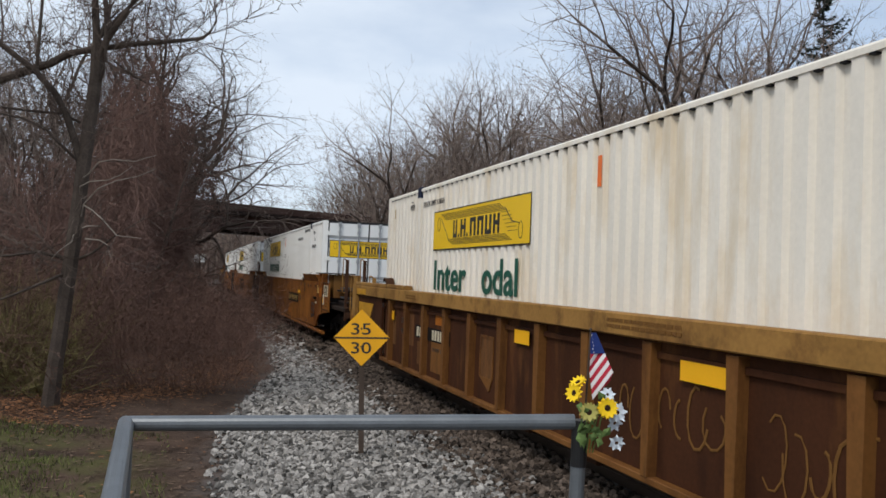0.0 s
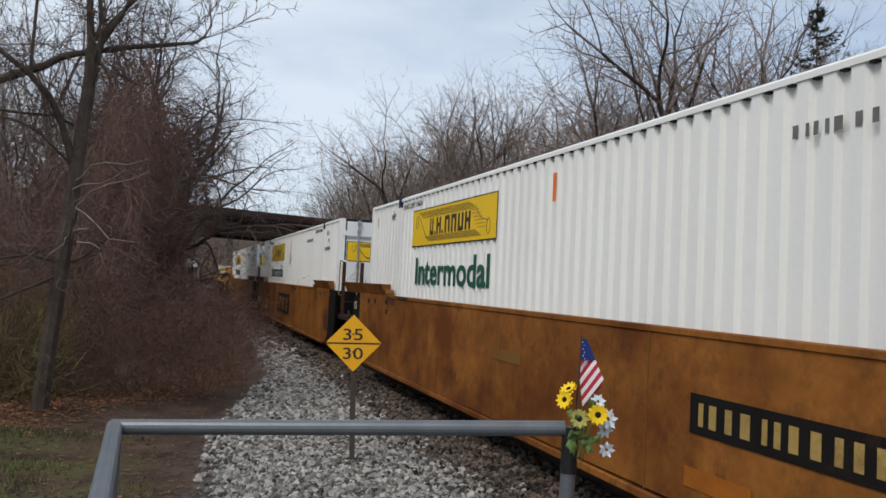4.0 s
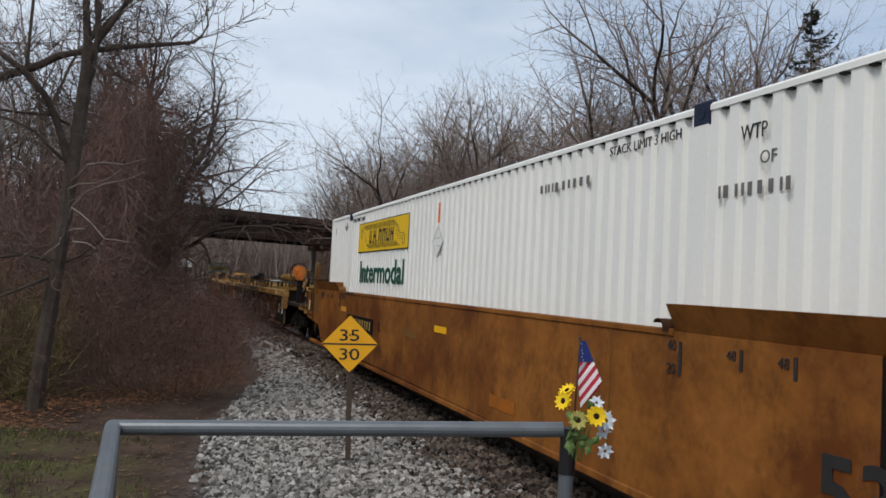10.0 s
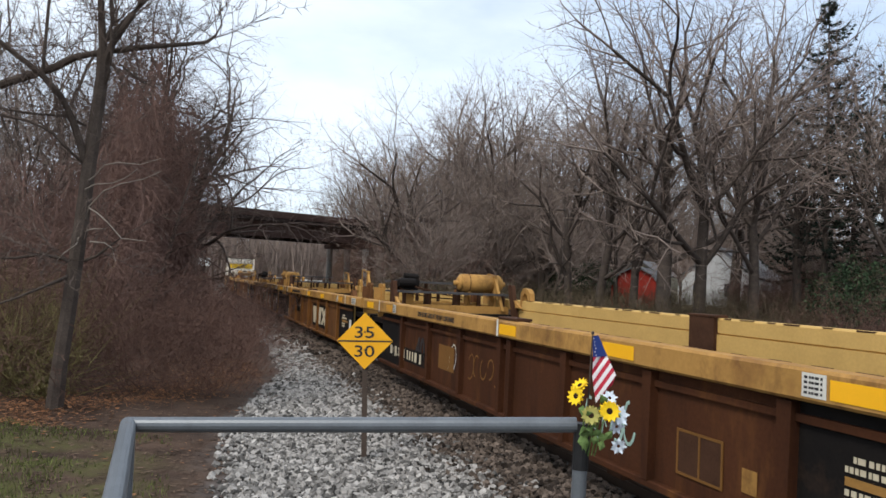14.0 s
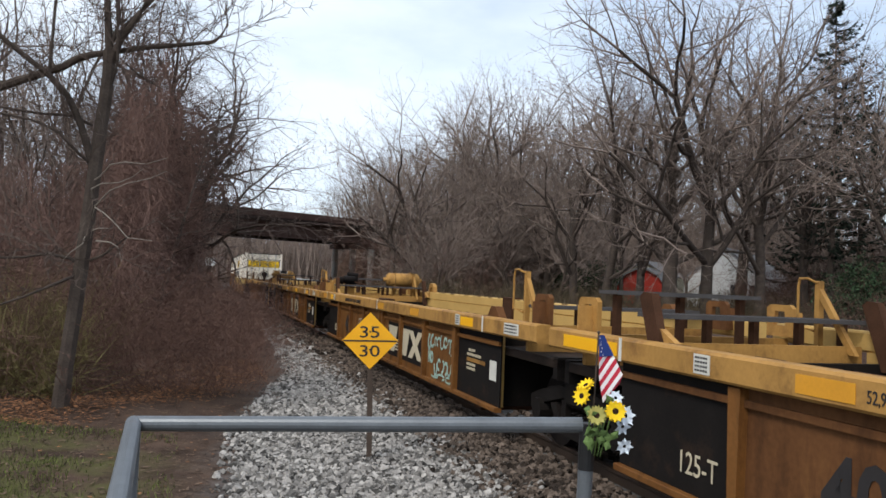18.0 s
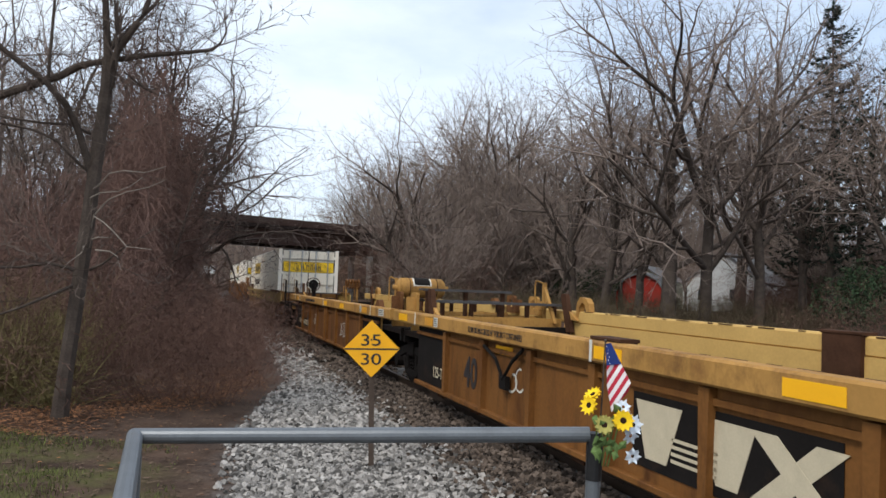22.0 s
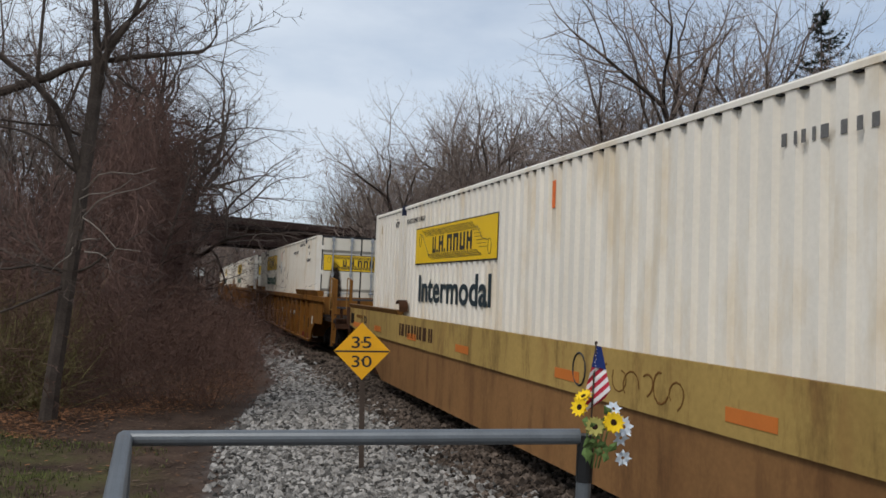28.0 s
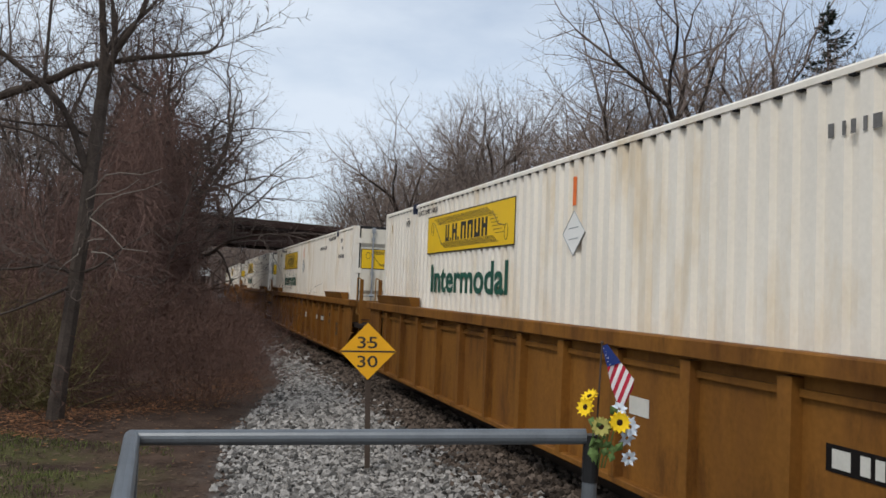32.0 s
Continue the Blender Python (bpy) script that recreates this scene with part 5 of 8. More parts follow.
def deck_end(parent, x_in, x_out, material, z=1.02, half=1.3):
    """The platform over a truck: deck plate, end sill and draft beams."""
    a, b = sorted((x_in, x_out))
    bm = bmesh.new()
    box(bm, a, b, -half, half, z - 0.10, z, 0.01)
    part("end_deck", bm, M_deck, parent)
    bm = bmesh.new()
    box(bm, a, b, -0.32, 0.32, 0.72, z - 0.1, 0.02)
    part("draft_beam", bm, M_black, parent)
    s = 1 if x_out > x_in else -1
    bm = bmesh.new()
    p, q = sorted((x_out - s * 0.10, x_out))
    box(bm, p, q, -half, half, z - 0.22, z + 0.02, 0.015)
    part("end_sill", bm, material, parent)


def grating(parent, x, y0, y1, z, wide=0.42, legs=4):
    """A raised walkway of steel bars across the car, on short legs."""
    g = bmesh.new()
    for i in range(6):
        xx = x - wide / 2 + i * wide / 5
        box(g, xx - 0.012, xx + 0.012, y0, y1, z - 0.04, z)
    for i in range(12):
        yy = y0 + (y1 - y0) * i / 11
        box(g, x - wide / 2, x + wide / 2, yy - 0.008, yy + 0.008, z - 0.035, z - 0.006)
    part("walkway", g, M_grate, parent)
    for i in range(legs):
        yy = y0 + 0.1 + (y1 - y0 - 0.2) * i / (legs - 1)
        g = bmesh.new()
        box(g, x - 0.04, x + 0.04, yy - 0.03, yy + 0.03, 1.0, z - 0.04)
        part("walkway_leg", g, M_brown, parent)


def coupler(parent, x, s):
    bm = bmesh.new()
    box(bm, *sorted((x - s * 0.3, x + s * 0.38)), -0.09, 0.09, 0.72, 0.90, 0.02)
    box(bm, *sorted((x + s * 0.32, x + s * 0.52)), -0.16, 0.16, 0.68, 0.96, 0.04)
    part("coupler", bm, M_truck, parent)
    bm = bmesh.new()
    tube(bm, [(x - s * 0.1, 0.35, 0.85), (x + s * 0.1, 0.36, 0.62), (x + s * 0.35, 0.28, 0.5), (x + s * 0.55, 0.22, 0.55)], 0.025, 6)
    part("air_hose", bm, M_tape, parent)


def handbrake(parent, x, y, z, gear=None):
    """The brake wheel faces along the car; its gear housing stands before it, towards the leading end."""
    bm = bmesh.new()
    ring = [(x, y + 0.27 * math.cos(a), z + 0.27 * math.sin(a)) for a in np.linspace(0, 6.283, 25)]
    tube(bm, ring, 0.022, 6, cap=False)
    for k in range(5):
        a = k * 1.257 + 0.4
        tube(bm, [(x - 0.05, y, z), (x, y + 0.27 * math.cos(a), z + 0.27 * math.sin(a))], 0.014, 5)
    part("brake_wheel", bm, M_brown, parent)
    bm = bmesh.new()
    tube(bm, [(x - 0.02, y, z), (x - 0.05, y, z)], 0.20, 18)
    tube(bm, [(x - 0.05, y, z), (x - 0.42, y, z)], 0.11, 18)
    tube(bm, [(x - 0.16, y, z - 0.15), (x - 0.44, y, z - 0.15)], 0.09, 14)
    box(bm, x - 0.30, x - 0.14, y - 0.10, y + 0.10, z - 0.26, z - 0.02, 0.03)
    for k in range(6):
        tube(bm, [(x - 0.34, y + 0.09 * math.cos(k * 1.05), z + 0.09 * math.sin(k * 1.05)), (x - 0.36, y + 0.09 * math.cos(k * 1.05), z + 0.09 * math.sin(k * 1.05))], 0.016, 6)
    part("brake_gear", bm, gear or M_brakewheel, parent, "hand brake gear housing")
    bm = bmesh.new()
    box(bm, x - 0.28, x - 0.14, y - 0.07, y + 0.07, 1.0, z - 0.24, 0.01)
    part("brake_stand", bm, M_black, parent)


def ribbed_side(ob, side, x0, x1, z0, zt, chord, ribs, plate, edge, inner, plate_y=1.34, out=1.43, dark=()):
    """One long wall of a ribbed well: plates between posts under a box-section chord."""
    s = side
    spans = [(x0, x1, plate)] if not dark else [(x0, dark[0], M_black), (dark[0], dark[1], plate), (dark[1], x1, M_black)]
    for a, b, mt in spans:
        bm = bmesh.new()
        box(bm, a, b, *sorted((s * (plate_y - 0.02), s * plate_y)), z0, zt - chord)
        part("side_plate", bm, mt, ob)
    for x in ribs:
        bm = bmesh.new()
        prism(bm, [(x - 0.045, z0 + 0.0), (x + 0.045, z0), (x + 0.065, zt - chord - 0.02), (x - 0.065, zt - chord - 0.02)], *sorted((s * plate_y, s * (out - 0.02))), 'y')
        part("rib", bm, edge if s > 0 else plate, ob)
    bm = bmesh.new()
    box(bm, x0, x1, *sorted((s * plate_y, s * (plate_y + 0.035))), zt - chord - 0.14, zt - chord - 0.09)
    part("stiffener", bm, plate, ob)
    bm = bmesh.new()
    box(bm, x0, x1, *sorted((s * (plate_y - 0.03), s * (out - 0.03))), z0 - 0.06, z0, 0.008)
    part("bottom_sill", bm, edge if s > 0 else plate, ob)
    bm = bmesh.new()
    box(bm, x0 + 0.05, x1 - 0.05, *sorted((s * (plate_y - 0.07), s * (plate_y - 0.024))), z0, zt - chord)
    part("inner_wall", bm, inner, ob)


def well_floor(ob, x0, x1, z=0.28):
    for i in range(int((x1 - x0) / 1.5) + 1):
        bm = bmesh.new()
        x = x0 + 0.3 + i * 1.5
        box(bm, x, x + 0.25, -1.3, 1.3, z - 0.1, z, 0.01)
        part("cross_beam", bm, M_brown, ob)
    for y in (-1.05, 0.85):
        bm = bmesh.new()
        box(bm, x0, x1, y, y + 0.2, z, z + 0.05)
        part("floor_strake", bm, M_brown, ob)


def bulkhead(ob, x, half, z0, z1, material, t=0.08):
    bm = bmesh.new()
    box(bm, x, x + t, -half, half, z0, z1, 0.01)
    part("bulkhead", bm, material, ob)


def loaded_ribbed(lead, label, plate, edge, chord_mat, zt, chord, lead_end, trail_end, raised, z0=0.33):
    """A ribbed well with a 53-foot container in it; x = 0 at the container's doors."""
    ob = thing("well_car", label, "well car", "well cars of the train")
    x0, x1 = 0.2, CL - 0.2
    ribs = [CL / 2 + (i - 7) * 1.04 for i in range(15)]
    for s in (1, -1):
        ribbed_side(ob, s, x0, x1, z0, zt, chord, ribs, plate, edge, plate, 1.33, 1.44)
        bm = bmesh.new()
        box(bm, lead_end + 0.9, trail_end - 0.9, *sorted((s * 1.31, s * 1.46)), zt - chord, zt, 0.012)
        part("top_chord", bm, chord_mat, ob)
        if raised:
            for a, b in ((lead_end + 1.9, 2.6), (CL - 2.6, trail_end - 1.9)):
                bm = bmesh.new()
                prism(bm, [(s * 1.30, zt + 0.003), (s * 1.44, zt + 0.003), (s * 1.49, zt + 0.15), (s * 1.30, zt + 0.15)][::s], a, b, 'x')
                part("raised_chord", bm, chord_mat, ob)
    well_floor(ob, x0, x1)
    bulkhead(ob, -0.06, 1.3, 0.4, zt - 0.02, edge)
    bulkhead(ob, CL + 0.02, 1.3, 0.4, zt - 0.02, edge)
    return ob


def chord_curl(ob, x, y, z, material, size=1.0):
    """A guide foot of bent plate at the end of a chord: a curled strap over a small web."""
    out, inn = [], []
    for k in range(9):
        a = math.pi * (0.02 + 0.80 * k / 8)
        out.append((-0.14 * math.cos(a) + 0.02, 0.05 + 0.125 * math.sin(a)))
        inn.append((-0.118 * math.cos(a) + 0.02, 0.05 + 0.103 * math.sin(a)))
    bm = bmesh.new()
    prism(bm, [(-0.12, -0.02)] + out + inn[::-1] + [(-0.098, -0.02)], y - 0.075, y + 0.075, 'y')
    o = part("guide_foot", bm, material, ob)
    o.matrix_local = Matrix.Translation((x, 0, z)) @ Matrix.Diagonal((size, 1, size, 1))
    bm = bmesh.new()
    prism(bm, [(-0.095, -0.02), (-0.095, 0.06), (-0.06, 0.125), (0.0, 0.14), (0.06, -0.02)], y - 0.02, y + 0.02, 'y')
    part("web_plate", bm, M_chord, o)


def roll(ob, lead, f, b, z=0.0):
    ROLLING.append((ob, lead, f, b, z))


def place_container(lead, paint, **bits):
    src = CONTAINERS[0] if paint is M_white else CONTAINERS[1] if bits.get("drop") else CONTAINERS[2]
    ob = copy_thing(src, Matrix())
    container_bits(ob, **bits)
    roll(ob, lead, 0.5, CL - 0.5, 0.355)
    return ob


CONTAINERS = [container_base(M_white), container_base(M_cream, 0.165), container_base(M_cream)]
CONTAINERS[2]["label"] = CONTAINERS[1]["label"] = "cream-white corrugated steel freight container with yellow sign panels"
LEADS = dict(A=-1.47, B=21.97, C=41.40, D=60.66, E=165.42, G=188.77, H=208.10, I=227.45, J=250.9, K=270.3, L=289.7)


def car_rusty():
    """The rusted ribbed car that passes first."""
    lead = LEADS["A"]
    ob = loaded_ribbed(lead, "rusted brown ribbed well car with a dull yellow top chord, loaded", M_rusty, M_ochre, M_chord, 1.59, 0.19, -3.2, 19.2, False)
    deck_end(ob, CL + 0.1, 19.2, M_chord)
    deck_end(ob, -0.1, -3.2, M_chord)
    grating(ob, 17.4, -1.2, 1.2, 1.42)
    for s in (1, -1):
        arch = [(15.95, 0.33), (16.35, 0.42), (16.62, 0.75), (16.95, 0.93), (17.6, 0.97), (18.25, 0.97), (18.25, 1.4), (15.95, 1.4)]
        flat_side(ob, "end_skirt", arch, *sorted((s * 1.35, s * 1.40)), M_rusty)
        flat_side(ob, "yellow_skirt_band", [(16.85, 1.0), (17.9, 1.0), (17.9, 1.26), (16.62, 1.26)], *sorted((s * 1.402, s * 1.408)), M_yworn)
        flat_side(ob, "end_block", [(18.0, 0.95), (18.32, 0.95), (18.32, 1.6), (18.0, 1.6)], *sorted((s * 1.30, s * 1.47)), M_chord)
        flat_side(ob, "step_beam", [(18.3, 0.86), (19.2, 0.80), (19.2, 1.0), (18.3, 1.04)], *sorted((s * 1.22, s * 1.32)), M_gold)
        for k in range(3):
            bm = bmesh.new()
            box(bm, 14.3 + 1.3 * k, 15.55 + 1.3 * k, *sorted((s * 1.30, s * 1.45)), 1.593, 1.66, 0.01)
            part("cap_plate", bm, M_chord, ob)
    words("lettering", "53", 0.10, 15.9, 1.404, 1.22, M_ink, ob)
    words("lettering", "20", 0.09, 14.44, 1.425, 1.05, M_ink, ob)
    words("lettering", "40", 0.09, 14.44, 1.425, 0.88, M_ink, ob)
    patch("pale_patch", 15.1, 15.55, 0.62, 1.12, 1.335, M_rustplate, ob)
    patch("pale_patch", 14.0, 14.3, 0.7, 1.2, 1.333, M_rustplate, ob)
    ladder(ob, 19.1, 1.25, 0.5, 1.75, M_chord)
    coupler(ob, 19.1, 1)
    chord_curl(ob, 15.6, 1.38, 1.60, M_brown)
    y = 1.464
    patch("reflective_patch", 15.15, 15.5, 1.05, 1.2, 1.37, M_yreflect, ob)
    patch("reflective_patch", 6.1, 6.65, 1.13, 1.28, 1.37, M_yreflect, ob)
    patch("reflective_patch", 9.4, 9.8, 1.13, 1.28, 1.37, M_yreflect, ob)
    patch("yellow_band", 17.1, 17.9, 1.42, 1.53, 1.464, M_yworn, ob)
    bars("stencil", 7.6, y, 1.46, 1.1, 0.028, 15, M_lower, ob, fill=0.8)
    patch("number_board", 12.15, 13.9, 0.86, 1.06, 1.338, M_black, ob, "black band with pale number bars")
    bars("number_bar", 12.98, 1.342, 0.885, 0.76, 0.15, 6, M_stencil, ob)
    bars("number_bar", 13.80, 1.342, 0.885, 0.56, 0.15, 4, M_stencil, ob)
    patch("worn_panel", 12.18, 13.02, 0.42, 0.858, 1.336, M_ochre, ob)
    words("lettering", "LD LMT", 0.06, 12.95, 1.34, 0.72, M_ink, ob, width=0.34)
    bars("number_bar", 12.56, 1.34, 0.72, 0.34, 0.06, 6, M_ink, ob)
    patch("worn_panel", 13.2, 13.75, 0.45, 0.80, 1.336, M_rustplate, ob)
    patch("worn_panel", 12.35, 12.85, 1.12, 1.27, 1.336, M_orangeworn, ob)
    bm = bmesh.new()
    for q0, q1, z0, z1 in ((10.5, 10.95, 1.10, 1.13), (10.5, 10.53, 0.62, 1.10), (10.92, 10.95, 0.62, 1.10)):
        box(bm, q0, q1, 1.332, 1.345, z0, z1)
    prism(bm, [(10.5, 0.62), (10.95, 0.62), (10.6, 0.46)], 1.332, 1.345, 'y')
    part("shield_outline", bm, M_ochre, ob, "worn ochre shield outline")
    patch("worn_panel", 10.53, 10.92, 0.62, 1.10, 1.336, M_rustplate, ob)
    bars("stencil", 7.6, y, 1.51, 1.1, 0.028, 16, M_lower, ob, fill=0.8)
    bars("stencil", 14.1, y, 1.50, 0.55, 0.022, 10, M_lower, ob, fill=0.8)
    bars("stencil", 14.1, y, 1.46, 0.6, 0.022, 11, M_lower, ob, fill=0.8)
    scribble(ob, 6.2, 1.336, 0.5, 1.4, 0.6, M_lower, 2)
    scribble(ob, 4.4, 1.336, 0.5, 1.4, 0.6, M_lower, 5)
    roll(ob, lead, -1.8, 17.8)
    put_truck(lead + 17.75)
    put_truck(lead - 1.75)
    place_container(lead, M_cream, word="Inter odal", placard=False, drop=0.165)


def scribble(parent, x, y, z, w, h, material, seed, loops=7, r=0.012):
    """A sprayed tag: a few looping strokes, no letters."""
    rng = random.Random(seed)
    for k in range(loops):
        bm = bmesh.new()
        cx = (k + 0.5) / loops * w
        a0, a1 = rng.uniform(0, 6.28), rng.uniform(3.0, 5.2)
        rx, rz = w / loops * rng.uniform(0.35, 0.6), h * rng.uniform(0.25, 0.5)
        cz, drip = h * rng.uniform(0.4, 0.6), rng.uniform(-0.2, 0.5)
        pts = [(-(cx + rx * math.cos(a0 + a1 * i / 9) + drip * rx * i / 9), 0, cz + rz * math.sin(a0 + a1 * i / 9) * (1 - 0.3 * i / 9)) for i in range(10)]
        tube(bm, pts, r * rng.uniform(0.7, 1.2), 4)
        for v in bm.verts:
            v.co.y *= 0.2
        o = part("spray_stroke", bm, material, parent)
        o.location = (x + w, y, z)


def smooth_car(key, first=False, last=False):
    """One unit of the smooth-sided orange-brown three-unit car."""
    lead = LEADS[key]
    ob = thing("well_car", "smooth-sided weathered orange-brown well car, loaded with a container", "well car", "well cars of the train")
    xa, xb = (-1.9, CL + 0.2) if first else (0.3, CL + 2.2) if last else (0.3, CL + 0.2)
    for s in (1, -1):
        lo = [(xa, 1.57), (xa, 0.84)] + ([(-1.0, 0.76), (-0.45, 0.68), (-0.05, 0.36)] if first else [(xa, 0.50), (xa + 0.22, 0.3)])
        hi = ([(CL + 0.1, 0.36), (CL + 0.5, 0.72)] if last else [(xb - 0.22, 0.3), (xb, 0.50)]) + [(xb, 0.82 if last else 1.0), (xb, 1.57)]
        flat_side(ob, "side_plate", (lo + hi)[::-1] if s > 0 else (lo + hi)[::-1], *sorted((s * 1.37, s * 1.41)), M_orange)
        for a, b in ((-0.32 if first else xa - 0.15, 2.12), (CL - 1.80, CL + 0.75 if last else xb + 1.3)):
            bm = bmesh.new()
            prism(bm, [(s * 1.33, 1.572), (s * 1.40, 1.572), (s * 1.50, 1.77), (s * 1.33, 1.77)][::s], a, b, 'x')
            part("flared_lip", bm, M_orange, ob)
        bm = bmesh.new()
        box(bm, xa + 0.7, xb - 0.7, *sorted((s * 1.34, s * 1.43)), 0.24, 0.31, 0.01)
        part("bottom_sill", bm, M_orange, ob)
        bm = bmesh.new()
        box(bm, 2.13, CL - 1.81, *sorted((s * 1.36, s * 1.425)), 1.53, 1.585, 0.008)
        part("top_edge", bm, M_orange, ob)
        chord_curl(ob, CL - 2.0, s * 1.40, 1.57, M_lower, 0.6)
        chord_curl(ob, 2.24, s * 1.40, 1.57, M_brown, 0.5)
    well_floor(ob, 0.3, CL - 0.3)
    # bulkheads are black to hold the shade between the units
    bulkhead(ob, -0.1, 1.33, 0.4, 1.55, M_black)
    bulkhead(ob, CL + 0.05, 1.33, 0.4, 1.55, M_black)
    for s in (1, -1):
        for a, b in ((-0.4, 0.3), (CL + 0.2, CL + 0.5)):
            if (first and a < 0) or (last and a > 0):
                continue
            flat_side(ob, "end_plate", [(a, 0.42), (b + (0.5 if a < 0 else 0), 0.38), (b, 1.565), (a, 1.565)], *sorted((s * 1.365, s * 1.405)), M_black)
    y = 1.416
    if first:
        deck_end(ob, -0.1, -3.55, M_brown)
        for z in (1.25, 1.48):
            grating(ob, -2.6, -1.1, 1.15, z, 0.9)
        ladder(ob, -3.1, 1.2, 0.7, 2.14, M_brown)
        ladder(ob, -3.4, -0.75, 0.7, 2.0, M_chord, top=False, sides=(0,))
        coupler(ob, -3.5, -1)
        for a, b in ((-0.56, -0.42), (-1.12, -0.98)):
            bm = bmesh.new()
            box(bm, a, b, 1.30, 1.435, 1.44, 1.79, 0.01)
            part("lip_post", bm, M_orange, ob)
        for a, b in ((-0.86, -0.06), (-2.0, -1.16)):
            bm = bmesh.new()
            box(bm, a, b, 0.75, 1.44, 1.79, 1.82, 0.006)
            part("top_plate", bm, M_deck, ob)
        bm = bmesh.new()
        box(bm, -1.9, -1.14, 0.6, 1.28, 1.2, 1.78, 0.01)
        part("pocket_box", bm, M_lower, ob)
        bm = bmesh.new()
        for q0, q1, z0, z1 in ((-1.82, -1.34, 1.22, 1.245), (-1.82, -1.34, 1.475, 1.5), (-1.365, -1.34, 1.245, 1.475), (-1.82, -1.795, 1.245, 1.475), (-1.60, -1.58, 1.245, 1.475)):
            box(bm, q0, q1, y - 0.002, y + 0.018, z0, z1)
        part("holder_frame", bm, M_stencil, ob, "pale frame of the card holder")
        patch("card_holder", -1.80, -1.36, 1.24, 1.48, y, M_black, ob)
        patch("notice", -1.30, -1.13, 1.0, 1.26, y, M_whitemark, ob, "worn yellow and white notice")
        patch("notice_mark", -1.24, -1.14, 1.03, 1.2, y + 0.005, M_yreflect, ob)
        bm = bmesh.new()
        for q0, q1, z0, z1 in ((-0.47, -0.25, 1.27, 1.285), (-0.47, -0.25, 1.465, 1.48), (-0.47, -0.455, 1.285, 1.465), (-0.265, -0.25, 1.285, 1.465), (-0.37, -0.36, 1.285, 1.465)):
            box(bm, q0, q1, y - 0.002, y + 0.01, z0, z1)
        part("square_mark", bm, M_inner, ob, "thin yellow square frame")
        patch("worn_square", -0.455, -0.265, 1.285, 1.465, y, M_gold, ob)
        bm = bmesh.new()
        box(bm, -0.12, 0.14, y, y + 0.05, 1.09, 1.16, 0.012)
        part("lift_lug", bm, M_black, ob)
        bm = bmesh.new()
        box(bm, -1.06, -1.03, y - 0.004, y + 0.012, 0.78, 1.44)
        box(bm, -1.9, -1.06, y - 0.004, y + 0.012, 0.86, 0.89)
        box(bm, -1.9, -1.06, y - 0.004, y + 0.012, 1.54, 1.57)
        part("seam_bar", bm, M_brown, ob)["kind"] = "stuff"
        patch("worn_patch", -0.98, -0.55, 1.18, 1.42, y, M_orangeworn, ob, "brighter orange worn patch")
        for k in range(5):
            bars("stencil", -0.52, y, 1.10 - 0.055 * k, 0.42 - 0.03 * (k % 3), 0.028, 7, M_lower, ob, fill=0.75)
        bars("stencil", -1.42, y, 1.02, 0.42, 0.04, 6, M_lower, ob, fill=0.75)
        bars("stencil", -1.42, y, 0.95, 0.36, 0.04, 5, M_lower, ob, fill=0.75)
        bars("stencil", 0.1, y, 0.98, 0.3, 0.045, 5, M_stencil, ob, fill=0.6)
        for x, z, w in ((-2.5, 1.46, 1.1), (-2.7, 1.2, 1.0)):
            bm = bmesh.new()
            box(bm, x - w / 2, x + w / 2, -1.2, 1.2, z - 0.09, z - 0.045, 0.008)
            part("walkway_plank", bm, M_deck, ob)
    else:
        deck_end(ob, -0.1, -1.6, M_black)
        ladder(ob, -0.42, 1.22, 0.9, 2.22, M_brown)
    if last:
        deck_end(ob, CL + 0.1, CL + 2.95, M_brown)
        ladder(ob, CL + 2.9, -1.2, 0.6, 1.95, M_brown, sides=(0,))
        grating(ob, CL + 1.6, -1.1, 1.15, 1.46, 0.7)
        coupler(ob, CL + 2.9, 1)
        handbrake(ob, CL + 2.75, -0.2, 2.23, M_ochre)
        for a, b in ((CL + 0.80, CL + 0.92), (CL + 1.18, CL + 1.30)):
            bm = bmesh.new()
            box(bm, a, b, 1.30, 1.435, 1.45, 1.79, 0.01)
            part("lip_post", bm, M_ochre, ob)
        bm = bmesh.new()
        box(bm, CL + 0.76, CL + 1.95, 0.75, 1.44, 1.79, 1.82, 0.006)
        part("top_plate", bm, M_brown, ob)
        # black box that stands for the darkness inside the opening behind the posts
        bm = bmesh.new()
        box(bm, CL + 0.78, CL + 1.9, 0.6, 1.28, 1.2, 1.78, 0.01)
        part("pocket_box", bm, M_black, ob)
        bm = bmesh.new()
        for q0, q1, z0, z1 in ((1.40, 1.76, 1.24, 1.265), (1.40, 1.76, 1.445, 1.47), (1.40, 1.425, 1.265, 1.445), (1.735, 1.76, 1.265, 1.445)):
            box(bm, CL + q0, CL + q1, y - 0.002, y + 0.018, z0, z1)
        part("holder_frame", bm, M_gold, ob, "yellow frame of the card holder")
        patch("card_holder", CL + 1.42, CL + 1.74, 1.26, 1.45, y, M_black, ob)
        patch("dark_patch", CL + 1.36, CL + 1.78, 1.0, 1.2, y, M_brown, ob)
        patch("notice", CL + 1.80, CL + 1.98, 1.02, 1.27, y, M_whitemark, ob, "worn yellow and white notice")
        patch("notice_mark", CL + 1.83, CL + 1.93, 1.06, 1.2, y + 0.005, M_yreflect, ob)
        words("lettering", "53", 0.13, CL + 0.10, y, 1.40, M_ink, ob)
        patch("length_mark", CL + 0.14, CL + 0.18, 1.30, 1.53, y, M_ink, ob)
        bm = bmesh.new()
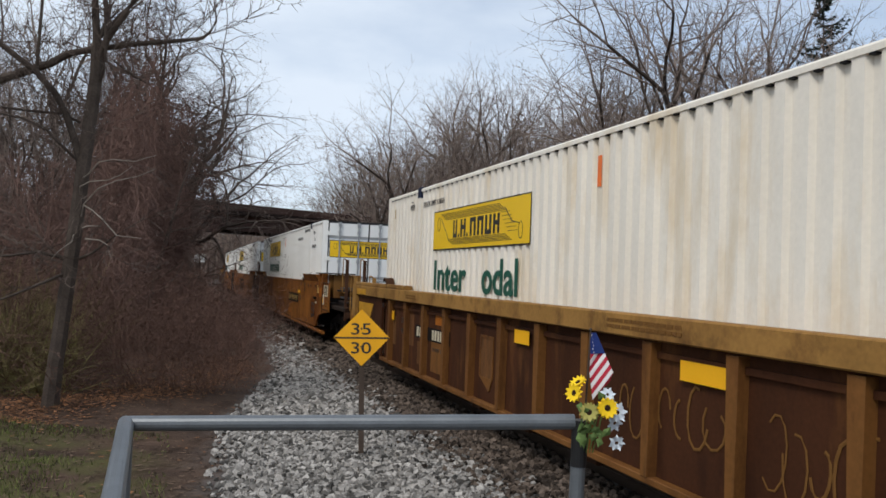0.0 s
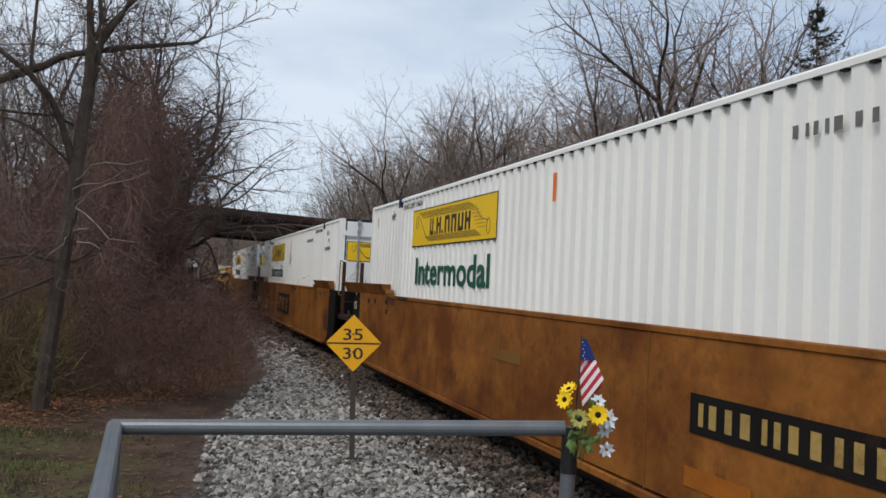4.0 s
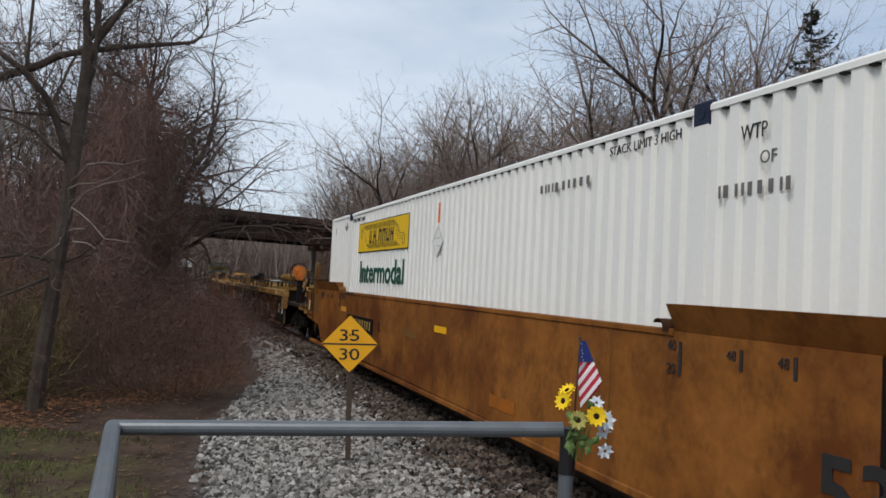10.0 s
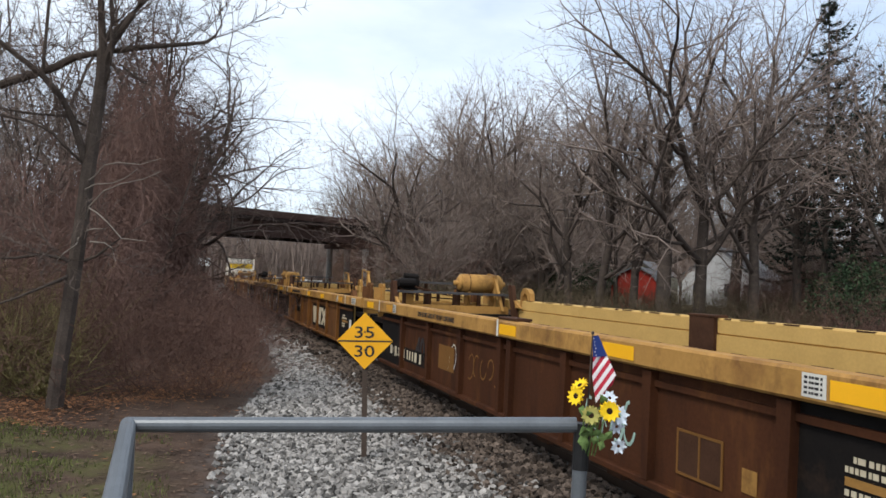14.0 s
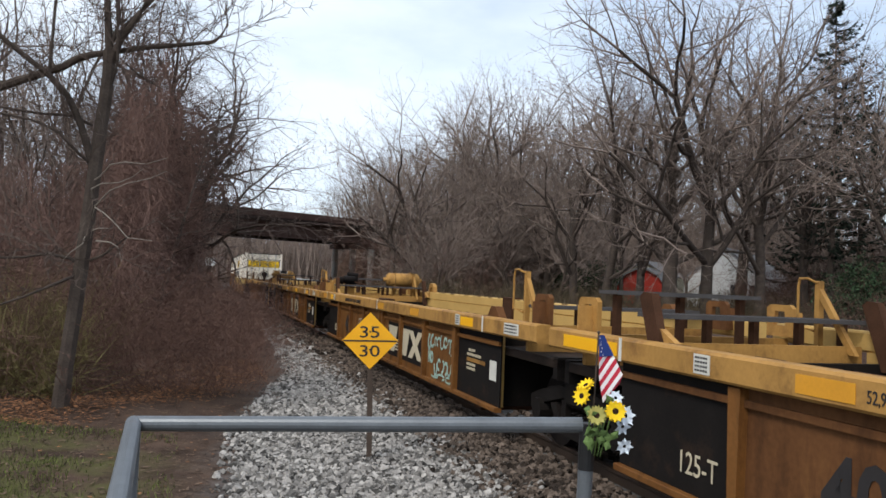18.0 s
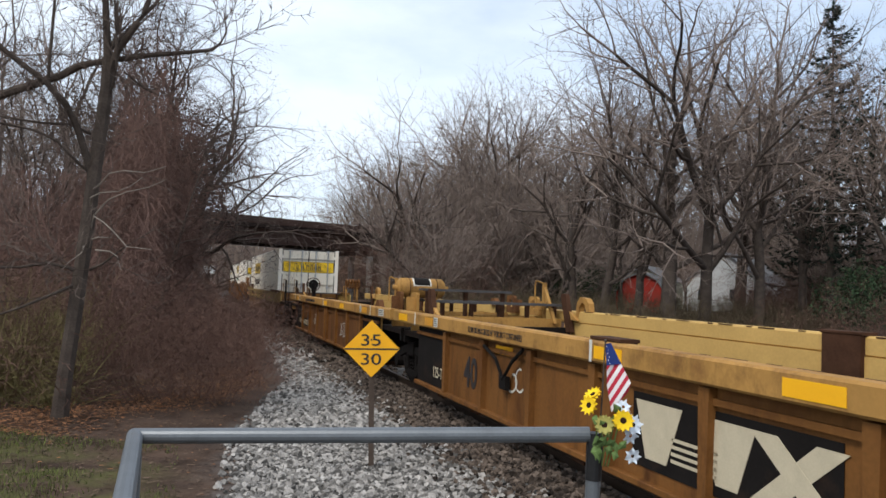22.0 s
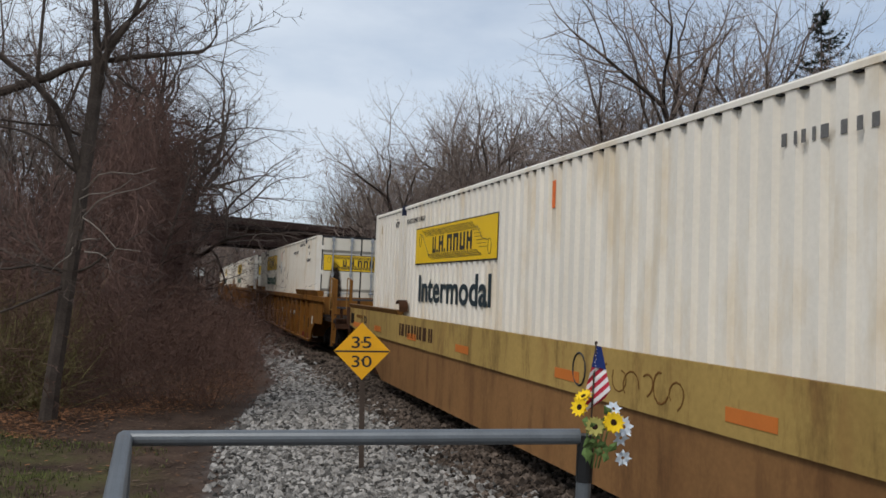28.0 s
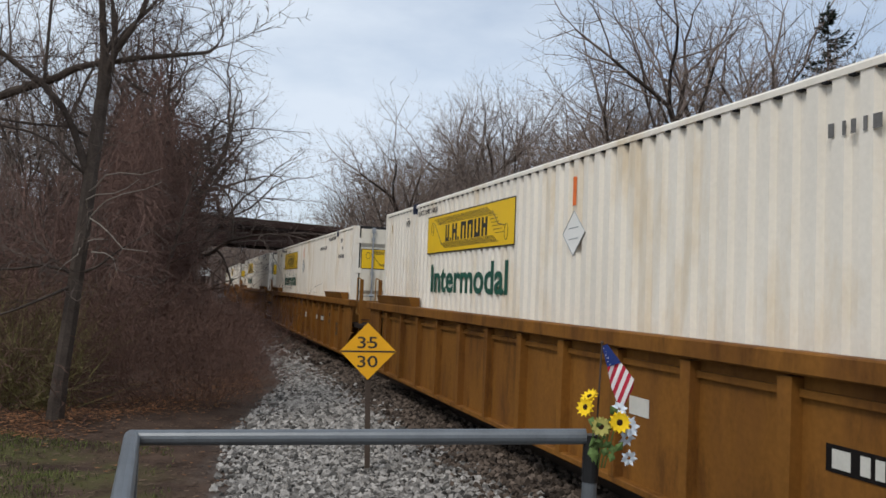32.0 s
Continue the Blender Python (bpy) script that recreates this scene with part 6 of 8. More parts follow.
        for z in (0.9, 1.56):
            box(bm, CL + 1.30, CL + 2.2, y - 0.004, y + 0.012, z - 0.012, z + 0.012)
        box(bm, CL + 1.28, CL + 1.31, y - 0.004, y + 0.012, 0.8, 1.56)
        part("seam_bar", bm, M_brown, ob)["kind"] = "stuff"
        patch("worn_patch", CL + 0.55, CL + 1.15, 0.98, 1.42, y, M_lower, ob, "rust-stained worn patch")
        bm = bmesh.new()
        tube(bm, [(CL + 1.8, y, 1.50), (CL + 1.8, y + 0.07, 1.50), (CL + 2.1, y + 0.07, 1.58), (CL + 2.1, y, 1.58)], 0.013, 6)
        part("grab_iron", bm, M_inner, ob)
    else:
        deck_end(ob, CL + 0.1, CL + 1.6, M_black)
        bm = bmesh.new()
        box(bm, CL + 0.25, CL + 1.3, 1.1, 1.3, 1.0, 1.5, 0.05)
        part("brake_box", bm, M_black, ob)
        # the dark of the joint's recess is put into this panel's black
        bm = bmesh.new()
        box(bm, CL + 1.4, CL + 2.7, 0.75, 0.95, 0.95, 1.5, 0.03)
        part("inner_panel", bm, M_black, ob)
        bm = bmesh.new()
        prism(bm, [(CL + 0.3, 1.02), (CL + 1.2, 1.02), (CL + 0.55, 0.45), (CL + 0.3, 0.4)], 1.22, 1.28, 'y')
        part("corner_bracket", bm, M_black, ob)
        bm = bmesh.new()
        tube(bm, [(CL + 1.25, 1.2, 1.4), (CL + 1.6, 1.22, 1.05), (CL + 2.0, 1.2, 0.9), (CL + 2.5, 1.15, 1.1)], 0.025, 6)
        part("air_hose", bm, M_tape, ob)
        bm = bmesh.new()
        tube(bm, [(CL + 0.1, 1.32, 1.72), (CL + 1.5, 1.3, 1.74), (CL + 2.9, 1.25, 1.72)], 0.02, 6)
        part("cross_pipe", bm, M_brown, ob)
        words("lettering", "125 T", 0.16, CL + 1.2, 1.305, 1.22, M_stencil, ob, width=0.42)
        patch("notice", CL + 0.28, CL + 0.44, 0.72, 0.98, 1.41, M_whitemark, ob, "worn yellow and white notice")
        patch("notice_mark", CL + 0.30, CL + 0.40, 0.76, 0.94, 1.414, M_yreflect, ob)
    words("lettering", "53", 0.40, 0.71, y, 0.60, M_ink, ob, width=0.54, heavy=0.012)
    for x, n in ((0.08, "53"), (0.92, "48"), (1.40, "48")):
        patch("length_mark", x - 0.03, x, 1.36, 1.5, y, M_ink, ob)
        words("lettering", n, 0.07, x + 0.13, y, 1.42, M_ink, ob)
    for x, d in ((2.06, 0.14), (CL - 1.95, -0.06 if key == "C" else 0.14)):
        words("lettering", "40", 0.08, x + d, y, 1.43, M_ink, ob)
        words("lettering", "20", 0.08, x + d, y, 1.26, M_ink, ob)
        patch("length_mark", x - 0.035, x, 1.25, 1.5, y, M_ink, ob)
    if key == "C":
        patch("worn_patch", 15.79, 16.22, 1.12, 1.30, y, M_orangeworn, ob, "brighter orange worn patch")
        patch("sign_board", 6.95, 9.65, 0.62, 1.27, y, M_black, ob, "dark board with worn block marks")
        for i in range(3):
            bm = bmesh.new()
            if i < 2:
                prism(bm, [(0.16, 0), (0.46, 0), (0.62, 0.42), (0, 0.42)], -0.002, 0.004, 'z')
            else:
                prism(bm, [(0, 0), (0.2, 0), (0.66, 0.42), (0.46, 0.42)], -0.002, 0.003, 'z')
                prism(bm, [(0.46, 0), (0.66, 0), (0.2, 0.42), (0, 0.42)], -0.002, 0.005, 'z')
            o = part("block_mark", bm, M_orange, ob)
            o.matrix_local = Matrix.Translation((9.45 - i * 0.8, y + 0.003, 0.72)) @ SIDE
            for q in range(4):
                bm = bmesh.new()
                box(bm, 0.34, 0.80, 0.05 + 0.07 * q, 0.082 + 0.07 * q, 0, 0.008)
                o = part("stripe", bm, M_black, ob)
                o.matrix_local = Matrix.Translation((9.45 - i * 0.8, y + 0.003, 0.72)) @ SIDE
        bars("number_bar", 7.2 - 0.9, y, 1.42, 0.75, 0.07, 10, M_ink, ob, fill=0.5)
    else:
        x = 3.35 if key == "B" else 11.2
        patch("number_board", x, x + 2.2, 0.86, 1.14, y, M_black, ob, "black board with pale number bars")
        bars("number_bar", x + 2.1, y + 0.003, 0.92, 2.0, 0.16, 13, M_tan, ob, fill=0.45)
        patch("reflective_patch", x - 4.0 if key == "D" else x - 0.32, x - 3.5 if key == "D" else x + 0.15, 1.17, 1.26, y, M_yreflect, ob)
        words("lettering", {"B": "A", "D": "B"}[key], 0.2, x - 0.35, y, 0.95, M_ink, ob)
    patch("worn_patch", 8.5, 9.3, 1.0, 1.12, y, M_lower, ob)
    e = CL - (2.29 if key == "C" else 2.11)
    patch("worn_patch", e - 0.29, e, 1.43, 1.525, y, M_purple, ob, "dull purple-brown painted-out patch")
    patch("worn_patch", 4.9, 5.6, 0.48, 0.62, y, M_orangeworn, ob)
    if key == "D":
        patch("reflective_patch", 13.55, 14.03, 1.17, 1.27, y, M_yfaded, ob)
    for x, n in ((CL + 0.3, "53"), (CL - 0.5, "48"), (CL - 0.98, "48")):
        patch("length_mark", x - 0.03, x, 1.38, 1.5, y, M_ink, ob)
        words("lettering", n, 0.07, x - 0.04, y, 1.42, M_ink, ob)
    bars("number_bar", 13.5, y + 0.012, 1.54, 0.6, 0.04, 9, M_ink, ob)
    # weld seams that divide the long plate
    for x in (3.0, 6.1, 9.2, 12.3):
        bm = bmesh.new()
        box(bm, x, x + 0.012, y - 0.006, y + 0.001, 0.32, 1.53)
        part("weld_seam", bm, M_lower, ob)
    roll(ob, lead, -1.64, CL + 1.64)
    put_truck(lead - (1.75 if first else 1.6))
    if last:
        put_truck(lead + CL + 1.6)
    place_container(lead, M_white, placard=key != "B", door_placard=key != "B")


def empty_car(i):
    """One unit of the empty five-unit ribbed well car; x = 0 at its leading joint."""
    start = 82.62 + 15.38 * i
    first, last = i == 0, i == 4
    mt = (M_rusty, M_rustplate, M_ochre, M_ochre, M_rustplate)[i]
    ob = thing("well_car", ("empty rust-brown ribbed well car with a yellow top chord", "empty faded ochre ribbed well car with a yellow top chord")[i > 0], "well car", "empty well cars of the train")
    zt, ch = 1.40, 0.20
    ribs = [3.15, 4.7, 6.2, 7.6, 7.9, 9.35, 10.85, 12.4]
    for s in (1, -1):
        zs = zt if s > 0 else zt + 0.11
        # black end bays; the first unit's front one stands for a shaded opening
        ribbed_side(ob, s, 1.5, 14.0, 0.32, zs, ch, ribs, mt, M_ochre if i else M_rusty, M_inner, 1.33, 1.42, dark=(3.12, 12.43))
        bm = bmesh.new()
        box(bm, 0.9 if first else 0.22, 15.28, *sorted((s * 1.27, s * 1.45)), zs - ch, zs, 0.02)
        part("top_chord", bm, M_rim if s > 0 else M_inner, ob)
        bm = bmesh.new()
        box(bm, 7.42, 7.92, *sorted((s * 1.21, s * 1.272)), zt - 0.30, zs + 0.03, 0.01)
        part("guide_pad", bm, M_brown, ob)
        bm = bmesh.new()
        box(bm, 7.40, 7.94, *sorted((s * 1.20, s * 1.40)), zs + 0.004, zs + 0.035, 0.006)
        part("pad_cap", bm, M_brown, ob)
        # worn bare edge of the chord over the well
        bm = bmesh.new()
        for k in range(26):
            x = 2.0 + 0.44 * k + 0.1 * math.sin(k * 7.3 + s)
            box(bm, x, x + 0.18 + 0.14 * math.sin(k * 3.1), *sorted((s * 1.268, s * (1.285 + 0.006 * math.sin(k * 5.7)))), zs - 0.010 - 0.004 * math.sin(k * 2.2), zs + 0.002)
        part("worn_edge", bm, M_brown, ob)["kind"] = "stuff"
        # leaning guide posts at the trailing end, with a gusset
        bm = bmesh.new()
        prism(bm, [(13.50, 1.15), (13.68, 1.15), (13.80, 1.45), (13.92, 1.76), (13.86, 1.80), (13.74, 1.79), (13.62, 1.48)], *sorted((s * 1.16, s * 1.235)), 'y')
        part("guide_post", bm, M_brown, ob)
        bm = bmesh.new()
        prism(bm, [(13.30, 1.36), (13.52, 1.36), (13.60, 1.50)], *sorted((s * 1.17, s * 1.225)), 'y')
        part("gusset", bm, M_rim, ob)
        # a curled foot beside it on the far chord, a flat triangle at the leading end
        if s < 0:
            bm = bmesh.new()
            prism(bm, [(13.05, zs), (13.16, zs), (13.22, zs + 0.12), (13.32, zs + 0.15), (13.40, zs + 0.08), (13.44, zs - 0.12), (13.52, zs - 0.1), (13.50, zs + 0.14), (13.38, zs + 0.24), (13.18, zs + 0.22), (13.08, zs + 0.14)], -1.36, -1.26, 'y')
            part("guide_foot", bm, M_rim, ob)
        if not first:
            bm = bmesh.new()
            prism(bm, [(1.68, zs - 0.01), (2.12, zs - 0.01), (1.97, zs + 0.13), (1.83, zs + 0.13)], *sorted((s * 1.20, s * 1.30)), 'y')
            part("guide_foot", bm, M_rustplate, ob)
        for x in ((15.0,) if first else (0.72,) if last else (0.72, 15.0)):
            bm = bmesh.new()
            y0, y1 = sorted((s * 1.12, s * 1.17))
            for prof in ([(-0.20, 0), (-0.075, 0), (-0.09, 0.12), (-0.075, 0.27), (-0.15, 0.34), (-0.20, 0.30)], [(0.075, 0), (0.20, 0), (0.20, 0.30), (0.15, 0.34), (0.075, 0.27), (0.09, 0.12)], [(-0.075, 0.27), (0.075, 0.27), (0.15, 0.34), (-0.15, 0.34)], [(-0.075, 0), (0.075, 0), (0.09, 0.12), (-0.09, 0.12)]):
                prism(bm, prof, y0, y1, 'y')
            prism(bm, [(-0.14, 0.0), (-0.10, 0.0), (-0.10, 0.26)], *sorted((s * 1.17, s * 1.33)), 'y')
            o = part("lug_plate", bm, M_rim if x > 1 else M_rustplate, ob, "lug plate with a keyhole slot")
            o.location = (x, 0, zt - 0.02)
    well_floor(ob, 1.9, 13.6)
    # end walls black, the shade under the platforms put into their colour
    for x in (1.75, 13.7):
        bulkhead(ob, x, 1.25, 0.3, 1.22, M_black)
    # end platforms
    deck_end(ob, 1.75, -2.2 if first else 0.1, M_chord if first else M_black, 1.05, 1.25)
    deck_end(ob, 13.75, 17.0 - 15.5 + 15.4 - 0.7 if last else 15.3, M_chord if last else M_black, 1.05, 1.25)
    # raised walkways over the joint, and the yellow cross beams that carry them
    if not last:
        grating(ob, 14.15, -1.25, 1.0, 1.61, 0.36, 5)
        grating(ob, 14.72, -0.5, 1.1, 1.80, 0.36, 3)
        for x in (13.95, 14.95):
            bm = bmesh.new()
            box(bm, x, x + 0.06, -1.2, 1.2, 1.05, 1.36, 0.01)
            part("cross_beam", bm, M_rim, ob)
    if not first:
        grating(ob, 1.35, -1.2, 1.0, 1.58, 0.36, 5)
        bm = bmesh.new()
        box(bm, 1.0, 1.06, -1.2, 1.2, 1.05, 1.36, 0.01)
        part("cross_beam", bm, M_rim, ob)
    if first:
        for x in (-1.5, -0.9, 0.3):
            grating(ob, x, -1.0, 1.0, 1.28 if x < 0 else 1.45, 0.5)
        handbrake(ob, 0.3, 1.08, 2.0)
        ladder(ob, -2.03, 0.88, 0.35, 2.24, M_ochre, sides=(0,))
        ladder(ob, -2.03, 0.24, 0.35, 2.26, M_brown, sides=(0,))
        ladder(ob, -0.95, 0.98, 0.95, 2.05, M_brown, 0.05, sides=(0,))
        ladder(ob, -2.03, -1.2, 0.9, 2.2, M_ochre, sides=(0,))
        for k in range(2):
            bm = bmesh.new()
            tube(bm, [(-2.03, 0.88, 0.42 + 0.3 * k), (-2.03, 0.24, 0.42 + 0.3 * k)], 0.014, 6)
            part("rung", bm, M_brown, ob)
        bm = bmesh.new()
        tube(bm, [(-0.95, 0.98, 2.03), (-1.0, 0.2, 2.03), (-1.0, -0.9, 1.95), (-1.0, -0.9, 1.05)], 0.013, 6)
        part("cross_rail", bm, M_ochre, ob)
        bm = bmesh.new()
        tube(bm, [(-1.8, 1.1, 1.85), (-0.4, 1.05, 1.1)], 0.03, 6)
        part("brace", bm, M_brown, ob)
        bm = bmesh.new()
        box(bm, -1.9, -1.1, 1.1, 1.25, 0.9, 1.04, 0.01)
        part("step_beam", bm, M_chord, ob)
        for s in (1, -1):
            bm = bmesh.new()
            prism(bm, [(0.9, 1.2), (0.95, 0.84), (1.35, 0.8), (1.42, 1.2)], *sorted((s * 1.29, s * 1.42)), 'y')
            part("chord_bracket", bm, M_rim, ob)
        coupler(ob, -2.2, -1)
    if i in (0, 2, 4):
        x, y0 = (0.9, 0.22) if last else (14.5, -1.24)
        bm = bmesh.new()
        tube(bm, [(x, y0 + 0.06, 1.80), (x, y0 + 0.88, 1.80)], 0.185, 20)
        for q0, q1 in ((y0 + 0.06, y0), (y0 + 0.88, y0 + 0.94)):
            tube(bm, [(x, q0, 1.80), (x, q1, 1.80)], 0.185, 20, 0.12)
        tube(bm, [(x, y0 - 0.08, 1.80), (x, y0 + 1.02, 1.80)], 0.05, 10)
        tank = part("air_reservoir", bm, M_rim, ob, "yellow steel air reservoir")
        tank.data.shade_smooth()
        for q in (y0 + 0.18, y0 + 0.72):
            bm = bmesh.new()
            box(bm, x - 0.11, x + 0.11, q - 0.03, q + 0.03, 1.05, 1.65, 0.008)
            part("reservoir_cradle", bm, M_chord, ob)
            bm = bmesh.new()
            tube(bm, [(x + 0.188 * math.cos(a), q, 1.80 + 0.188 * math.sin(a)) for a in np.linspace(0, 6.283, 21)], 0.008, 5, cap=False)
            part("strap", bm, M_brown, tank)
        if last:
            for nm, k, mt, up in (("label_border", 0.0, M_whitemark, 0.002), ("label_plate", 0.025, M_black, 0.005)):
                bm = bmesh.new()
                for j in range(4):
                    a0, a1 = radians(168 - 20 * j - (k * 160 if j == 0 else 0)), radians(148 - 20 * j + (k * 160 if j == 3 else 0))
                    r = 0.185 + up
                    vs = [bm.verts.new((x + r * math.cos(a), yy, 1.80 + r * math.sin(a))) for a, yy in ((a0, y0 + 0.30 + k), (a0, y0 + 0.66 - k), (a1, y0 + 0.66 - k), (a1, y0 + 0.30 + k))]
                    bm.faces.new(vs[::-1])
                part(nm, bm, mt, tank)
    if i in (0, 2):
        # brake valve cluster on its bracket
        x = 14.6
        bm = bmesh.new()
        box(bm, x - 0.16, x + 0.12, 0.52, 0.86, 1.62, 1.86, 0.04)
        tube(bm, [(x - 0.2, 0.62, 1.76), (x - 0.2, 0.95, 1.76)], 0.085, 12)
        tube(bm, [(x - 0.05, 0.86, 1.72), (x - 0.05, 1.02, 1.72)], 0.10, 12)
        tube(bm, [(x, 0.5, 1.88), (x, 0.80, 1.90)], 0.06, 10)
        part("brake_valve", bm, M_black, ob)
        bm = bmesh.new()
        box(bm, x - 0.1, x + 0.08, 0.6, 0.78, 1.05, 1.62, 0.01)
        part("valve_bracket", bm, M_rim, ob)
        for q, h in ((0.56, 0.02), (0.7, 0.07), (0.92, -0.03)):
            bm = bmesh.new()
            tube(bm, [(x - 0.12, q, 1.7 + h), (x - 0.3, q - 0.1, 1.6 + h), (x - 0.42, q - 0.6, 1.52 + h), (x - 0.42, -0.3, 1.5 + h)], 0.014, 6)
            part("air_pipe", bm, M_brown, ob)

    def a_rail(x, y):
        """A yellow stanchion with a diagonal brace and a bent grab bar."""
        bm = bmesh.new()
        box(bm, x - 0.03, x + 0.03, y - 0.03, y + 0.03, 1.2, 1.98, 0.006)
        prism(bm, [(x + 0.03, 1.98), (x + 0.03, 1.88), (x - 0.42, 1.28), (x - 0.50, 1.28)], y - 0.025, y + 0.025, 'y')
        part("stanchion", bm, M_rim, ob)
        bm = bmesh.new()
        tube(bm, [(x, y + 0.03, 1.96), (x + 0.05, y + 0.10, 2.0), (x + 0.16, y + 0.10, 2.0), (x + 0.18, y + 0.10, 1.92), (x + 0.18, y + 0.10, 1.52), (x + 0.02, y + 0.04, 1.48)], 0.014, 6)
        part("grab_iron", bm, M_rim, ob)

    if not first:
        a_rail(1.5, 1.02)
    if not last:
        a_rail(14.35, -1.05)
    else:
        ladder(ob, 16.0, 1.1, 0.5, 1.6, M_brown)
        ladder(ob, 16.0, -0.7, 0.5, 1.7, M_chord)
        bm = bmesh.new()
        for k in range(5):
            ring = [(15.2, -1.0 + 0.11 * k, 1.86 + 0.16 * math.sin(a)) if False else (15.2 + 0.16 * math.cos(a), -1.0 + 0.11 * k, 1.82 + 0.16 * math.sin(a)) for a in np.linspace(0, 6.283, 13)]
            tube(bm, ring, 0.03, 5, cap=False)
        part("hose_coil", bm, M_ochre, ob, "coiled ochre hose")
        coupler(ob, 16.2, 1)
    # marks
    y = 1.453
    spans = [(2.22, 2.72), (4.82, 5.33), (7.27, 7.76)] + {1: [(11.3, 11.76), (13.9, 14.93)], 2: [(12.85, 13.25), (13.85, 14.38)]}.get(i, [(12.85, 13.27)] + ([] if last else [(14.34, 14.9)]))
    for x0, x1 in spans:
        patch("reflective_patch", x0, x1, 1.24, 1.355, y, M_yreflect if (i + int(x0)) % 3 else M_yfaded, ob)
    for x in (1.84, 7.80, 13.82):
        patch("white_mark", x, x + 0.045, 1.205, 1.402, y, M_whitemark, ob)
    for x in ((2.75, 2.94), (12.60, 12.79)):
        patch("notice", *x, 1.235, 1.375, y, M_whitemark, ob, "small white notice of fine print")
        for k in range(4):
            bars("stencil", x[1] - 0.02, y + 0.003, 1.253 + 0.03 * k, 0.15, 0.015, 5, M_ink, ob)
    if not first:
        patch("notice", 0.70, 1.13, 1.24, 1.37, y, M_whitemark, ob, "white notice of fine print")
        for k in range(3):
            bars("stencil", 1.10, y + 0.003, 1.262 + 0.036 * k, 0.36, 0.018, 9, M_ink, ob)
    if i == 2:
        bars("stencil", 15.18, y, 1.255, 0.24, 0.03, 5, M_lower, ob)
        bars("stencil", 14.72, y, 1.255, 0.26, 0.03, 5, M_lower, ob)
        bars("stencil", 14.72, y, 1.315, 0.26, 0.03, 5, M_lower, ob)
    words("lettering", "52,900 LBS MAX GROSS WT FOR 20 FT CONTAINERS", 0.075, 11.22, y, 1.26, M_ink, ob, width=1.80)
    yp = 1.336
    words("lettering", "125-T", 0.17, 13.09, yp, 0.46, M_stencil, ob, width=0.45)
    words("lettering", "40", 0.40, 11.66, yp, 0.52, M_ink, ob, width=0.52, heavy=0.014)
    bars("stencil", 2.66, yp, 0.90, 0.26, 0.035, 6, M_stencil, ob)
    bars("stencil", 2.72, yp, 0.84, 0.55, 0.035, 12, M_stencil, ob)
    patch("stencil_strip", 2.02, 2.72, 0.765, 0.815, yp, M_chord, ob)
    bars("stencil", 2.72, yp, 0.71, 0.34, 0.035, 8, M_stencil, ob)
    bars("stencil", 2.72, yp, 0.655, 0.34, 0.035, 7, M_stencil, ob)
    patch("white_panel", 1.62, 1.85, 0.62, 0.86, yp, M_whitemark, ob)
    if i in (1, 2, 3):
        patch("sign_board", 4.95, 7.25, 0.42, 1.02, yp, M_black, ob, "dark board with pale block marks")
        for k in range(3):
            bm = bmesh.new()
            if k == 0:
                prism(bm, [(0.16, 0), (0.46, 0), (0.66, 0.46), (0, 0.46)], -0.002, 0.004, 'z')
            elif k == 1:
                prism(bm, [(0.36, 0), (0.60, 0), (0.78, 0.46), (0.22, 0.46)], -0.002, 0.004, 'z')
                for q in range(4):
                    box(bm, -0.2, 0.38, 0.04 + 0.055 * q, 0.065 + 0.055 * q, -0.002, 0.004)
            else:
                prism(bm, [(0, 0), (0.26, 0), (0.86, 0.46), (0.6, 0.46)], -0.002, 0.003, 'z')
                prism(bm, [(0.6, 0), (0.86, 0), (0.26, 0.46), (0, 0.46)], -0.002, 0.005, 'z')
            o = part("block_mark", bm, M_stencil, ob)
            o.matrix_local = Matrix.Translation((7.2 - k * 0.72, yp + 0.003, 0.5)) @ SIDE
    if i == 2:
        scribble(ob, 3.30, yp, 0.74, 1.30, 0.28, M_teal, 8, 8, 0.022)
        words("lettering", "NO", 0.17, 4.55, yp, 0.56, M_teal, ob, width=0.26, heavy=0.012)
        scribble(ob, 3.25, yp, 0.38, 0.98, 0.36, M_teal, 9, 6, 0.024)
        scribble(ob, 3.35, yp, 0.34, 1.0, 0.10, M_teal, 12, 3, 0.018)
    if i == 0:
        scribble(ob, 4.98, yp, 0.42, 0.85, 0.5, M_teal, 18, 5, 0.016)
        bm = bmesh.new()
        for q0, q1, z0, z1 in ((3.8, 4.35, 0.45, 0.47), (3.8, 4.35, 0.77, 0.79), (3.8, 3.82, 0.47, 0.77), (4.33, 4.35, 0.47, 0.77), (4.06, 4.08, 0.47, 0.77)):
            box(bm, q0, q1, yp - 0.002, yp + 0.006, z0, z1)
        part("holder_frame", bm, M_lower, ob)
        patch("card_holder", 3.82, 4.33, 0.47, 0.77, yp, M_brown, ob)
        patch("worn_square", 3.45, 3.6, 0.5, 0.66, yp, M_chord, ob)
        scribble(ob, 7.95, yp, 0.5, 1.2, 0.5, M_lower, 19, 5, 0.014)
        patch("number_board", 9.7, 10.4, 0.55, 0.9, yp, M_lower, ob)
    if i in (0, 4):
        patch("number_board", 11.0, 13.4, 0.45, 0.68, yp, M_black, ob)
        bars("number_bar", 13.3, yp + 0.003, 0.49, 2.1, 0.15, 9, M_stencil, ob, fill=0.45)
    scribble(ob, 9.6, yp, 0.55, 0.5, 0.4, M_whitemark, 30 + i, 2, 0.012)
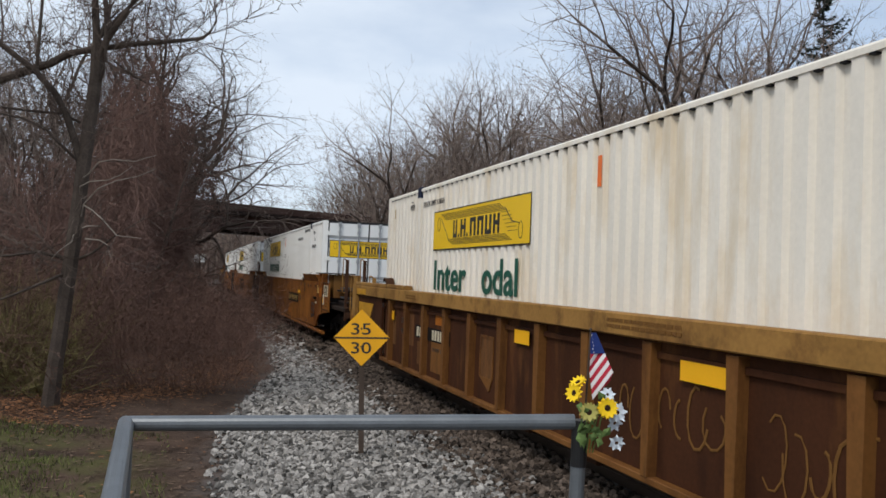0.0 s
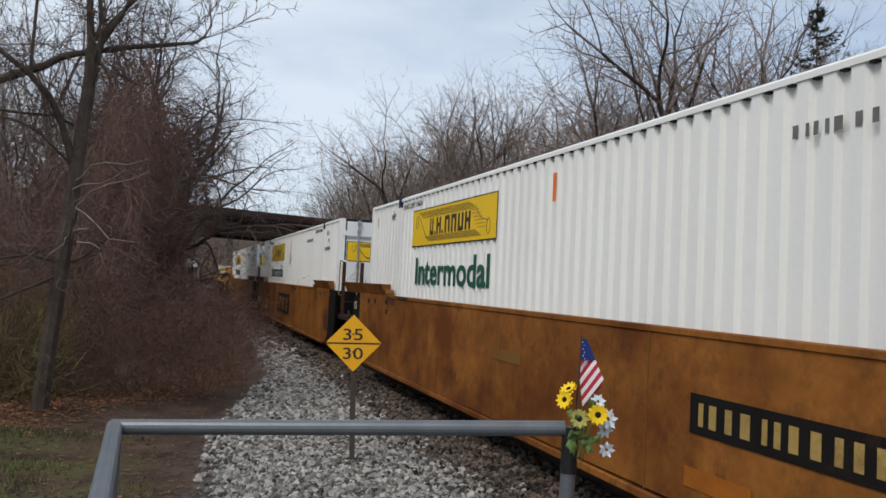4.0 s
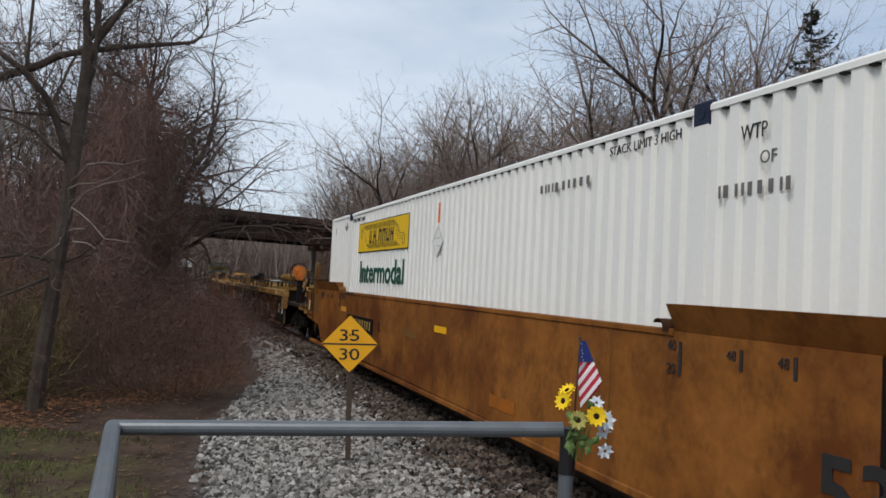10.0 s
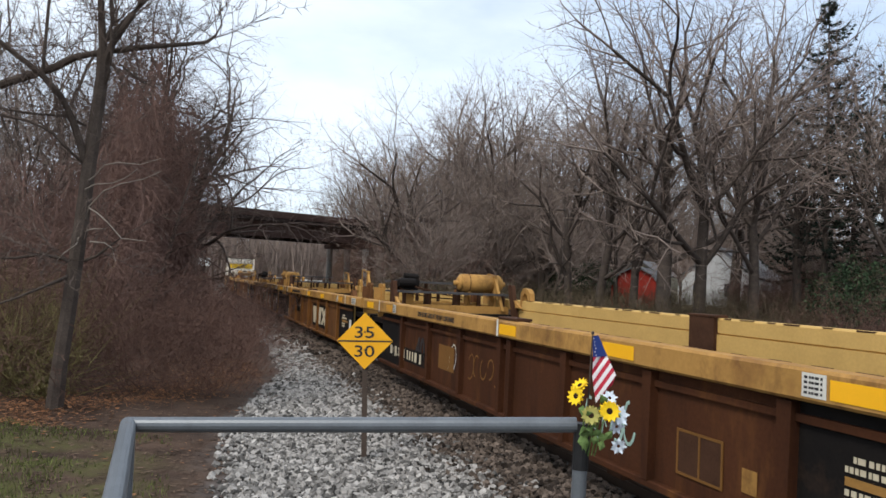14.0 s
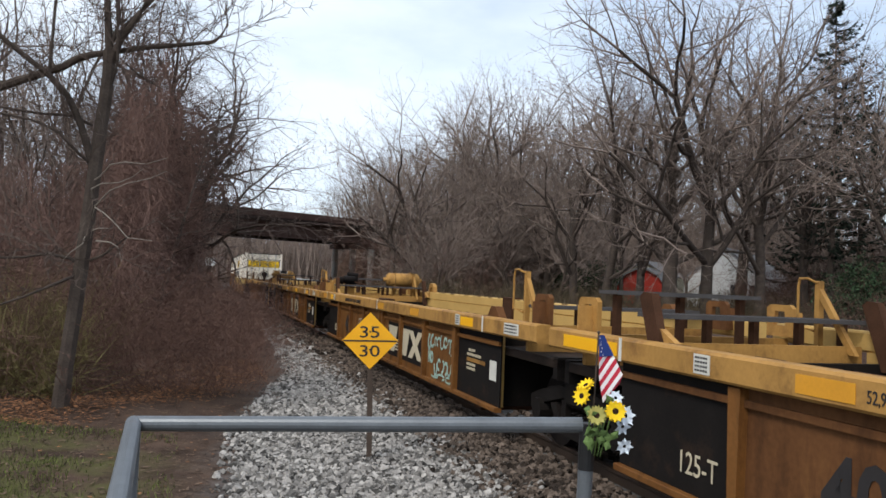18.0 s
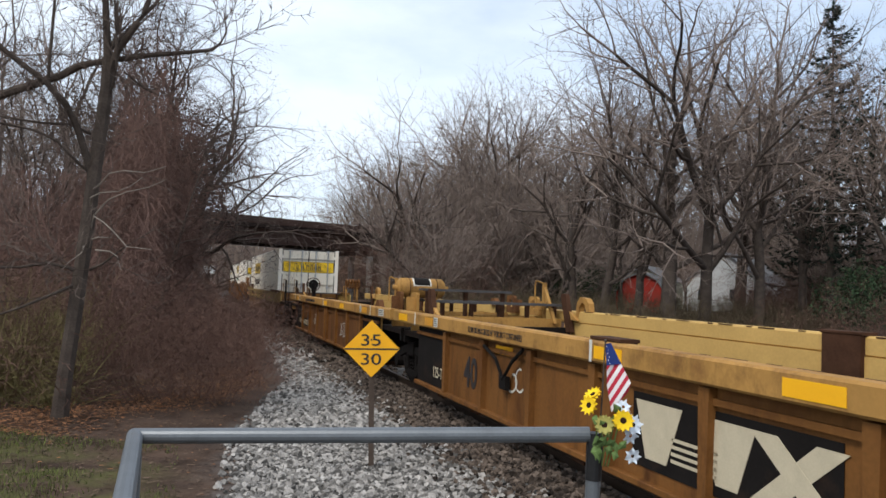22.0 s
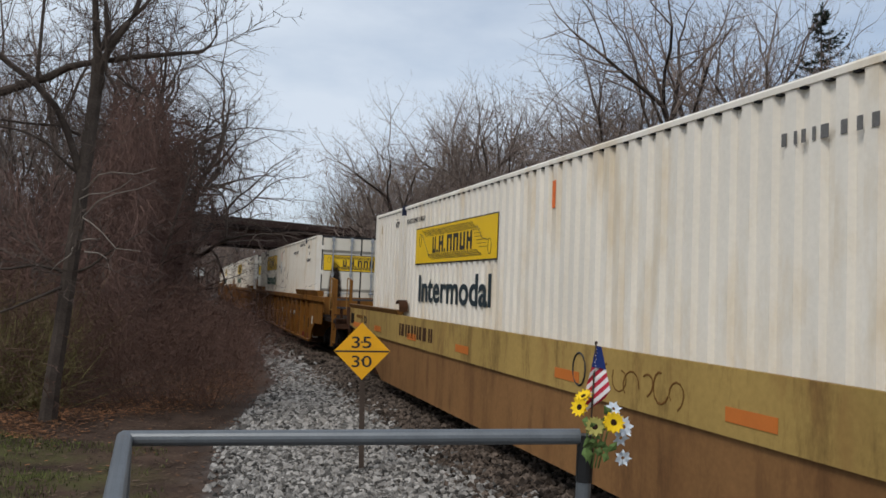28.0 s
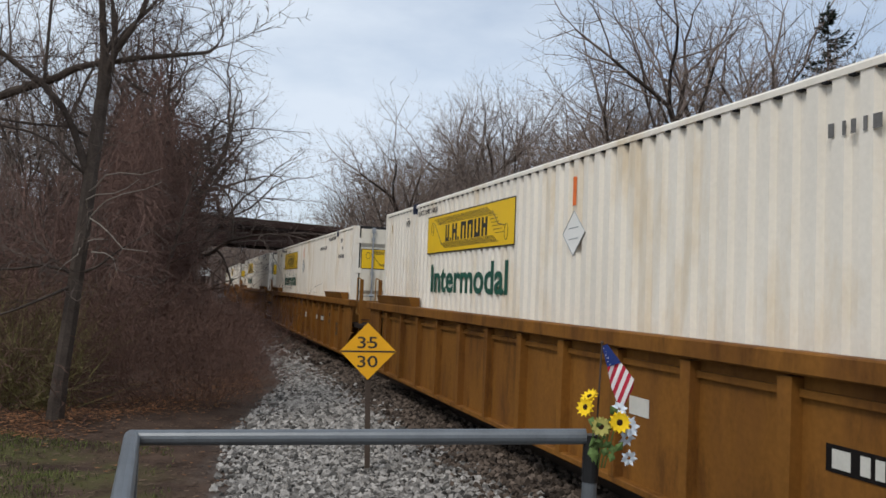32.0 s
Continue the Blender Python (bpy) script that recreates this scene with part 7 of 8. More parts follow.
    if i in (1, 3):
        bm = bmesh.new()
        tube(bm, [(9.5, 1.40, 1.17), (9.8, 1.41, 1.0), (10.05, 1.41, 0.78), (10.3, 1.41, 1.0), (10.75, 1.40, 1.12)], 0.022, 6)
        box(bm, 9.95, 10.15, 1.36, 1.42, 0.66, 0.82, 0.01)
        part("brake_rigging", bm, M_black, ob)
        patch("reflective_patch", 9.95, 10.5, 1.05, 1.15, yp, M_yreflect, ob)
    if i == 4:
        scribble(ob, 4.9, yp, 0.5, 0.9, 0.4, M_whitemark, 37, 5, 0.012)
    roll(ob, start, 0.0, 15.38)
    put_truck(start + (0.1 if first else 0.0))
    if last:
        put_truck(start + 15.0)


def tan_car():
    """The tan and brown smooth single car."""
    lead = LEADS["E"]
    ob = thing("well_car", "tan-yellow smooth-sided well car with brown lower sides, loaded", "well car", "well cars of the train")
    x0, x1 = -2.6, CL + 1.9
    for s in (1, -1):
        flat_side(ob, "side_plate", [(x0 + 2.6, 0.92), (x0 + 0.9, 0.95), (x0, 1.05), (x0, 1.38), (x1, 1.38), (x1, 1.05), (x1 - 0.9, 0.95), (x1 - 1.9, 0.92)], *sorted((s * 1.37, s * 1.42)), M_tan)
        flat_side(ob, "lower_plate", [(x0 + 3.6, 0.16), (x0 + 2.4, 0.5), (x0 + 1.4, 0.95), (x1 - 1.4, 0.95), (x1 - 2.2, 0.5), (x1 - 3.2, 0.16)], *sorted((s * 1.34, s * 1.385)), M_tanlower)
        for a, b in ((x0 + 0.3, 2.0), (CL - 2.4, x1 - 0.2)):
            bm = bmesh.new()
            prism(bm, [(s * 1.31, 1.382), (s * 1.41, 1.382), (s * 1.45, 1.46), (s * 1.31, 1.46)][::s], a, b, 'x')
            part("raised_lip", bm, M_lower, ob)
        chord_curl(ob, CL - 2.5, s * 1.38, 1.46, M_brown)
    well_floor(ob, 0.3, CL - 0.3)
    bulkhead(ob, -0.1, 1.33, 0.4, 1.4, M_lower)
    bulkhead(ob, CL + 0.05, 1.33, 0.4, 1.4, M_lower)
    deck_end(ob, -0.1, -3.0, M_black)
    deck_end(ob, CL + 0.1, CL + 2.3, M_brown)
    grating(ob, -1.6, -1.1, 1.1, 1.42, 0.6)
    grating(ob, CL + 1.1, -1.1, 1.1, 1.40, 0.8)
    ladder(ob, -2.7, 1.25, 0.5, 1.9, M_black)
    ladder(ob, CL + 2.2, -0.7, 0.5, 1.9, M_chord)
    handbrake(ob, -2.3, 0.1, 1.75, M_black)
    coupler(ob, -2.95, -1)
    coupler(ob, CL + 2.25, 1)
    y = 1.424
    for x in (2.2, 4.6, 7.2, 10.2, 12.6, 14.9):
        patch("reflective_patch", x, x + 0.5, 1.02, 1.12, y, M_oreflect, ob)
    patch("reflective_patch", CL + 0.35, CL + 1.2, 1.0, 1.1, y, M_oreflect, ob)
    bars("number_bar", 13.6, y, 1.05, 1.9, 0.20, 11, M_brown, ob, fill=0.6)
    words("lettering", "53", 0.13, CL + 0.1, y, 1.12, M_ink, ob)
    patch("length_mark", CL + 0.12, CL + 0.15, 1.1, 1.27, y, M_ink, ob)
    scribble(ob, 5.6, y, 0.98, 1.2, 0.3, M_lower, 51, 6, 0.008)
    bm = bmesh.new()
    tube(bm, [(7.2 + 0.12 * math.cos(a), y, 1.15 + 0.15 * math.sin(a)) for a in np.linspace(0, 6.283, 17)], 0.01, 4, cap=False)
    part("spray_ring", bm, M_ink, ob)
    bm = bmesh.new()
    box(bm, CL + 1.14, CL + 1.42, 1.42, 1.43, 1.06, 1.27)
    part("panel_window", bm, M_black, ob)
    for s in (1, -1):
        flat_side(ob, "end_frame", [(x1 - 0.34, 0.97), (x1, 1.05), (x1, 1.385), (x1 - 0.34, 1.385)], *sorted((s * 1.421, s * 1.43)), M_brown)
    bars("stencil", CL + 0.9, y, 1.2, 0.6, 0.06, 7, M_lower, ob, fill=0.7)
    roll(ob, lead, -1.8, CL + 1.2)
    put_truck(lead - 1.8)
    put_truck(lead + CL + 1.15)
    place_container(lead, M_cream, placard=False, tint=M_slate, drop=0.165)


M_darkred = mat("dark_red_sheet", (0.13, 0.012, 0.014), 0.6, scale=6, bump=0)
M_slate = mat("dark_slate_decal", (0.02, 0.035, 0.042), 0.5, scale=6, bump=0)


def gold_car(key, first=False, last=False):
    """One unit of the golden-yellow ribbed three-unit car."""
    lead = LEADS[key]
    xa, xb = (-3.4, CL + 1.6) if first else (-1.6, CL + 3.3) if last else (-1.6, CL + 1.6)
    ob = loaded_ribbed(lead, "golden-yellow ribbed well car with a yellow top chord, loaded", M_gold, M_gold, M_gold, 1.54, 0.14, xa, xb, True, 0.30)
    for s in (1, -1):
        flat_side(ob, "end_plate", [(0.2, 0.3), (-0.22, 0.33), (-0.42, 0.62), (-0.8, 0.80), (-1.82 if first else -0.6, 0.82), (-1.82 if first else -0.6, 1.4), (0.2, 1.4)], *sorted((s * 1.36, s * 1.40)), M_gold)
        flat_side(ob, "end_plate", [(CL - 0.2, 0.3), (CL - 0.2, 1.4), (CL + 0.6, 1.4), (CL + 0.6, 0.95), (CL + 0.45, 0.75), (CL + 0.1, 0.36)], *sorted((s * 1.36, s * 1.40)), M_gold)
    deck_end(ob, -0.1, xa, M_brown)
    deck_end(ob, CL + 0.1, xb, M_gold)
    y = 1.404
    if first:
        ladder(ob, -3.0, 1.3, 0.35, 2.0, M_gold)
        ladder(ob, -2.4, 1.2, 0.95, 2.0, M_gold, 0.05)
        ladder(ob, -3.2, -0.75, 0.35, 2.05, M_gold)
        grating(ob, -1.6, -1.2, 1.2, 1.5, 0.7)
        grating(ob, -2.5, -1.1, 1.1, 1.3, 0.5)
        bm = bmesh.new()
        tube(bm, [(-3.3, 1.28, 0.95), (-3.3, 1.3, 0.45), (-2.9, 1.3, 0.45), (-2.9, 1.28, 0.95)], 0.02, 6)
        part("stirrup_step", bm, M_gold, ob)
        coupler(ob, -3.35, -1)
        patch("notice", -0.47, -0.31, 0.76, 0.98, y, M_whitemark, ob)
        bars("stencil", -0.9, y, 1.1, 0.55, 0.035, 12, M_lower, ob)
        bars("stencil", -0.9, y, 1.2, 0.5, 0.035, 11, M_lower, ob)
        for k in (0.25, 0.95, 1.49):
            patch("chord_seam", k, k + 0.03, 1.41, 1.692, 1.492, M_black, ob)
        bm = bmesh.new()
        tube(bm, [(-1.85, 1.36, 1.45), (-2.0, 1.38, 1.45), (-2.05, 1.38, 1.15), (-1.85, 1.36, 1.1)], 0.02, 6)
        part("grab_iron", bm, M_gold, ob)
        bm = bmesh.new()
        for q0, q1, z0, z1 in ((0.3, 0.76, 0.57, 0.595), (0.3, 0.76, 0.885, 0.91), (0.3, 0.325, 0.595, 0.885), (0.735, 0.76, 0.595, 0.885), (0.44, 0.46, 0.595, 0.885)):
            box(bm, q0, q1, 1.332, 1.348, z0, z1)
        part("holder_frame", bm, M_gold, ob, "yellow frame of the card holder")
        patch("card_holder", 0.32, 0.74, 0.59, 0.89, 1.336, M_black, ob)
        patch("red_band", 0.22, 2.2, 0.305, 0.44, 1.334, M_darkred, ob, "dark red band along the sill")
    else:
        ladder(ob, -0.8, 1.22, 0.7, 2.0, M_gold)
    words("lettering", "20", 0.11, 2.10, 1.424, 1.05, M_ink, ob)
    words("lettering", "40", 0.11, 2.10, 1.424, 0.89, M_ink, ob)
    words("lettering", "45", 0.11, 1.26, 1.334, 1.06, M_ink, ob, width=0.17)
    bm = bmesh.new()
    for q0, q1, z0, z1 in ((2.35, 2.6, 0.86, 0.87), (2.35, 2.6, 1.07, 1.08), (2.35, 2.36, 0.87, 1.07), (2.59, 2.6, 0.87, 1.07)):
        box(bm, q0, q1, 1.328, 1.334, z0, z1)
    part("square_mark", bm, M_lower, ob)
    words("lettering", "53", 0.32, 1.57, 1.334, 0.62, M_ink, ob, width=0.42, heavy=0.01)
    patch("number_board", 3.2, 4.7, 0.86, 1.02, 1.334, M_black, ob)
    bars("number_bar", 4.65, 1.337, 0.885, 0.5, 0.11, 4, M_whitemark, ob)
    bars("number_bar", 3.9, 1.337, 0.885, 0.65, 0.11, 6, M_whitemark, ob)
    bars("number_bar", 10.3, 1.442, 1.44, 0.9, 0.07, 8, M_ink, ob, fill=0.5)
    patch("reflective_patch", 6.6, 6.9, 0.85, 1.0, 1.334, M_whitemark, ob)
    roll(ob, lead, -1.64, CL + 1.64)
    put_truck(lead - (1.75 if first else 1.62))
    if last:
        put_truck(lead + CL + 1.75)
    box_ = place_container(lead, M_cream, tint=M_green)
    if key == "G":
        for y0, z0, wide, hh in ((0.74, 1.12, 0.22, 1.15), (-0.56, 1.12, 0.18, 1.1)):
            bm = bmesh.new()
            box(bm, -0.002, 0.002, -wide, wide, -hh, hh)
            o = part("soot_stain", bm, soot_smear(wide, hh), box_, "dark soot stain")
            o.location = (-0.012, y0, z0)


car_rusty()
smooth_car("B", first=True)
smooth_car("C")
smooth_car("D", last=True)
for unit in range(5):
    empty_car(unit)
tan_car()
gold_car("G", first=True)
gold_car("H")
gold_car("I", last=True)
gold_car("J", first=True)
gold_car("K")
gold_car("L", last=True)
for pattern in CONTAINERS:
    for o in (*pattern.children_recursive, pattern):
        bpy.data.objects.remove(o)


# ---- near things ----
def gate():
    ob = thing("pipe_barrier", "grey painted steel pipe barrier with a taped post", "barrier")
    g = [ground_z(-1.6, 4.1), ground_z(0.68, 4.05)]
    bm = bmesh.new()
    tube(bm, [(-1.60, 4.06, 1.03), (0.66, 4.06, 1.125)], 0.039, 16)
    part("top_rail", bm, M_pipe, ob)
    bm = bmesh.new()
    tube(bm, [(-1.60, 4.06, 1.03), (-0.86, 2.0, 1.03)], 0.0395, 16)
    part("side_rail", bm, M_pipe, ob)
    for x, y, z, gz in ((-1.60, 4.06, 1.03, g[0]), (0.69, 4.06, 1.12, g[1]), (-0.86, 2.0, 1.03, g[0])):
        bm = bmesh.new()
        lean = -0.035 if x > 0 else 0
        tube(bm, [(x + lean, y, gz - 0.3), (x, y, z)], 0.038, 16)
        part("post", bm, M_pipe, ob)
    bm = bmesh.new()
    tube(bm, [(0.686, 4.06, 0.905), (0.69, 4.06, 1.135)], 0.042, 16)
    part("tape_wrap", bm, M_tape, ob, "black tape wrapped round the post")
    bm = bmesh.new()
    for p in ((-1.60, 4.06, 1.03),):
        bmesh.ops.create_icosphere(bm, subdivisions=2, radius=0.0405, matrix=Matrix.Translation(p))
    part("corner_weld", bm, M_pipe, ob)


gate()


def flower(parent, loc, r, normal, petal_mat, n=11, heart=True):
    q = Vector(normal).normalized().to_track_quat('Z', 'Y').to_matrix().to_4x4()
    m = Matrix.Translation(loc) @ q
    bm = bmesh.new()
    for ring in range(2):
        for k in range(n):
            a = 6.283 * (k + 0.5 * ring) / n
            c, s = math.cos(a), math.sin(a)
            w = r * 0.22
            z1, z2 = 0.004 - 0.006 * ring, 0.012 - 0.02 * ring
            v = [bm.verts.new((c * rr - s * ww, s * rr + c * ww, zz)) for rr, ww, zz in ((r * 0.2, -w * 0.5, 0), (r * 0.65, -w, z1), (r * 1.0, 0, z2), (r * 0.65, w, z1), (r * 0.2, w * 0.5, 0))]
            bm.faces.new(v)
    head = part("flower_head", bm, petal_mat, parent)
    head.matrix_local = m
    if heart:
        bm = bmesh.new()
        bmesh.ops.create_icosphere(bm, subdivisions=2, radius=r * 0.3, matrix=Matrix.Diagonal((1, 1, 0.45, 1)))
        part("seed_head", bm, M_seed, head)


def bouquet():
    ob = thing("artificial_flowers", "bunch of cloth sunflowers and pale blue flowers tied to the post", "flowers", m=Matrix.Translation((0.72, 4.0, 1.1)))
    flower(ob, (0.072, -0.10, 0.125), 0.054, (0.1, -1, 0.15), M_petal)
    flower(ob, (-0.085, -0.05, 0.185), 0.05, (-0.9, -0.75, 0.25), M_petal)
    flower(ob, (-0.062, -0.02, 0.235), 0.046, (-0.6, -0.35, 0.9), M_petal)
    flower(ob, (-0.015, -0.09, 0.10), 0.05, (-0.25, -1, 0.25), M_limepetal, 9)
    for loc, r, nrm in (((0.13, -0.06, 0.10), 0.055, (0.5, -1, 0.3)), ((0.125, -0.08, -0.045), 0.042, (0.2, -1, -0.2)), ((0.085, -0.03, 0.18), 0.04, (0.2, -1, 0.6)), ((0.12, -0.05, 0.045), 0.045, (0.5, -1, -0.3))):
        flower(ob, loc, r, nrm, M_wpetal, 6, False)
    rng = random.Random(4)
    for k in range(20):
        bm = bmesh.new()
        p = Vector((rng.uniform(-0.07, 0.08), rng.uniform(-0.08, -0.02), rng.uniform(-0.03, 0.15)))
        t = Vector((rng.uniform(-0.5, 0.5), rng.uniform(-0.5, 0.1), rng.uniform(-0.9, 0.7))).normalized() * rng.uniform(0.05, 0.085)
        w = t.cross(Vector((0, 1, 0.3))).normalized() * 0.022
        v = [bm.verts.new(p + q) for q in (Vector(), t * 0.45 + w, t, t * 0.45 - w)]
        mid = bm.verts.new(p + t * 0.5 + Vector((0, -0.01, 0)))
        for i in range(4):
            bm.faces.new((v[i], v[(i + 1) % 4], mid))
        part("leaf", bm, M_fleaf, ob)
    bm = bmesh.new()
    for k in range(5):
        tube(bm, [(-0.03 + 0.015 * k, 0.03, -0.12), (-0.04 + 0.03 * k, -0.03, 0.08 + 0.02 * k)], 0.004, 5)
    part("stem", bm, M_fleaf, ob)


bouquet()

FLAG = []


def flag():
    """A small hand flag: a wooden stick and cloth in upright strips that swing."""
    ob = thing("stick_flag", "small striped stick flag with a starred blue corner", "flag", m=pose(0.70, 4.0, 1.12, 0, 2, 0))
    bm = bmesh.new()
    tube(bm, [(0, 0, -0.08), (0, 0, 0.47)], 0.0045, 8)
    bmesh.ops.create_icosphere(bm, subdivisions=1, radius=0.009, matrix=Matrix.Translation((0, 0, 0.475)))
    part("flag_pole", bm, M_post, ob)
    # the cloth hangs in a narrow drape: starred blue above, slanting stripes below
    cloth = new("flag_cloth")
    cloth.parent = ob
    cloth.location = (0, 0, 0.46)
    outline = [(0.0, 0.0), (0.03, 0.0), (0.06, -0.08), (0.105, -0.20), (0.09, -0.245), (0.0, -0.335), (-0.012, -0.20)]

    def clip(poly, nx, nz, c):
        """Keeps what lies where nx * x + nz * z <= c."""
        res = []
        for p, q in zip(poly, poly[1:] + poly[:1]):
            a, b = nx * p[0] + nz * p[1] - c, nx * q[0] + nz * q[1] - c
            if a <= 0:
                res.append(p)
            if a * b < 0:
                f = a / (a - b)
                res.append((p[0] + (q[0] - p[0]) * f, p[1] + (q[1] - p[1]) * f))
        return res

    def sheet(name, poly, material, lift=0.0):
        if len(poly) < 3:
            return
        bm = bmesh.new()
        for side in (1, -1):
            vs = [bm.verts.new((x, side * (0.001 + lift) + 0.012 * math.sin(x * 60 + z * 14), z)) for x, z in poly]
            bm.faces.new(vs if side < 0 else vs[::-1])
        part(name, bm, material, cloth)

    nx, nz, wide = 0.79, -0.61, 0.0185
    lower = clip(outline, 0, 1, -0.105)
    for k in range(-1, 16):
        band = clip(clip(lower, nx, nz, (k + 1) * wide + 0.02), -nx, -nz, -(k * wide + 0.02))
        sheet("stripe", band, M_fred if k % 2 == 0 else M_fwhite)
    sheet("canton", clip(outline, 0, -1, 0.105), M_fblue)
    for r in range(6):
        for c in range(3):
            x, z = 0.006 + c * 0.016 + 0.006 * (r % 2), -0.014 - r * 0.0165
            if x < 0.022 - z * 0.32:
                sheet("star", [(x - 0.003, z), (x, z - 0.0035), (x + 0.003, z), (x, z + 0.0035)], M_fwhite, 0.0015)
    FLAG.append(cloth)


flag()


def flutter():
    """The cloth hangs down along the pole and lifts in gusts."""
    rows = [(0, 6), (1, 4), (2, 6), (3, 5), (6, 7), (7, 2), (8, 4), (9, 5), (11, 5), (13, 6), (14, 7), (17, 6), (18, 8), (18.5, 14), (19, -8), (19.5, 4), (21, 8), (23, 10), (25, 9), (26.5, 6), (28, -6), (28.4, 20), (28.7, 70),
            (29.0, 28), (29.3, 45), (29.6, 55), (30, 38), (30.4, 36), (31, 6), (31.5, 16), (32, 20)]
    keyed = [(t, Matrix.Translation((0, 0, 0.46)) @ pose(0, 0, 0, 0, -lift, 0)) for t, lift in rows]
    walk(FLAG[0], keyed)


def speed_sign():
    gz = ground_z(-0.87, 9.1)
    ob = thing("speed_sign", "amber diamond speed sign lettered 35 and 30 on a post", "sign", m=pose(-0.862, 9.03, gz, 0, -1.9, -4))
    bm = bmesh.new()
    prism(bm, [(-0.03, -0.02), (0.03, -0.02), (0.03, -0.012), (-0.022, -0.012), (-0.022, 0.03), (-0.03, 0.03)], -0.3, 1.62, 'z')
    part("post", bm, M_post, ob)
    top, mid = 1.665, 1.345
    h = 0.315
    bm = bmesh.new()
    prism(bm, [(-h, mid), (0, mid - h), (h, mid), (0, mid + h)], -0.045, -0.038, 'y')
    face = part("sign_face", bm, M_signyellow, ob, "amber diamond plate")
    bm = bmesh.new()
    box(bm, -h * 0.97, h * 0.97, -0.0475, -0.0445, mid - 0.012, mid + 0.006)
    part("divider", bm, M_ink, ob)
    FRONT = Matrix(((1, 0, 0, 0), (0, 0, -1, 0), (0, 1, 0, 0), (0, 0, 0, 1)))
    words("numeral", "35", 0.13, -0.115, -0.0465, mid + 0.035, M_ink, ob, FRONT, width=0.22, heavy=0.001)
    words("numeral", "30", 0.13, -0.115, -0.0465, mid - 0.175, M_ink, ob, FRONT, width=0.225, heavy=0.001)
    for z in (mid + 0.1, mid - 0.1):
        bm = bmesh.new()
        tube(bm, [(0, -0.052, z), (0, -0.03, z)], 0.011, 8)
        part("bolt", bm, M_post, ob)


speed_sign()


def white_sign():
    """Small white board far up the line."""
    ob = thing("line_side_board", "small white trackside board on a thin post", "sign", m=Matrix.Translation((-17.3, 57, ground_z(-17.3, 57))))
    bm = bmesh.new()
    tube(bm, [(0, 0, -0.3), (0, 0, 3.0)], 0.05, 8)
    part("post", bm, M_post, ob)
    for x in (-0.34, 0.12):
        bm = bmesh.new()
        box(bm, x, x + 0.36, -0.08, -0.05, 2.45, 3.0)
        part("board", bm, M_siding, ob)


white_sign()


def gable_house(name, label, x, y, turn, w, l, wall_h, roof_h, wall, roof, gambrel=False):
    z = ground_z(x, y) - 0.2
    ob = thing(name, label, "building", m=pose(x, y, z, 0, 0, turn))
    if gambrel:
        prof = [(-w / 2, 0), (w / 2, 0), (w / 2, wall_h), (w * 0.32, wall_h + roof_h * 0.62), (0, wall_h + roof_h), (-w * 0.32, wall_h + roof_h * 0.62), (-w / 2, wall_h)]
    else:
        prof = [(-w / 2, 0), (w / 2, 0), (w / 2, wall_h), (0, wall_h + roof_h), (-w / 2, wall_h)]
    bm = bmesh.new()
    prism(bm, prof, 0, l, 'y')
    part("wall_shell", bm, wall, ob)
    top = prof[2:]
    for (xa, za), (xb, zb) in zip(top, top[1:]):
        bm = bmesh.new()
        nx, nz = zb - za, xa - xb
        k = -0.12 / math.hypot(nx, nz)
        nx, nz = nx * k, nz * k
        if nz < 0:
            nx, nz = -nx, -nz
        o = 0.004
        prism(bm, [(xa + nx * 0.05, za + nz * 0.05), (xb + nx * 0.05, zb + nz * 0.05), (xb + nx, zb + nz), (xa + nx, za + nz)], -0.3, l + 0.3, 'y')
        part("roof_slope", bm, roof, ob)
    return ob


def buildings():
    b = gable_house("red_barn", "small red gambrel-roofed barn shed behind the trees", 17.2, 74, -22, 4.4, 6.5, 2.1, 1.8, M_red, M_roof, True)
    bm = bmesh.new()
    box(bm, -0.9, 0.9, -0.05, -0.01, 0, 2.0)
    part("door", bm, M_red, b)
    h = gable_house("white_house", "cream sided house with a grey shingle roof behind the barn", 21.2, 90, -28, 5.4, 9, 3.2, 1.7, M_creamsiding, M_roof)
    h2 = gable_house("white_house", "white sided house with a grey shingle roof behind the trees", 29.5, 88, -35, 9, 12, 3.2, 3.4, M_siding, M_roof)
    for ob, xs in ((h, (-2, 1)), (h2, (-2.8, 0.6, 2.6))):
        for x in xs:
            bm = bmesh.new()
            box(bm, x, x + 0.9, -0.04, -0.01, 1.4, 2.7)
            part("window", bm, M_glass, ob)
            bm = bmesh.new()
            box(bm, x - 0.1, x + 1.0, -0.07, -0.045, 1.3, 1.4)
            part("window_sill", bm, M_siding, ob)


buildings()


def barriers():
    """A row of pale concrete barrier blocks beside the road past the bridge."""
    for i in range(9):
        x0, y0 = spot(432 + i * 17.5, 132)
        ob = thing("concrete_barrier", "pale weathered concrete barrier block in a row", "barrier", "concrete barriers past the bridge", m=pose(x0, y0, 0.55 - 0.07 * i, 0, 0, 4))
        bm = bmesh.new()
        prism(bm, [(-0.3, 0), (0.3, 0), (0.3, 0.12), (0.12, 0.4), (0.09, 1.0), (-0.09, 1.0), (-0.12, 0.4), (-0.3, 0.12)], 0, 1.5, 'x')
        part("block", bm, M_siding if i % 3 else M_concrete, ob)
        bm = bmesh.new()
        box(bm, 0, 1.5, -0.3, 0.3, -1.2, -0.004)
        part("footing", bm, M_concrete, ob)


barriers()


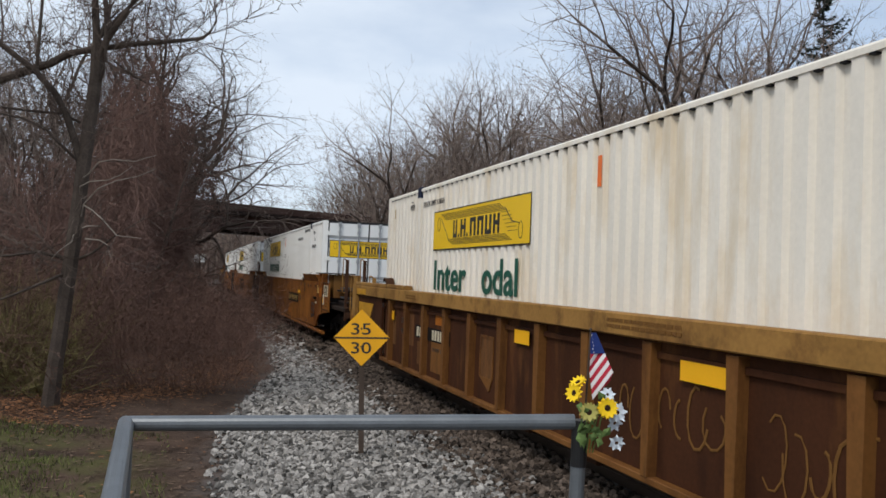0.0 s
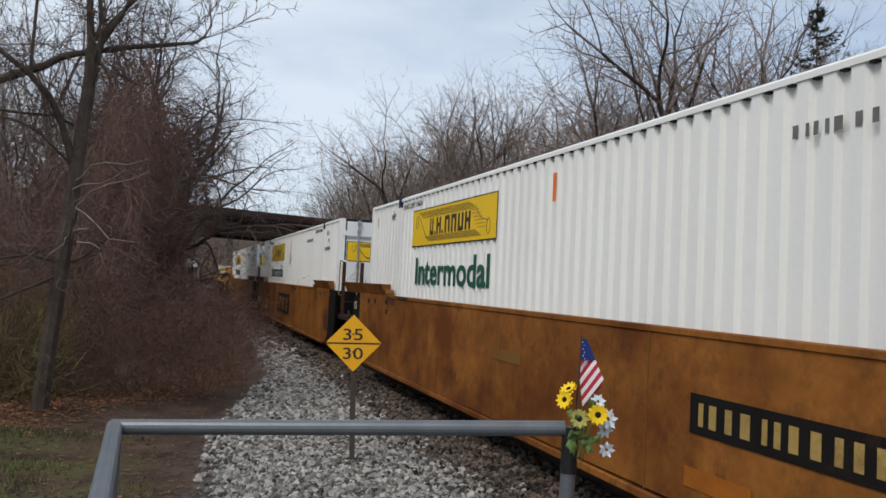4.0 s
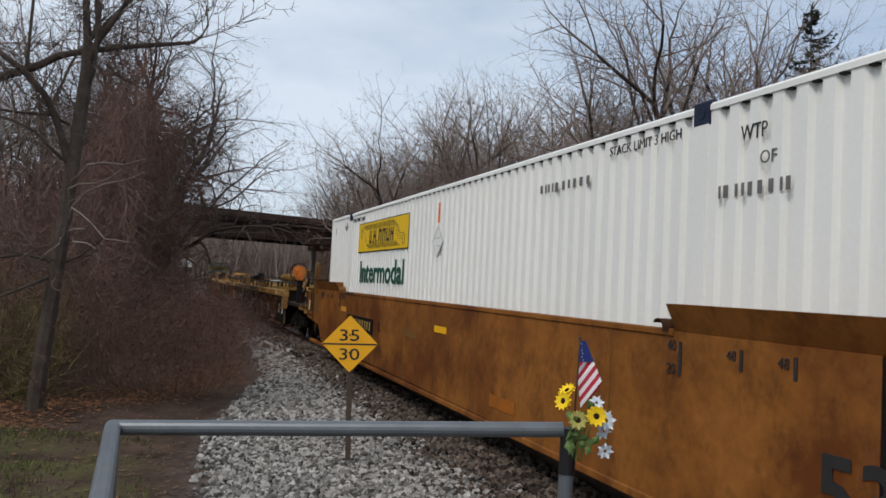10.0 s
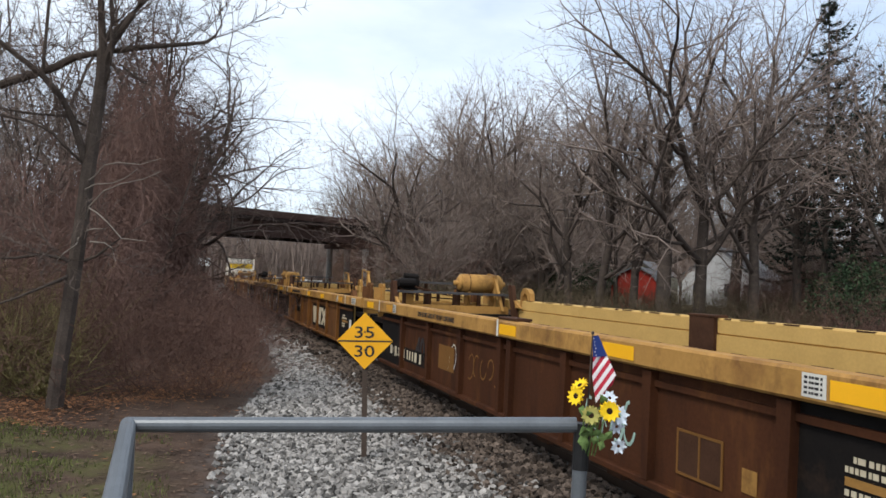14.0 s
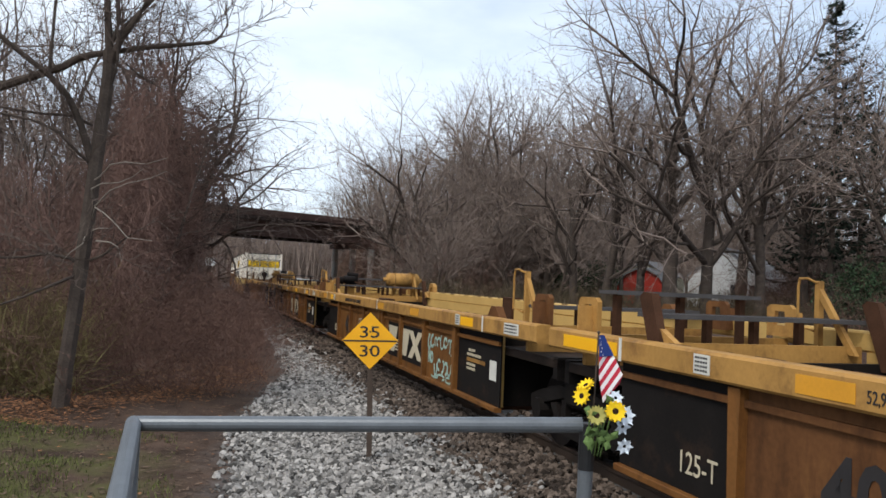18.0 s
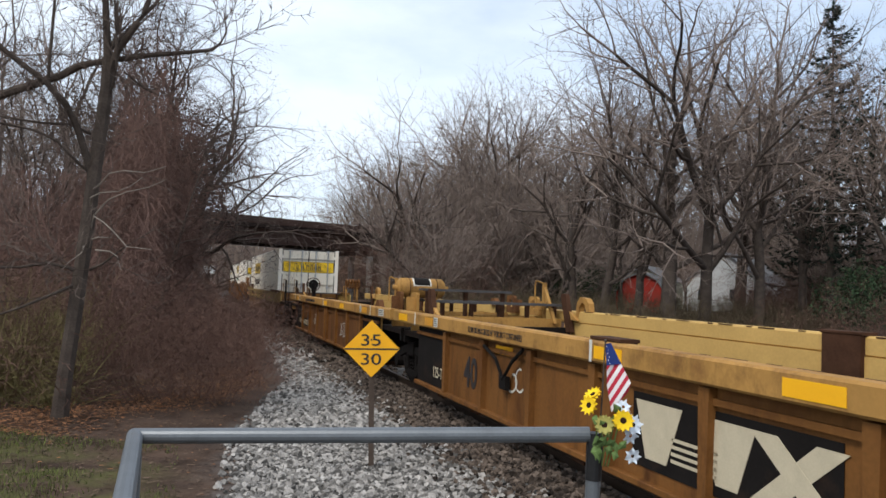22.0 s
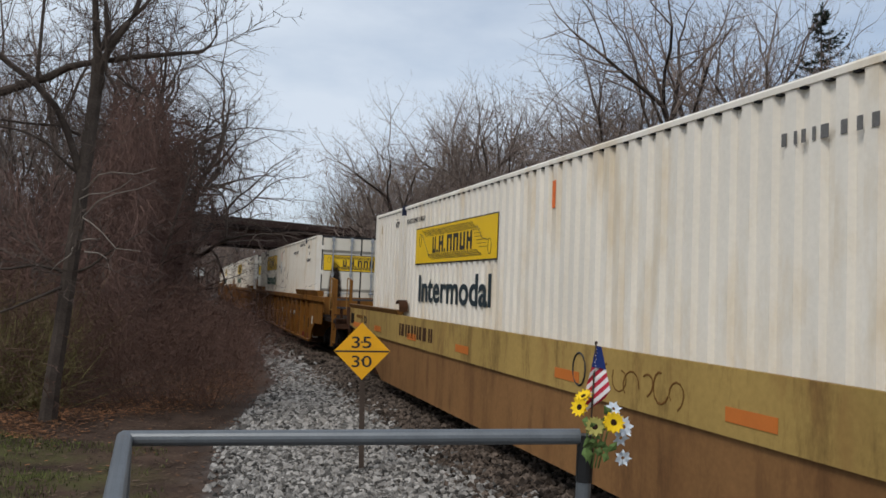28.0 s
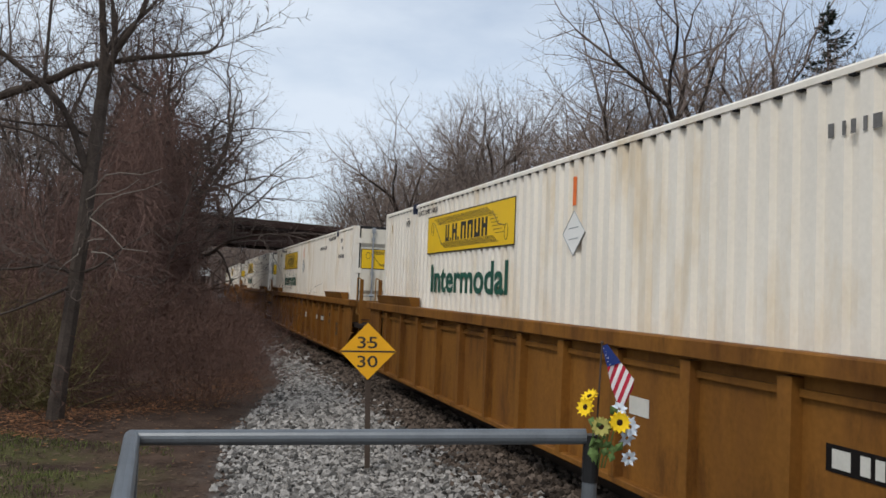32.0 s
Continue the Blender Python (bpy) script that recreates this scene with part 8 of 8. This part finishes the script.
def conifer(px, depth, height, seed, reach=0.27):
    """A tall ragged evergreen: open boughs that sag and turn up at their ends, hung with needle sprays."""
    rng = np.random.default_rng(seed)
    x, y = spot(px, depth)
    ob = thing("conifer", "tall ragged dark evergreen with open upturned boughs", "tree", m=Matrix.Translation((x, y, ground_z(x, y))))
    bm = bmesh.new()
    tube(bm, [(0, 0, -0.2), (0.1, 0, height * 0.5), (0, 0.05, height - 0.3)], 0.26, 8, 0.03)
    part("trunk", bm, M_bark, ob)
    verts, faces = [], []
    bv = bmesh.new()
    def spray(c, d, long, wide):
        d = d / np.linalg.norm(d)
        w = np.cross(d, rng.normal(0, 1, 3))
        w *= wide / np.linalg.norm(w)
        b = len(verts)
        verts.extend([tuple(c), tuple(c + d * long * 0.45 + w), tuple(c + d * long), tuple(c + d * long * 0.45 - w)])
        faces.append((b, b + 1, b + 2, b + 3))
    z = height * 0.2
    while z < height - 0.4:
        left = height - z
        for k in range(int(rng.integers(2, 5))):
            a = rng.random() * 6.28
            r = min(0.6 + reach * left, 4.2) * rng.uniform(0.45, 1.15)
            out = np.array([math.cos(a), math.sin(a), 0])
            rise = rng.uniform(-0.05, 0.28)
            line_ = [np.array([0, 0, z]) + out * r * f + np.array([0, 0, r * (rise * f + 0.30 * f * f * f - 0.22 * f * (1 - f))]) for f in np.linspace(0, 1, 6)]
            tube(bv, [tuple(p) for p in line_], 0.028 + 0.006 * r, 3, 0.006)
            for i in range(1, 6):
                for q in range(int(4 + 3.2 * r)):
                    f = rng.random()
                    c = line_[i - 1] + (line_[i] - line_[i - 1]) * f
                    side = np.cross(out, [0, 0, 1]) * rng.choice([-1, 1])
                    d = out * rng.uniform(0.3, 1.0) + side * rng.uniform(0.2, 1.0) + np.array([0, 0, rng.uniform(-0.75, 0.35)])
                    spray(c, d, rng.uniform(0.22, 0.55) * (1.15 - 0.1 * i), rng.uniform(0.035, 0.075))
        z += rng.uniform(0.34, 0.62)
    for q in range(40):
        spray(np.array([0, 0, height - rng.uniform(0, 1.0)]), rng.normal(0, 0.5, 3) + np.array([0, 0, 0.9]), 0.4, 0.05)
    part("bough_wood", bv, M_bark, ob)
    c = raw("crown", verts, faces, M_needle)
    c.parent = ob


def leafy_shrub(px, depth, height, wide, seed):
    """A dark evergreen shrub: stems and clumps of small leaves."""
    rng = np.random.default_rng(seed)
    x, y = spot(px, depth)
    ob = thing("evergreen_shrub", "dark green leafy evergreen shrub at the wood's edge", "shrub", "evergreen shrubs", m=Matrix.Translation((x, y, ground_z(x, y))))
    bm = bmesh.new()
    verts, faces = [], []
    for k in range(34):
        a, r = rng.random() * 6.28, wide * rng.random() ** 0.6
        c = np.array([r * math.cos(a), r * math.sin(a), height * rng.uniform(0.15, 1.0) * (1 - 0.35 * (r / wide) ** 2)])
        tube(bm, [(c[0] * 0.2, c[1] * 0.2, -0.1), tuple(c * 0.6), tuple(c)], 0.03, 3, 0.006)
        for q in range(70):
            p = c + rng.normal(0, 0.16, 3) * wide * 0.8
            d, w = rng.normal(0, 1, 3), rng.normal(0, 1, 3)
            d *= rng.uniform(0.06, 0.13) / np.linalg.norm(d)
            w = np.cross(d, w)
            w *= 0.05 / np.linalg.norm(w)
            b = len(verts)
            verts += [tuple(p - d), tuple(p + w), tuple(p + d), tuple(p - w)]
            faces.append((b, b + 1, b + 2, b + 3))
    part("stem", bm, M_bark, ob)
    o = raw("foliage", verts, faces, M_ivy)
    o.parent = ob


for spec_ in ((1030, 70, 4.2, 2.6, 71), (985, 74, 3.2, 2.2, 72), (1500, 44, 4.0, 2.4, 73), (1560, 40, 3.2, 2.2, 74), (1590, 46, 5.0, 2.6, 75), (700, 92, 4.5, 2.0, 76), (760, 80, 2.4, 2.0, 77), (40, 22, 1.6, 1.4, 78), (-20, 20, 1.8, 1.5, 79)):
    leafy_shrub(*spec_)


conifer(1447, 54, 22.0, 61, 0.42)
conifer(1496, 57, 16.5, 62, 0.3)
conifer(1400, 62, 14, 63, 0.3)
conifer(1560, 52, 16, 64, 0.3)


def near_tree():
    """The grey-barked tree at the edge of the brush, with its long bare limbs."""
    x, y = -5.12, 10.84
    gz = ground_z(x, y)
    ob = thing("near_bare_tree", "slim grey-barked leafless tree with long arching limbs at the brush edge", "tree", m=Matrix.Translation((x, y, gz)))
    k = 10.84 / 1429.0
    def at(px, py, dy=0.0):
        """Places by direction, as seen at the clip's start."""
        return np.array([(px - 105) * k - (733 - py) * k * 0.0, dy, (733 - py) * k])
    limbs, twigs = ([], []), ([], [])
    rng = np.random.default_rng(77)
    bm = bmesh.new()
    def line(points, r, r2):
        tube(bm, [tuple(p) for p in points], r, 8, r2)
    trunk = [at(91, 745), at(97, 660), at(106, 570), at(114, 480), at(121, 400), at(127, 320), at(133, 250), at(138, 190), at(142, 140), at(142, 90)]
    line(trunk[:2], 0.125, 0.108)
    line(trunk[1:], 0.108, 0.084)
    arms = [
        ([at(142, 95), at(137, 50), at(132, 0), at(128, -60), at(118, -180)], 0.062, 0.03),
        ([at(-230, 170, .8), at(-100, 148, .6), at(0, 122, .4), at(36, 112, .35), at(70, 95, .3), at(105, 89, .25), at(150, 86, .15), at(200, 75, .2), at(250, 65, .3), at(290, 58, .35), at(312, 53, .4), at(326, 40, .4), at(333, 16, .5), at(328, -20, .5)], 0.07, 0.008),
        ([at(124, 305), at(116, 262, -.1), at(105, 220, -.2), at(90, 185, -.3), at(60, 150, -.4), at(25, 124, -.5), at(0, 104, -.6), at(-60, 50, -.8), at(-120, 20, -1)], 0.055, 0.025),
        ([at(146, 115), at(164, 78, -.1), at(180, 60, -.15), at(200, 34, -.2), at(214, 10, -.2), at(226, -35, -.2), at(232, -110, -.2)], 0.05, 0.03),
        ([at(148, 158), at(160, 134, -.1), at(166, 112, -.15), at(167, 80, -.2), at(164, 40, -.2), at(160, 0, -.2), at(150, -60, -.2)], 0.02, 0.016),
        ([at(62, 152, -.4), at(64, 80, -.4), at(66, 0, -.4), at(62, -90, -.3)], 0.024, 0.016),
        ([at(144, 72), at(154, 42, .2), at(168, 14, .3), at(186, -14, .4), at(215, -70, .6)], 0.034, 0.02),
        ([at(146, 66), at(146, 30, .2), at(138, 0, .3), at(128, -30, .4)], 0.022, 0.014),
        ([at(-26, 64, -1.5), at(8, 6, -1.5), at(30, -34, -1.5), at(70, -90, -1.6)], 0.145, 0.11),
        ([at(30, 2, -1.4), at(48, 8, -1.4), at(64, 2, -1.4), at(82, -20, -1.4)], 0.022, 0.012),
        ([at(118, 228), at(96, 217, -.2), at(50, 220, -.4), at(-30, 214, -.6), at(-90, 190, -.6)], 0.02, 0.012),
        ([at(122, 300), at(104, 274, -.3), at(86, 252, -.4), at(52, 236, -.5), at(-20, 226, -.7), at(-90, 236, -.7)], 0.02, 0.012),
        ([at(160, 106, .2), at(186, 128, .4), at(214, 140, .5)], 0.014, 0.006),
        ([at(130, 470), at(158, 460, -.1), at(190, 438, -.2), at(214, 424, -.3)], 0.022, 0.006),
        ([at(112, 478), at(98, 468, -.1), at(66, 462, -.2), at(30, 470, -.3), at(-20, 474, -.4), at(-80, 450, -.6)], 0.026, 0.01),
        ([at(114, 494), at(84, 516, -.3), at(48, 538, -.5), at(0, 560, -.7), at(-40, 580, -.9)], 0.024, 0.008),
    ]
    # pale dead twigs low on the trunk
    dead = [
        [at(126, 362), at(142, 346, -.3), at(164, 338, -.4), at(200, 336, -.5), at(222, 326, -.5), at(246, 312, -.6)],
        [at(128, 400), at(150, 376, -.3), at(186, 350, -.5), at(220, 338, -.6), at(262, 330, -.7), at(296, 318, -.8)],
        [at(150, 378, -.3), at(172, 388, -.4), at(196, 404, -.5), at(226, 430, -.6), at(278, 434, -.8)],
        [at(124, 330), at(150, 322, -.2), at(178, 304, -.4), at(208, 300, -.5), at(250, 304, -.6), at(290, 294, -.7)],
        [at(120, 420), at(126, 442, -.2), at(112, 458, -.3), at(100, 472, -.3)],
        [at(140, 418, -.2), at(160, 414, -.3), at(188, 414, -.4)],
        [at(150, 436, -.2), at(186, 438, -.4), at(200, 446, -.4), at(208, 470, -.4)],
    ]
    spec = dict(DROOP, seg=[4, 3, 1], sides=[3, 3, 3], kids=[6, 4, 0], bend=[0.14, 0.2, 0.2], lift=[0.05, 0.03, 0], taper=[0.3, 0.3, 0], angle=[40, 45, 0], ratio=[0.5, 0.5, 0], thin=[0.6, 0.6, 0], split=-1, **{"from": [0.15, 0.1, 0]})
    for pts, r, r2 in arms:
        line(pts, r, r2)
        for a, b in zip(pts, pts[1:]):
            for q in range(2):
                p = a + (b - a) * rng.random()
                d = (b - a) / np.linalg.norm(b - a) * 0.5 + rng.normal(0, 0.5, 3) + np.array([0, 0, 0.35])
                grow(rng, limbs, twigs, p, d, rng.uniform(0.5, 1.5), 0.007, 0, spec)
    part("trunk", bm, M_bark, ob)
    bm = bmesh.new()
    for pts in dead:
        line(pts, 0.011, 0.004)
    part("dead_twig", bm, M_deadtwig, ob, "pale dead twigs")["kind"] = "stuff"
    c = raw("crown", *twigs, M_darktwig)
    c.parent = ob


near_tree()


def leaf_litter():
    rng = np.random.default_rng(9)
    n = 9000
    y = 9.5 + 9.5 * rng.random(n)
    edge = np.interp(y, [8, 11, 13, 17, 20], [-5.0, -4.9, -4.2, -3.9, -4.9])
    x = edge - rng.exponential(0.8, n) + rng.normal(0, 0.35, n)
    wide = rng.random(n) < 0.03
    x[wide] = rng.uniform(-6, -1.6, wide.sum())
    y[wide] = rng.uniform(5, 13, wide.sum())
    h, _, d = ground_height(x, y)
    verts, faces = [], []
    for i in range(n):
        if d[i] < 3.4:
            continue
        s = rng.uniform(0.018, 0.042)
        a = rng.random() * 6.28
        t, u = rng.normal(0, 0.35), rng.normal(0, 0.35)
        c, q = math.cos(a), math.sin(a)
        b = len(verts)
        for p, w in ((-1, 0), (-0.1, 0.5), (1, 0.1), (0, -0.5)):
            verts.append((x[i] + s * (c * p - q * w), y[i] + s * (q * p + c * w), h[i] + 0.02 + s * 0.5 * abs(t * p + u * w)))
        faces.append((b, b + 1, b + 2, b + 3))
    ob = raw("leaf_litter", verts, faces, M_leaf)
    tagged(ob, "scattered dry orange-brown fallen leaves", "leaves", kind="stuff")


leaf_litter()


def debris():
    """Crumbs of bark, twig and dead leaf trodden into the soil of the path."""
    rng = np.random.default_rng(29)
    n = 9000
    x, y = rng.uniform(-6.5, -0.9, n), 4.3 + 9.5 * rng.random(n) ** 1.2
    h, _, d = ground_height(x, y)
    keep = d > 3.9
    x, y, h = x[keep], y[keep], h[keep]
    n = len(x)
    a, s = rng.random(n) * 6.28, rng.uniform(0.006, 0.026, n)
    long = rng.uniform(1.0, 2.2, n)
    c, q = np.cos(a), np.sin(a)
    verts = []
    for p, w in ((-1, -0.35), (1, -0.3), (0.9, 0.4), (-0.8, 0.35)):
        verts.append(np.stack([x + s * (c * p * long - q * w), y + s * (q * p * long + c * w), h + 0.012 + s * 0.3 * rng.random(n)], 1))
    verts = np.stack(verts, 1).reshape(-1, 3)
    ob = raw("debris", verts.tolist(), np.arange(len(verts)).reshape(-1, 4).tolist(), M_debris)
    tagged(ob, "crumbs of bark, twig and dead leaf on the soil", "debris", kind="stuff")


debris()


def grass():
    rng = np.random.default_rng(19)
    n = 26000
    x, y = rng.uniform(-6.5, -1.4, n), rng.uniform(4.4, 9.8, n)
    h, _, d = ground_height(x, y)
    dens = np.array([noise.noise((q * 0.9, w * 0.9, 0.3)) for q, w in zip(x, y)])
    verts, faces = [], []
    for i in range(n):
        if d[i] < 5.0 or dens[i] + 0.25 * (9.0 - y[i]) / 4 - 0.12 * (x[i] + 3) < rng.uniform(-0.2, 0.5):
            continue
        s = rng.uniform(0.02, 0.07)
        a = rng.random() * 6.28
        c, q = math.cos(a) * 0.005, math.sin(a) * 0.005
        lx, ly = rng.normal(0, 0.4, 2) * s
        b = len(verts)
        verts += [(x[i] - c, y[i] - q, h[i] - 0.01), (x[i] + c, y[i] + q, h[i] - 0.01), (x[i] + lx, y[i] + ly, h[i] + s)]
        faces.append((b, b + 1, b + 2))
    ob = raw("grass", verts, faces, M_grassblade)
    tagged(ob, "thin short spring grass in patches on bare soil", "grass", kind="stuff")


grass()


def motions():
    """Rolls the train along its line."""
    rows_t = [0.0] + [float(t) for t in range(1, 33)]
    done = [travelled(t) for t in rows_t]
    for ob, a0, f, b, z in ROLLING:
        walk(ob, [(t, Matrix.Translation((0, 0, z)) @ on_track(a0 + f - s, a0 + b - s, a0 - s)) for t, s in zip(rows_t, done)])
    flutter()


motions()
